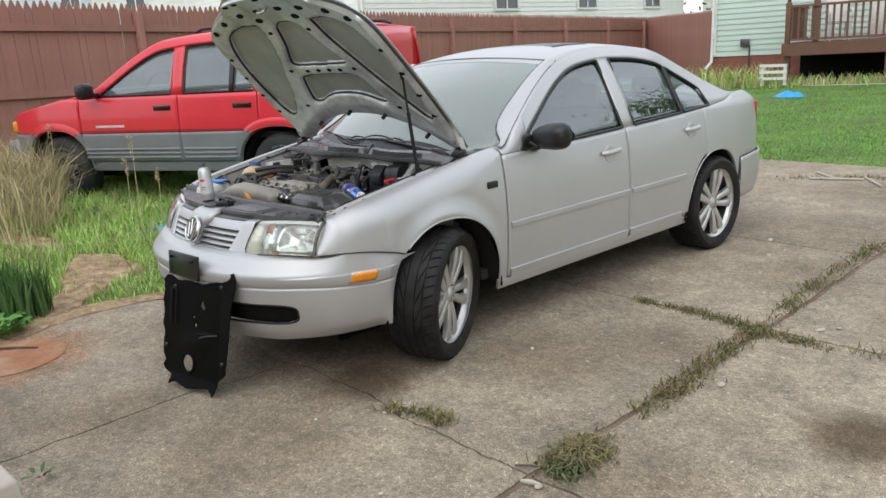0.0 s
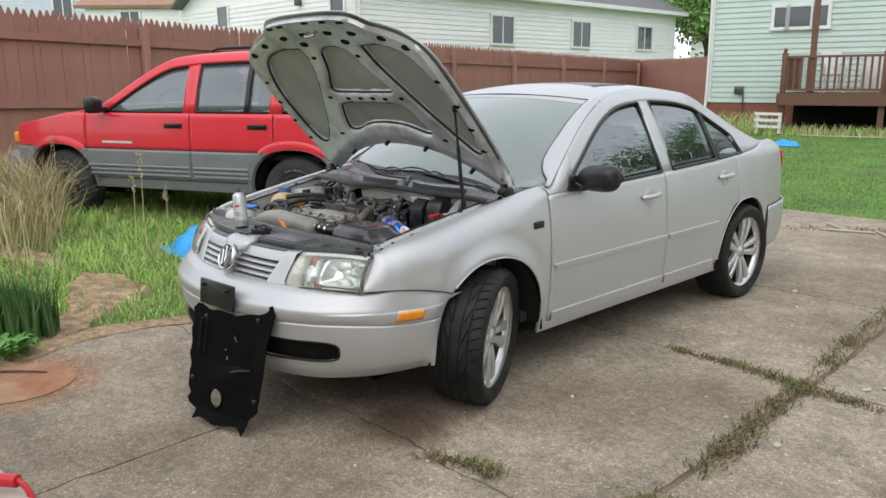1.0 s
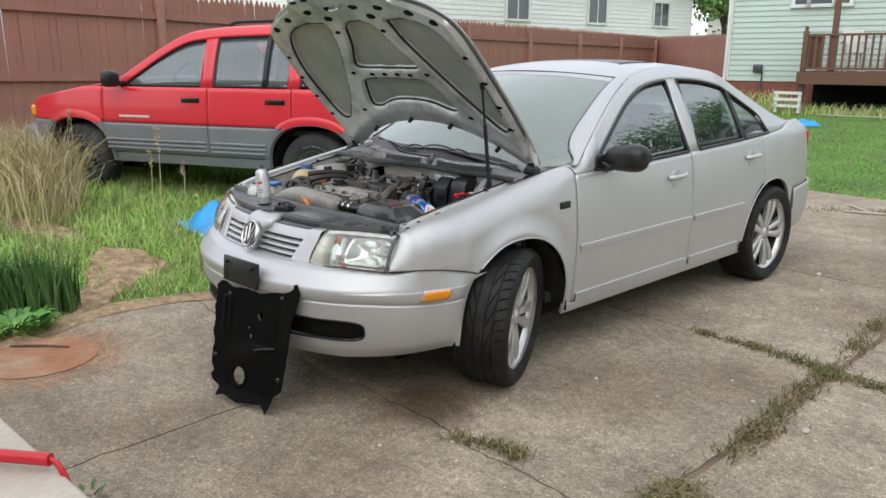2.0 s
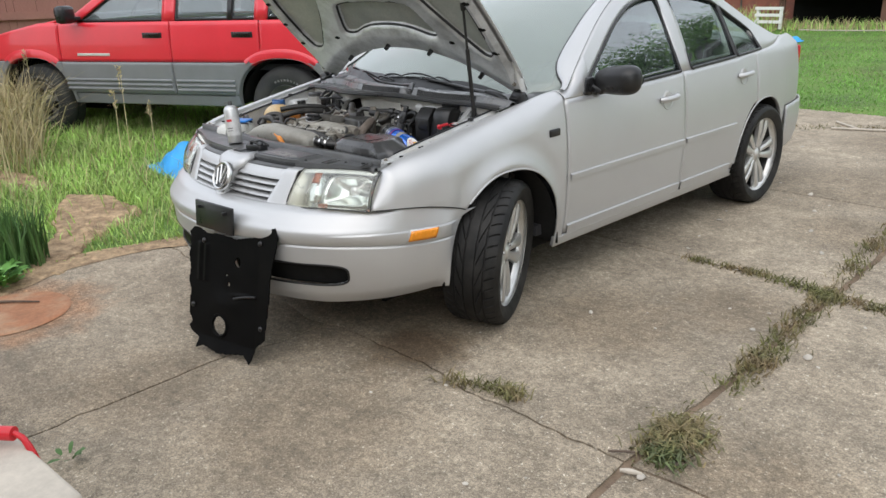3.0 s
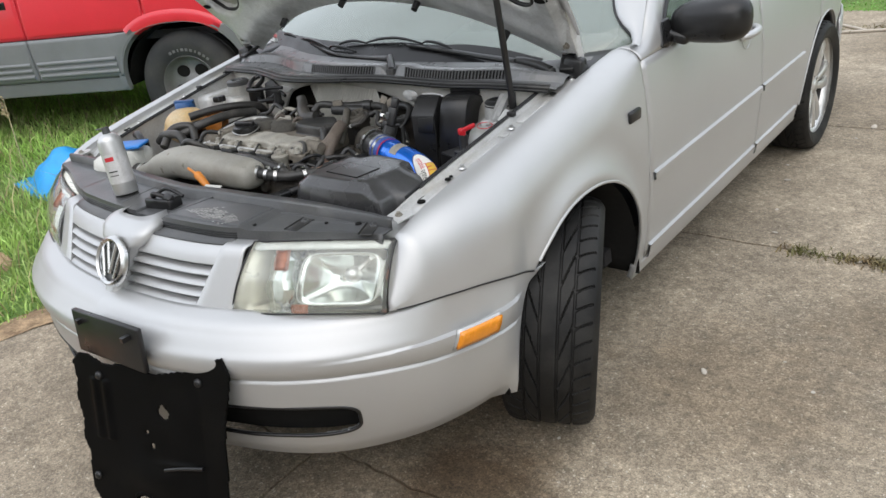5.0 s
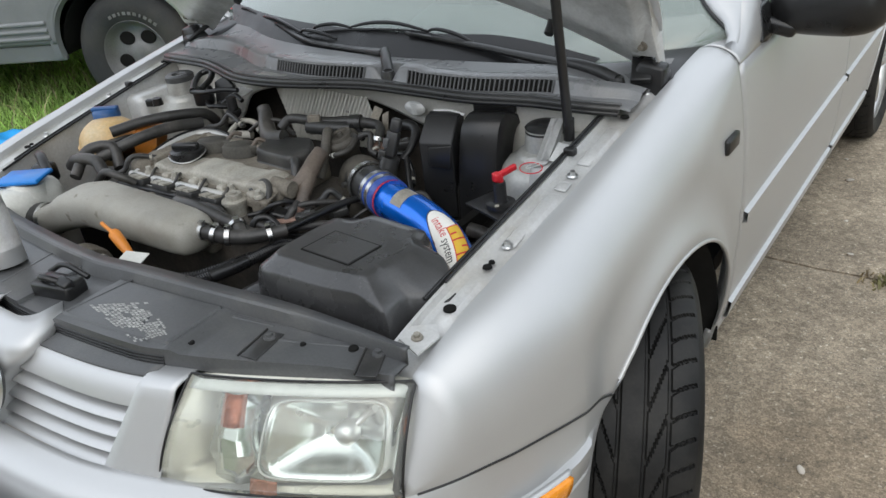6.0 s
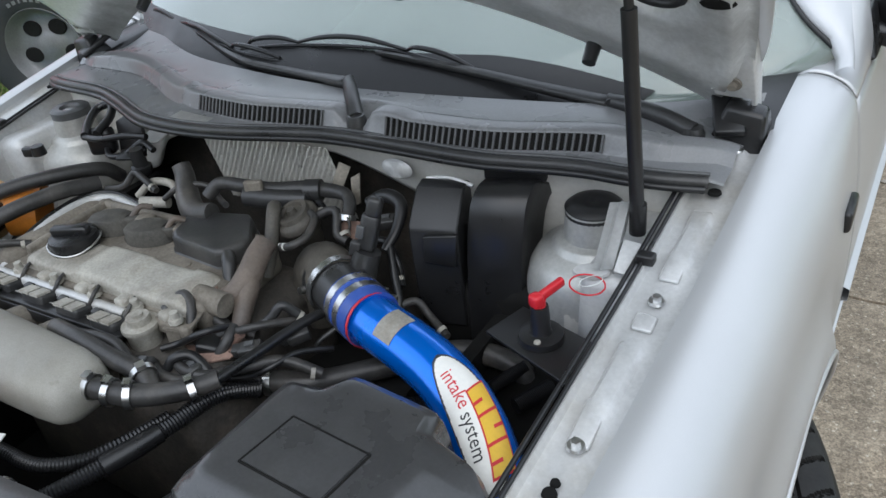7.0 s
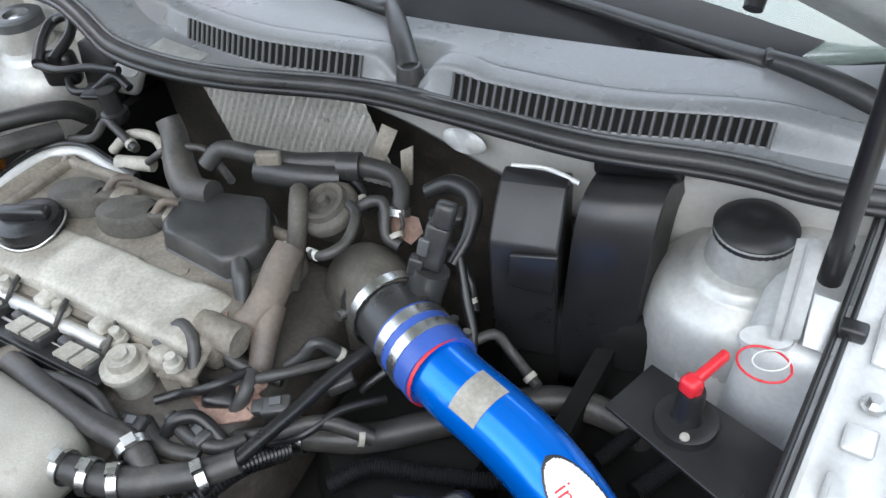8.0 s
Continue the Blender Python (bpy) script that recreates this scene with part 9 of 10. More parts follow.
for x, y, r in given:
    r *= 0.62 if r > 0.018 else 1.0
    ob = new("pebble", pebble_me)
    ob.matrix_world = Matrix.Translation((x, y, r * 0.28)) @ pose(0, 0, 0, rng.uniform(-15, 15), rng.uniform(-15, 15), rng.uniform(0, 360)) @ Matrix.Diagonal((r * 1.5, r, r * 0.5, 1))
    tagged(ob, "pale stone chip lying on the concrete", "stone", "stone chips on the drive")
for k, (a, b) in enumerate((((0.22, 5.72), (0.52, 5.42)), ((0.72, 5.62), (1.0, 5.22)), ((0.3, 5.35), (0.75, 5.5)))):
    ob = part("stick", tube([(*a, 0.012), (*b, 0.014)], 0.011, 7, 3), GALV)
    tagged(ob, "pale broken stick lying on the drive", "stick", "pale sticks")

# blue tarpaulins
def tarp(x, y, sx, sy, h, seed, label):
    rows_ = []
    for v in steps(-1, 1, 26):
        row = []
        for u in steps(-1, 1, 26):
            r = min(1.0, math.hypot(u, v))
            z = h * (1 - r**2.2) + 0.35 * h * noise.noise((u * 2.3, v * 2.3, seed)) * (1 - r * r) + 0.12 * h * abs(noise.noise((u * 6, v * 6, seed)))
            px, py = x + sx * u * (1 - 0.15 * abs(v)), y + sy * v * (1 - 0.15 * abs(u))
            row.append((px, py, ground_z(px, py) + max(0.01, z)))
        rows_.append(row)
    ob = part("tarpaulin", sheet(rows_), TARP, solid=0.003, angle=60)
    return tagged(ob, label, "tarpaulin")


tarp(-2.85, 0.42, 0.40, 0.30, 0.20, 2.0, "crumpled bright blue tarpaulin on the grass beside the car")
tarp(-3.25, 12.9, 0.30, 0.20, 0.11, 9.0, "small crumpled blue tarpaulin lying on the lawn")
rope = part("rope", tube([(-3.6 + 0.5 * k, 14.3 + 0.10 * k - 0.15 * math.sin(k), 0.30) for k in range(10)], 0.012, 6, 40), GALV)
tagged(rope, "pale rope trailing along the lawn's edge", "rope")
pallet = thing("crate", "small white slatted crate under the deck's edge", "crate")
for z in (0.42, 0.56, 0.70):
    part("slat", block((0.6, 0.05, 0.06), (-4.45, 14.75, z)), TRIM_WHITE, pallet)
for x in (-4.7, -4.2):
    part("upright", block((0.06, 0.05, 0.46), (x, 14.79, 0.50)), TRIM_WHITE, pallet)

# step with a red-handled lead lying over its edge
step_box = part("step", block((1.9, 1.2, 0.49), (0.55, -2.695, 0.245), (0, 0, 4), 0.012), GALV)
tagged(step_box, "pale worn wooden workbench edge beside the drive", "bench")
lead = thing("jump_lead", "red-handled lead hanging over the bench edge", "cable")
part("grip", tube([(1.03, -2.180, 0.522), (1.170, -2.068, 0.522)], 0.0165, 12, 5), RED_PLASTIC, lead)
part("rod", tube([(0.81, -2.355, 0.522), (1.03, -2.180, 0.522)], 0.0150, 8, 4), RED_PLASTIC, lead)
part("cord", tube([(1.170, -2.068, 0.524), (1.190, -2.056, 0.512), (1.225, -2.040, 0.43), (1.255, -2.03, 0.36)], [0.006, 0.008, 0.005, 0.0015], 8, 20), RED_PLASTIC, lead)
twig_b = part("twig", tube([(1.753, -0.576, 0.006), (1.79, -0.55, 0.009), (1.827, -0.522, 0.006)], [0.004, 0.0045, 0.003], 6, 8), BARK)
tagged(twig_b, "short dark twig lying on the concrete", "twig")
chip = part("wood_chip", tube([(1.839, -0.640, 0.008), (1.869, -0.628, 0.011), (1.899, -0.614, 0.008)], [0.006, 0.009, 0.005], 8, 8), GALV)
tagged(chip, "small pale wood chip lying on the concrete", "wood chip")

# ---- the red off-roader on the grass: local x along its length (front at -x), y across (0 at the near flank) ----
SUV_Z = 0.15
suv = thing("suv", "red four-door off-road wagon with grey lower cladding, parked on grass", "car", at=Matrix.Translation((-3.70, 0.62, SUV_Z)) @ pose(0, 0, 0, 0, 0, 25.5))
SUV_W = 1.76
RIM_GREY = mat("dull_rim_paint", (0.20, 0.20, 0.20), 0.5, 0.4, 0.15, 10, 120, 0.1, 0.0006)
suv_in = hermite([0.30, 0.5, 0.8, 1.0, 1.05, 1.3, 1.50, 1.56, 1.63], [0.05, 0.015, 0.0, 0.012, 0.025, 0.10, 0.185, 0.25, 0.36])
suv_nose = hermite([-2.1, -2.0, -1.8, -1.4, 1.4, 1.75, 1.92, 2.0], [0.16, 0.08, 0.03, 0.0, 0.0, 0.02, 0.06, 0.14])
suv_top = hermite([-2.08, -1.9, -1.7, -1.3, -0.95, -0.85, -0.35, -0.12, 0.05, 0.4, 1.2, 1.7, 1.95], [0.86, 0.925, 0.965, 1.035, 1.09, 1.115, 1.41, 1.515, 1.545, 1.570, 1.582, 1.565, 1.53])


def suv_p(x, z, far=False, inset=0.0):
    y = suv_in(z) + suv_nose(x) + inset
    return Vector((x, SUV_W - y if far else y, z))


def suv_arch(x, low):
    out = low
    for c in (-1.42, 1.24):
        d = abs(x - c) / 0.43
        if d < 1:
            out = max(out, 0.36 + 0.38 * (1 - d**2.6) ** (1 / 2.6))
    return out


def suv_flank(x0, x1, low, high, far=False, n=40, m=12, inset=0.0):
    xs = sorted(set(steps(x0, x1, n)) | {round(v, 4) for c in (-1.42, 1.24) for e in (c - 0.43, c + 0.43) for v in steps(e - 0.03, e + 0.03, 9) if x0 < v < x1})
    cols = []
    for x in xs:
        a, b = low(x), high(x)
        b = max(b, a + 0.002)
        cols.append([suv_p(x, z, far, inset) for z in steps(a, b, m)])
    return sheet(cols if not far else cols[::-1])


for far in (False, True):
    for x0, x1, name in ((-2.06, -1.045, "front_wing"), (-1.035, 0.175, "front_door"), (0.185, 1.055, "rear_door"), (1.065, 1.93, "rear_quarter")):
        body = part(name, suv_flank(x0, x1, lambda x: max(0.714, suv_arch(x, 0.3) + 0.012), lambda x: min(1.042, suv_top(x)), far), RED_PAINT, suv, solid=0.02, offset=1.0 if far else -1.0, angle=60)
        part("cladding", suv_flank(x0, x1, lambda x: max(0.44, suv_arch(x, 0.3) + 0.004), lambda x: max(0.709, suv_arch(x, 0.3) + 0.006), far, inset=-0.012), CLADDING, body, "ribbed grey cladding", solid=0.02, angle=60)
        for z in (0.475, 0.515, 0.555):
            if name in ("front_door", "rear_door"):
                xe = x1 - 0.02 if name == "front_door" else 0.79
                part("cladding_rib", tube([suv_p(x, z, far, -0.030) for x in steps(x0 + 0.02, xe, 6)], 0.014, 6, 12), CLADDING, body)
    part("sill", suv_flank(-0.99, 0.81, lambda x: 0.345, lambda x: 0.435, far, inset=0.01), CLADDING, suv, solid=0.03)
    for x0, x1, z0 in ((-0.80, 0.10, 1.06), (0.235, 0.76, 1.06), (0.79, 1.01, 1.06), (1.14, 1.885, 1.07)):
        def top(x):
            return min(suv_top(x) - 0.085, 1.495)
        xs = [x for x in steps(x0, x1, 24) if top(x) > z0 + 0.01]
        pane = part("side_window", sheet([[suv_p(x, z, far, 0.012) for z in steps(z0, top(x), 8)] for x in (xs if not far else xs[::-1])]), SUV_GLASS, suv, "dark side glass", solid=0.004)
        pane.visible_shadow = False
        edge = [suv_p(x, z0, far, 0.004) for x in xs[::-1]] + [suv_p(x, top(x), far, 0.004) for x in xs]
        part("window_seal", tube(edge + edge[:1], 0.012, 6, 80), BLACK, pane)
    part("roof_frame", suv_flank(-0.93, 1.93, lambda x: max(1.044, min(suv_top(x) - 0.085, 1.498)), lambda x: suv_top(x) if x > -0.9 else 1.046, far, 60, 6), RED_PAINT, suv, solid=0.02, angle=60)
    for x0, x1 in ((0.105, 0.230), (0.755, 0.795), (1.015, 1.135), (1.89, 1.93)):
        part("pillar", suv_flank(x0, x1, lambda x: 1.04, lambda x: 1.50, far, 4, 6, 0.002), BLACK if x0 == 0.755 else RED_PAINT, suv, solid=0.02)
    for x in (0.0, 0.90):
        p = suv_p(x, 0.935, far)
        s = -1 if not far else 1
        part("door_handle", joined(block((0.20, 0.016, 0.046), p + Vector((0, s * 0.020, 0)), (0, 0, 0), 0.005), block((0.15, 0.03, 0.022), p + Vector((0.01, s * 0.034, 0.010)), (0, 0, 0), 0.009)), BLACK, suv, "black door handle")
    q = suv_p(-0.80, 1.10, far)
    s = -1 if not far else 1
    part("door_mirror", joined(block((0.11, 0.16, 0.15), q + Vector((-0.02, s * 0.15, 0.02)), (0, 0, 0), 0.035), block((0.06, 0.14, 0.04), q + Vector((0, s * 0.05, -0.02)), (0, 0, 0), 0.01)), BLACK, suv, "black door mirror")
    for c in (-1.42, 1.24):
        flare = []
        for a in steps(math.pi * 1.0, 0, 30):
            row = []
            for r, out in ((0.425, 0.0), (0.435, -0.030), (0.475, -0.034), (0.515, -0.016), (0.535, 0.002)):
                cs, sn = math.cos(a), math.sin(a)
                xr = c + r * math.copysign(abs(cs) ** 0.87, cs)
                row.append(suv_p(xr, 0.36 + (r - 0.045) * sn ** 0.87, far, out))
            flare.append(row)
        flare = flare if not far else flare[::-1]
        high = [r for r in flare if r[-1].z > 0.715]
        part("arch_flare", sheet(high), RED_PAINT, suv, "red wheel arch flare", angle=60)
        for piece in ([r for r in flare[:15] if r[-1].z < 0.78], [r for r in flare[15:] if r[-1].z < 0.78]):
            part("arch_edge", sheet([[p for p in r[:3]] for r in piece]), CLADDING, suv, "grey arch edging", angle=60)
        lin = [[Vector((c + 0.45 * math.cos(a), (0.06 if not far else SUV_W - 0.06), 0.36 + 0.385 * math.sin(a))), Vector((c + 0.45 * math.cos(a), (0.42 if not far else SUV_W - 0.42), 0.36 + 0.385 * math.sin(a)))] for a in steps(0, math.pi, 16)]
        part("wheel_liner", sheet(lin), DARK, suv, solid=0.01)
        well_y = 0.42 if not far else SUV_W - 0.42
        part("liner_wall", block((0.9, 0.02, 0.6), (c, well_y, 0.52)), DARK, suv)
        m = pose(c, 0.13 if not far else SUV_W - 0.13, 0.334, 0, 0, -90 if not far else 90)
        hub = new("wheel")
        hub.parent, hub.matrix_local, hub.empty_display_size = suv, m @ Matrix.Scale(0.945, 4), 0.1
        t = pose(0, 0, 0, 0, 90, 0)
        part("tyre", lathe([(0.20, 0.10), (0.215, 0.115), (0.29, 0.122), (0.335, 0.11), (0.362, 0.085), (0.366, 0.03), (0.358, 0.028), (0.358, 0.012), (0.366, 0.01), (0.366, -0.03), (0.358, -0.032), (0.362, -0.085), (0.335, -0.11), (0.2, -0.10)], 56, t), SIDEWALL, hub, "tall black all-terrain tyre")
        part("rim", lathe([(0.0, 0.06), (0.06, 0.058), (0.07, 0.05), (0.15, 0.045), (0.175, 0.06), (0.19, 0.09), (0.203, 0.108), (0.21, 0.102), (0.20, 0.0), (0.19, -0.09)], 48, t), RIM_GREY, hub, "dull grey steel rim")
        for k in range(5):
            a = radians(72 * k)
            part("rim_opening", lathe([(0, 0.004), (0.036, 0.004), (0.040, -0.004)], 16, t @ Matrix.Translation((0.115 * math.cos(a), 0.115 * math.sin(a), 0.052)) @ Matrix.Diagonal((1.0, 1.25, 1, 1))), DARK, hub)
        for k in range(10):
            a = radians(202 - 7.4 * k)
            part("tyre_letter", moved(block((0.018, 0.010 if k % 4 == 2 else 0.019, 0.003)), t @ Matrix.Translation((0.246 * math.cos(a), 0.246 * math.sin(a), 0.1195)) @ pose(0, 0, 0, 0, 0, math.degrees(a))), RIM_GREY, hub)

part("bonnet", sheet([[Vector((x, y0 + (SUV_W - 2 * y0) * k / 12, suv_top(x) + 0.03 * math.sin(math.pi * k / 12))) for y0 in [suv_in(min(1.04, suv_top(x))) + suv_nose(x)] for k in range(13)] for x in steps(-2.06, -0.89, 20)][::-1]), RED_PAINT, suv, solid=0.02, angle=60)
part("roof", sheet([[Vector((x, y0 + (SUV_W - 2 * y0) * k / 12, suv_top(x) + 0.035 * math.sin(math.pi * k / 12))) for y0 in [suv_in(suv_top(x))] for k in range(13)] for x in steps(-0.12, 1.90, 24)][::-1]), RED_PAINT, suv, solid=0.02, angle=60)
pane = part("windscreen", sheet([[Vector((x, y0 + (SUV_W - 2 * y0) * k / 12, suv_top(x) - 0.004)) for y0 in [suv_in(suv_top(x)) + 0.03] for k in range(13)] for x in steps(-0.87, -0.11, 14)][::-1]), SUV_GLASS, suv, solid=0.005)
pane.visible_shadow = False
part("rear_body", sheet([[(1.92 + 0.04 * math.sin(math.pi * k / 8), 0.16 + (SUV_W - 0.32) * k / 8, z) for k in range(9)] for z in steps(0.5, 1.55, 8)]), RED_PAINT, suv, solid=0.03)
part("front_bumper", block((0.24, SUV_W - 0.1, 0.26), (-2.10, SUV_W / 2, 0.52), (0, 0, 0), 0.06), CLADDING, suv)
part("rear_bumper", block((0.24, SUV_W - 0.1, 0.24), (1.97, SUV_W / 2, 0.50), (0, 0, 0), 0.06), CLADDING, suv)
part("front_panel", block((0.06, SUV_W - 0.34, 0.30), (-2.06, SUV_W / 2, 0.72), (0, 0, 0), 0.02), RED_PAINT, suv)
for y in (0.14, SUV_W - 0.14):
    part("corner_lamp", block((0.16, 0.14, 0.11), (-2.02, y, 0.79), (0, 0, 30 if y < 1 else -30), 0.02), AMBER, suv, "amber corner lamp")
part("floor_pan", block((3.7, 1.3, 0.14), (-0.05, SUV_W / 2, 0.42)), DARK, suv)
part("cabin_floor", block((2.6, 1.5, 0.05), (0.7, SUV_W / 2, 0.66)), SEAT_CLOTH, suv)
for x, y in ((0.02, 0.42), (0.02, 1.34), (0.95, 0.45), (0.95, 1.3)):
    part("car_seat", joined(block((0.5, 0.5, 0.16), (x - 0.1, y, 0.82), (0, 0, 0), 0.05), block((0.14, 0.48, 0.62), (x + 0.2, y, 1.12), (0, 12, 0), 0.05), block((0.08, 0.24, 0.16), (x + 0.29, y, 1.46), (0, 10, 0), 0.03)), SEAT_CLOTH, suv, "grey cloth seat")
part("steering_wheel", lathe([(0.18 + 0.015 * math.cos(a), 0.015 * math.sin(a)) for a in steps(0, 2 * math.pi, 9)], 24, pose(-0.42, 0.45, 1.10, 0, -65, 0)), BLACK, suv)
part("dashboard", block((0.4, 1.46, 0.28), (-0.68, SUV_W / 2, 0.98), (0, 0, 0), 0.05), BLACK, suv)
for y in (0.36, SUV_W - 0.36):
    part("roof_rail", tube([(0.2, y, 1.60), (0.25, y, 1.625), (1.65, y, 1.625), (1.75, y, 1.59)], 0.016, 8, 20), BLACK, suv, "black roof rail")
part("side_badge", block((0.36, 0.006, 0.022), suv_p(-0.66, 0.775) + Vector((0, -0.0235, 0)), (0, 0, 0), 0.001), TANK_WHITE, suv, "pale lettering strip")
part("drip_rail", tube([suv_p(x, min(suv_top(x) - 0.07, 1.515), False, -0.004) for x in steps(-0.72, 1.86, 30)], 0.006, 6, 60), BLACK, suv)

# ---- fence ----
FB = Vector((-10.6, 19.2, 0))
FA = Vector((-6.6, -6.0, 0)).lerp(FB, 0.12)
fence = tagged(new("fence"), "tall brown-painted picket fence with pointed tops", "fence", kind="structure")
picket_bm = plate([(-0.0455, 0), (0.0455, 0), (0.0455, 0.955), (0.008, 1.0), (-0.008, 1.0), (-0.0455, 0.955)], 0.018)
picket_me = bpy.data.meshes.new("picket")
picket_bm.to_mesh(picket_me)
picket_bm.free()
picket_me.materials.append(FENCE_PAINT)
run = FB - FA
yaw = math.degrees(math.atan2(run.y, run.x))
count = int(run.length / 0.092)
f_top = hermite([0, 3, 9, 23], [2.46, 2.40, 2.27, 2.08])
rng = random.Random(3)
for k in range(count):
    d = 0.092 * (k + 0.5)
    p = FA + run.normalized() * d
    ob = new("picket", picket_me)
    ob.parent = fence
    base = ground_z(p.x, p.y) - 0.02
    h = f_top(d) - base + rng.uniform(-0.012, 0.012)
    # stands upright, its face to the yard
    ob.matrix_local = Matrix.Translation((p.x, p.y, base)) @ pose(0, 0, 0, 90, 0, yaw) @ pose(0, 0, 0, 0, 0, rng.uniform(-0.3, 0.3)) @ Matrix.Diagonal((rng.choice((1.01, 1.01, 1.01, 1.01, 1.0, 0.985)), h, 1, 1))
side = Vector((run.y, -run.x, 0)).normalized()
for lift, name in ((-0.38, "top_rail"), (-1.22, "bottom_rail")):
    a, b = FA + side * 0.03, FB + side * 0.03
    rows_ = []
    for d in steps(0, run.length, 12):
        p = FA + run.normalized() * d + side * 0.0
        z = f_top(d) + lift
        rows_.append([p + side * 0.002 + Vector((0, 0, z)), p + side * 0.045 + Vector((0, 0, z)), p + side * 0.045 + Vector((0, 0, z + 0.09)), p + side * 0.002 + Vector((0, 0, z + 0.09))])
    part(name, sheet(rows_), FENCE_PAINT, fence)
d = 0.35
while d < run.length:
    p = FA + run.normalized() * d + side * 0.05
    h = f_top(d) - 0.12 - ground_z(p.x, p.y)
    part("post", block((0.10, 0.10, h + 0.1), (p.x, p.y, ground_z(p.x, p.y) + h / 2 - 0.05), (0, 0, yaw), 0.006), FENCE_PAINT, fence)
    d += 2.43
# the short return to the house
RA, RB = FB.copy(), Vector((-7.3, 17.4, 0))
rr = RB - RA
ryaw = math.degrees(math.atan2(rr.y, rr.x))
for k in range(int(rr.length / 0.092)):
    p = RA + rr.normalized() * 0.092 * (k + 0.5)
    ob = new("picket", picket_me)
    ob.parent = fence
    ob.matrix_local = Matrix.Translation((p.x, p.y, 0.26)) @ pose(0, 0, 0, 90, 0, ryaw) @ Matrix.Diagonal((1, 1.82, 1, 1))


# ---- houses ----
def sash_window(parent, m, w, h, mullion=True):
    """A window in the plane of local xz, facing -y."""
    ob = part("window", moved(joined(block((w + 0.16, 0.06, 0.08), (0, -0.03, h / 2 + 0.04)), block((w + 0.20, 0.08, 0.08), (0, -0.04, -h / 2 - 0.04)), block((0.08, 0.06, h), (-w / 2 - 0.04, -0.03, 0)), block((0.08, 0.06, h), (w / 2 + 0.04, -0.03, 0)), *([block((0.05, 0.05, h), (0, -0.025, 0))] if mullion else [])), m), TRIM_WHITE, parent, "white-framed window")
    part("pane", moved(block((w, 0.02, h), (0, -0.012, 0)), m), HOUSE_GLASS, ob)
    return ob


def siding_wall(parent, m, length, z0, z1, board, material, label=""):
    """Lapped boards on a wall whose outer face is local y = 0."""
    made = []
    wall = part("wall", moved(block((length, 0.2, z1 - z0), (length / 2, 0.112, (z0 + z1) / 2)), m), material, parent, label)
    n = int((z1 - z0) / board)
    for k in range(n):
        z = z0 + k * board
        rows_ = [[(0, -0.018, z), (0, -0.018, z + 0.004), (0, 0.004, z + board)], [(length, -0.018, z), (length, -0.018, z + 0.004), (length, 0.004, z + board)]]
        part("siding_board", moved(sheet(rows_[::-1]), m), material, wall)
    return wall


# mint green house with its deck; long wall faces the drive
GH = Matrix.Translation((-7.2, 17.3, 0)) @ pose(0, 0, 0, 0, 0, 14)
green = thing("green_house", "mint green clapboard house with a brick-red base", "house")
siding_wall(green, GH @ Matrix.Translation((-0.1, 0, 0)), 20.1, 0.86, 6.6, 0.135, GREEN_SIDING)
part("base_wall", moved(block((20.1, 0.2, 0.84), (9.95, 0.11, 0.43)), GH), BRICK_BASE, green, "brick-red foundation wall")
part("corner_trim", moved(block((0.12, 0.06, 5.75), (-0.05, -0.03, 3.75)), GH), TRIM_WHITE, green)
part("downpipe", moved(tube([(-0.08, -0.10, 6.4), (-0.08, -0.10, 0.75), (-0.2, -0.25, 0.55)], 0.04, 8, 24), GH), TRIM_WHITE, green)
part("side_wall", moved(block((0.2, 8.0, 6.2), (0.0, 4.23, 3.4)), GH), GREEN_SIDING, green)
part("roof", moved(joined(block((21, 5.2, 0.14), (10, 2.0, 7.4), (24, 0, 0)), block((21, 5.2, 0.14), (10, 6.4, 7.4), (-24, 0, 0))), GH), ROOF_GREY, green)
for x, w in ((1.62, 0.27), (2.08, 0.48), (2.57, 0.27)):
    sash_window(green, GH @ Matrix.Translation((x, -0.02, 2.98)), w, 0.48, False)
part("patio_door", moved(joined(block((1.0, 0.06, 2.0), (4.6, -0.03, 2.15))), GH), TRIM_WHITE, green)
part("meter_box", moved(block((0.22, 0.12, 0.2), (0.75, -0.06, 1.18), (0, 0, 0), 0.02), GH), GREY_PLASTIC, green)
part("meter_pipe", moved(tube([(0.86, -0.05, 1.1), (0.86, -0.05, 0.3)], 0.02, 8, 3), GH), GREY_PLASTIC, green)

DK = GH @ Matrix.Translation((2.15, -2.6, 0))
deck = thing("deck", "raised brown-painted wooden deck with railings", "deck")
FL = 1.12
part("deck_floor", moved(block((9.0, 2.55, 0.05), (4.5, 1.28, FL)), DK), DECK_PAINT, deck)
part("fascia", moved(block((9.0, 0.05, 0.26), (4.5, -0.03, FL - 0.11)), DK), DECK_PAINT, deck)
part("side_fascia", moved(block((0.05, 2.5, 0.26), (-0.03, 1.28, FL - 0.11)), DK), DECK_PAINT, deck)
for x in (0.06, 2.06, 4.06, 6.06, 8.06):
    part("rail_post", moved(joined(block((0.11, 0.11, 0.90), (x, 0.06, FL + 0.45), (0, 0, 0), 0.006), lathe([(0, 0.12), (0.03, 0.10), (0.045, 0.06), (0.03, 0.02), (0.06, 0.0)], 12, Matrix.Translation((x, 0.06, FL + 0.90)))), DK), DECK_PAINT, deck)
    part("deck_leg", moved(block((0.12, 0.12, FL - 0.25), (x, 0.12, (FL - 0.25) / 2 + 0.2)), DK), DECK_PAINT, deck)
part("tall_post", moved(block((0.12, 0.12, 4.0), (0.62, 0.12, FL + 2.0)), DK), DECK_PAINT, deck)
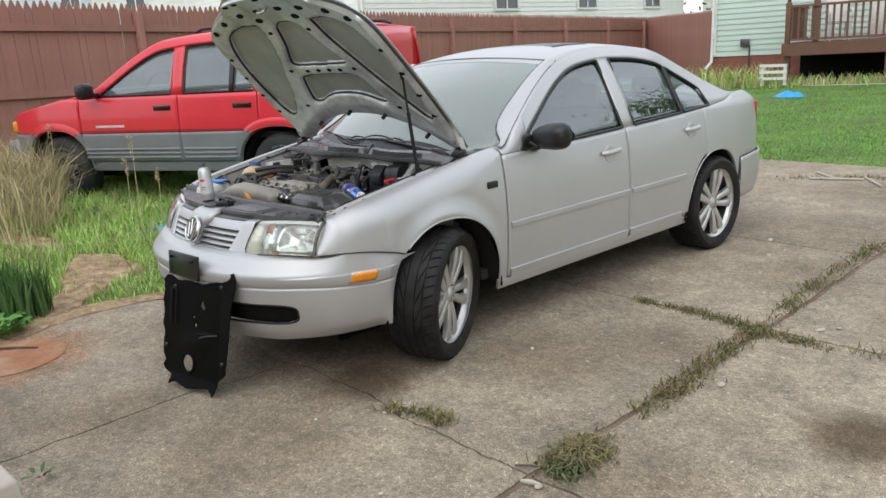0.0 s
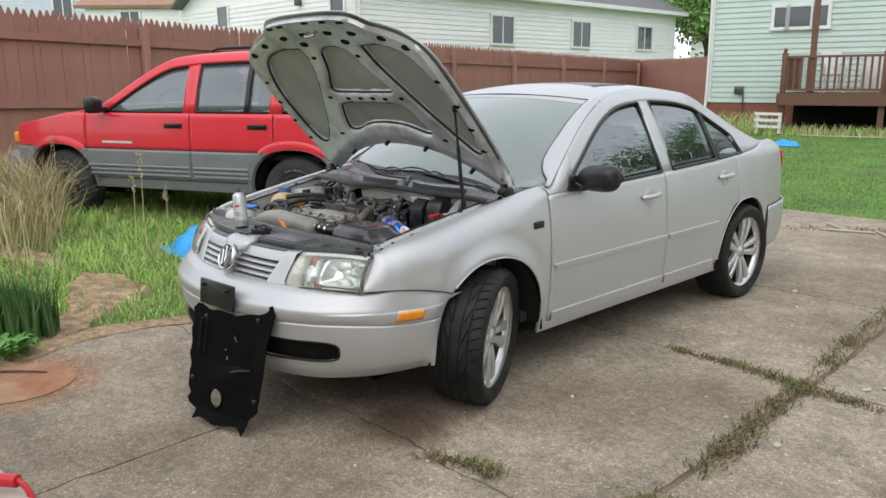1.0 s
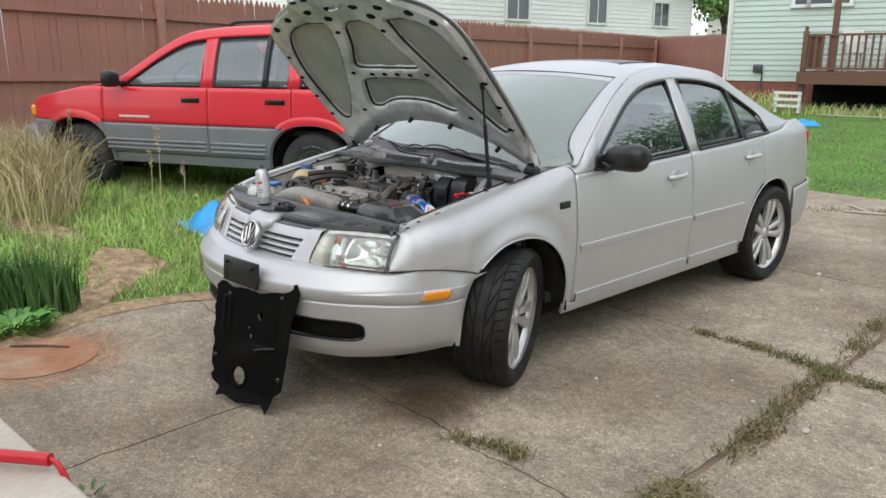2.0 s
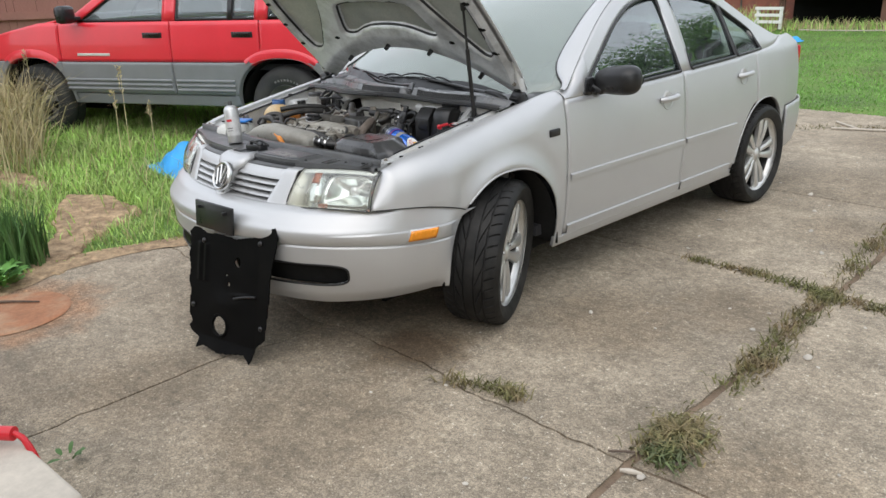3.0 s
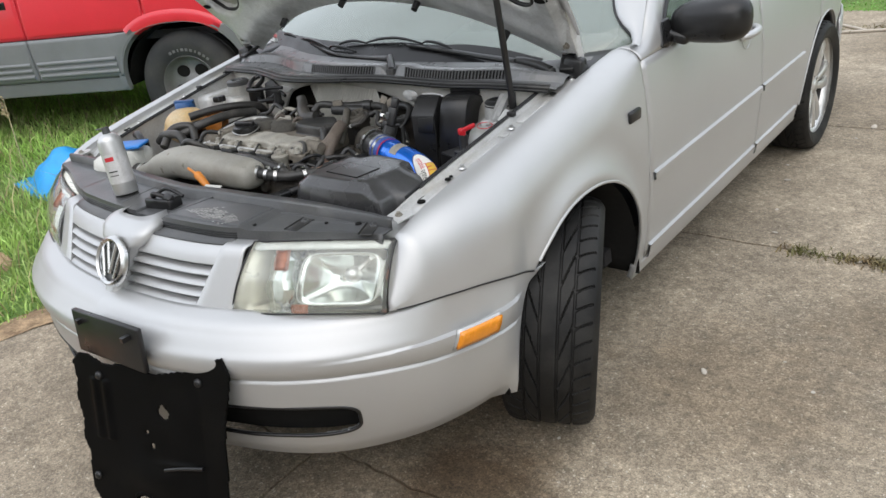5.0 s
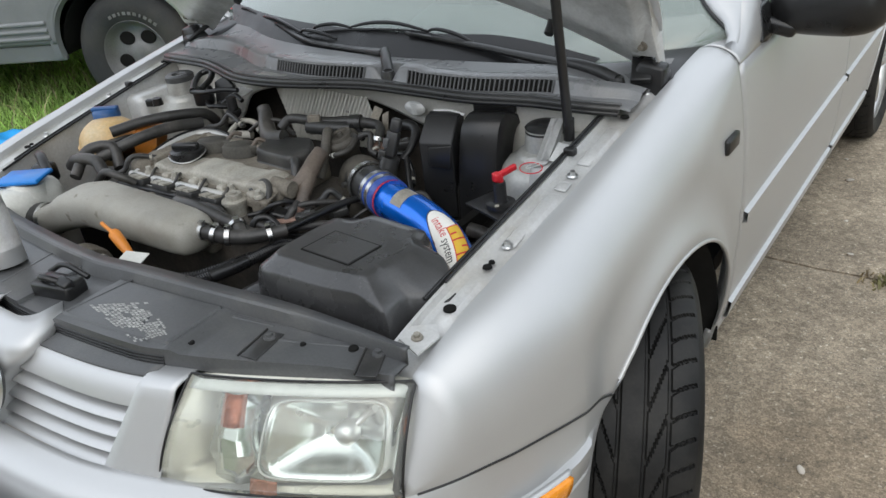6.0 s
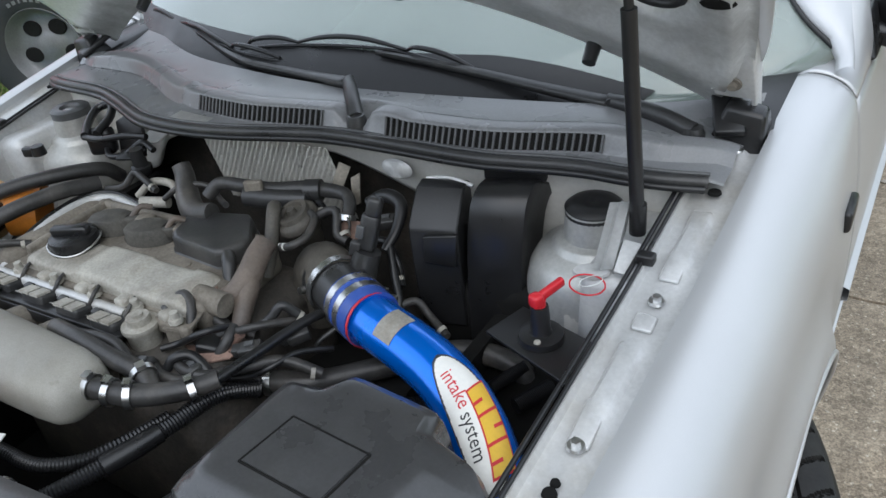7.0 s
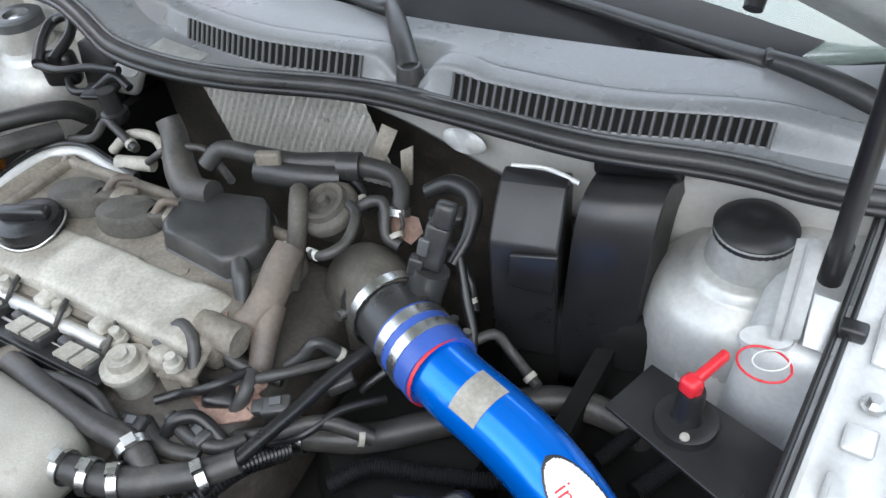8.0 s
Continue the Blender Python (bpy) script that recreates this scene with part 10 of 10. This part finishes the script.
for z in (0.10, 0.82):
    part("hand_rail", moved(block((9.0, 0.09, 0.05), (4.5, 0.06, FL + z)), DK), DECK_PAINT, deck)
    part("hand_rail", moved(block((0.09, 2.5, 0.05), (0.06, 1.28, FL + z)), DK), DECK_PAINT, deck)
for k in range(64):
    x = 0.14 + 0.138 * k
    part("baluster", moved(block((0.045, 0.045, 0.68), (x, 0.06, FL + 0.46)), DK), DECK_PAINT, deck)
for k in range(17):
    part("baluster", moved(block((0.045, 0.045, 0.68), (0.06, 0.18 + 0.138 * k, FL + 0.46)), DK), DECK_PAINT, deck)
# near-black sheet added as the shade below the deck
part("under_deck", moved(block((8.8, 0.04, 0.9), (4.5, 1.6, 0.6)), DK), DARK, deck)

chair = thing("garden_chair", "pale plastic garden chair on the deck", "chair")
CH = DK @ pose(0.95, 1.0, FL + 0.025, 0, 0, 20)
part("seat", moved(block((0.44, 0.44, 0.04), (0, 0, 0.42), (0, 0, 0), 0.015), CH), TANK_WHITE, chair)
part("backrest", moved(block((0.44, 0.04, 0.5), (0, 0.24, 0.68), (-12, 0, 0), 0.015), CH), TANK_WHITE, chair)
for x in (-0.2, 0.2):
    for y in (-0.2, 0.2):
        part("leg", moved(tube([(x, y, 0), (x, y, 0.42)], 0.022, 8, 3), CH), TANK_WHITE, chair)
    part("armrest", moved(tube([(x * 1.15, -0.2, 0.42), (x * 1.15, -0.2, 0.64), (x * 1.15, 0.25, 0.66)], 0.022, 8, 14), CH), TANK_WHITE, chair)
cooler = part("deck_box", moved(block((0.5, 0.4, 0.85), (1.75, 1.6, FL + 0.45), (0, 0, 0), 0.03), DK), TANK_WHITE)
tagged(cooler, "pale box standing on the deck", "box")

# white house beyond the fence: a long wall towards the yard and a gable end
WH = Matrix.Translation((-17.4, 13.2, 0)) @ pose(0, 0, 0, 0, 0, 90)
white = thing("white_house", "long white clapboard house behind the fence", "house")
siding_wall(white, WH, 19.7, 0.2, 4.5, 0.17, WHITE_SIDING)
part("eave_board", moved(block((20.5, 0.55, 0.16), (9.85, -0.2, 4.56)), WH), TRIM_WHITE, white)
part("roof", moved(joined(block((20.7, 7.0, 0.12), (9.85, 2.75, 6.0), (24, 0, 0)), block((20.7, 7.0, 0.12), (9.85, 9.1, 6.0), (-24, 0, 0))), WH), ROOF_GREY, white)
for x in (7.0, 12.0, 16.9):
    sash_window(white, WH @ Matrix.Translation((x, -0.02, 3.36)), 1.2, 1.0)
part("downpipe", moved(tube([(0.12, -0.06, 4.4), (0.12, -0.06, 0.5)], 0.05, 8, 4), WH), TRIM_WHITE, white)
W2 = Matrix.Translation((-29.9, 13.2, 0))
end = siding_wall(white, W2, 12.4, 0.2, 4.5, 0.17, WHITE_SIDING)
part("gable", moved(plate([(0.0, 4.5), (12.45, 4.5), (6.2, 7.3)], 0.2, pose(0, 0, 0, 90, 0, 0)), W2 @ Matrix.Translation((0, 0.02, 0))), WHITE_SIDING, white, "white gable end")
sash_window(white, W2 @ Matrix.Translation((3.9, -0.02, 4.02)), 0.78, 0.75, False)
sash_window(white, W2 @ Matrix.Translation((11.6, -0.02, 3.95)), 0.7, 0.9, False)
part("wall_lamp", moved(block((0.22, 0.2, 0.30), (9.4, -0.12, 4.2), (0, 0, 0), 0.04), W2), GREY_PLASTIC, white)
W3 = Matrix.Translation((-34.0, 10.7, 0)) @ pose(0, 0, 0, 0, 0, 47)
tan = thing("tan_roof_house", "low white house with a tan shingle roof", "house")
siding_wall(tan, W3, 6.0, 0.2, 4.8, 0.17, WHITE_SIDING)
part("roof", moved(block((6.8, 4.6, 0.14), (3.0, 1.9, 5.6), (20, 0, 0)), W3), ROOF_TAN, tan)
sash_window(tan, W3 @ Matrix.Translation((2.0, -0.02, 4.2)), 0.8, 0.8)
W4 = Matrix.Translation((-41.7, 8.4, 0)) @ pose(0, 0, 0, 0, 0, 47)
pale = thing("pale_blue_house", "pale blue clapboard house in the distance", "house")
siding_wall(pale, W4, 15.0, 0.2, 8.4, 0.17, BLUE_SIDING)
part("roof", moved(block((16.0, 5.0, 0.14), (7.4, 1.9, 9.3), (24, 0, 0)), W4), ROOF_GREY, pale)
for x, z, w in ((4.1, 5.3, 0.9), (7.3, 6.9, 0.8), (8.4, 6.9, 0.8)):
    sash_window(pale, W4 @ Matrix.Translation((x, -0.02, z)), w, 1.25)
W5 = Matrix.Translation((-26, 50, 0)) @ pose(0, 0, 0, 0, 0, 20)
far_house = thing("far_house", "tan-roofed house far off between the trees", "house")
siding_wall(far_house, W5, 14, 0, 5.0, 0.2, WHITE_SIDING)
part("roof", moved(block((15, 7, 0.2), (7, 2.5, 6.2), (28, 0, 0)), W5), ROOF_TAN, far_house)
sash_window(far_house, W5 @ Matrix.Translation((6, -0.02, 3.2)), 1.6, 1.2)

# a house across the street, seen only in reflections
ACROSS = Matrix.Translation((17, -6, 0)) @ pose(0, 0, 0, 0, 0, 90)
across = thing("brick_house", "brick-red house with a grey roof across the drive", "house")
part("wall", moved(block((22, 0.3, 4.2), (8, -6.0, 2.1)), ACROSS), BRICK_BASE, across)
part("roof", moved(block((23, 6.0, 0.2), (8, -8.2, 5.2), (-30, 0, 0)), ACROSS), ROOF_GREY, across)


def tree(x, y, h, spread, seed, label):
    """Trunk, limbs and a ragged crown of separate leaf clumps."""
    r = random.Random(seed)
    ob = thing("tree", label, "tree")
    limbs = [tube([(x, y, 0), (x + 0.1, y, h * 0.3), (x, y + 0.1, h * 0.62)], [0.26, 0.2, 0.12], 9, 10)]
    tips = []
    for k in range(9):
        a = r.uniform(0, 6.28)
        e = Vector((x + spread * 0.7 * math.cos(a), y + spread * 0.7 * math.sin(a), h * r.uniform(0.55, 0.95)))
        limbs.append(tube([(x, y, h * r.uniform(0.3, 0.5)), Vector((x, y, h * 0.55)).lerp(e, 0.5), e], [0.12, 0.07, 0.03], 6, 8))
        tips.append(e)
    part("trunk", joined(*limbs), BARK, ob)
    verts, faces = [], []
    for k in range(13000 if h < 12 else 30000):
        c = r.choice(tips)
        p = c + Vector((r.gauss(0, spread * 0.28), r.gauss(0, spread * 0.28), r.gauss(0, h * 0.09)))
        s = r.uniform(0.10, 0.2)
        n1 = Vector((r.gauss(0, 1), r.gauss(0, 1), r.gauss(0, 1))).normalized()
        n2 = n1.orthogonal().normalized()
        n = len(verts)
        verts += [p - n1 * s, p + n2 * s * 0.45, p + n1 * s, p - n2 * s * 0.45]
        faces.append((n, n + 1, n + 2, n + 3))
    me = bpy.data.meshes.new("crown")
    me.from_pydata(verts, [], faces)
    me.materials.append(TREE_LEAF)
    crown = new("crown", me)
    crown.parent = ob
    return ob


tree(-16.4, 36.0, 8.0, 2.2, 4, "green leafy tree between the houses")
tree(-20.0, 41.0, 9.0, 2.8, 8, "tall green tree behind the white house")
# two trees out of view, added for the dark shapes the windows reflect
tree(11.5, 25.0, 10.5, 3.6, 12, "broad green tree beyond the house's end")
tree(16.5, 19.0, 9.0, 3.4, 15, "broad green tree beside the drive's far end")
# two more out of view, added to darken what the wing reflects
tree(25.0, -7.0, 15.0, 6.4, 21, "unseen broad tree across the drive, added for reflections")
tree(27.0, 5.4, 13.5, 5.6, 24, "unseen smaller tree across the drive, added for reflections")

# ---- unseen plain wall and eaves, added ahead of the car to darken its nose ----
unseen_wall = tagged(new("unseen_wall_front"), "unseen beige wall with low eaves, added to darken the nose", "wall", kind="structure")
part("wall_face", block((13.0, 0.25, 2.7), (1.0, -6.6, 1.35)), BEIGE_WALL, unseen_wall)
part("eaves_board", block((13.6, 0.06, 0.20), (1.0, -6.0, 2.66)), BEIGE_WALL, unseen_wall)
part("roof_slope", plate([(-6.8, 0), (6.8, 0), (6.8, 3.6), (-6.8, 3.6)], 0.10, pose(1.0, -5.97, 2.76, 0, 0, 0) @ pose(0, 0, 0, 155, 0, 0)), ROOF_GREY, unseen_wall)
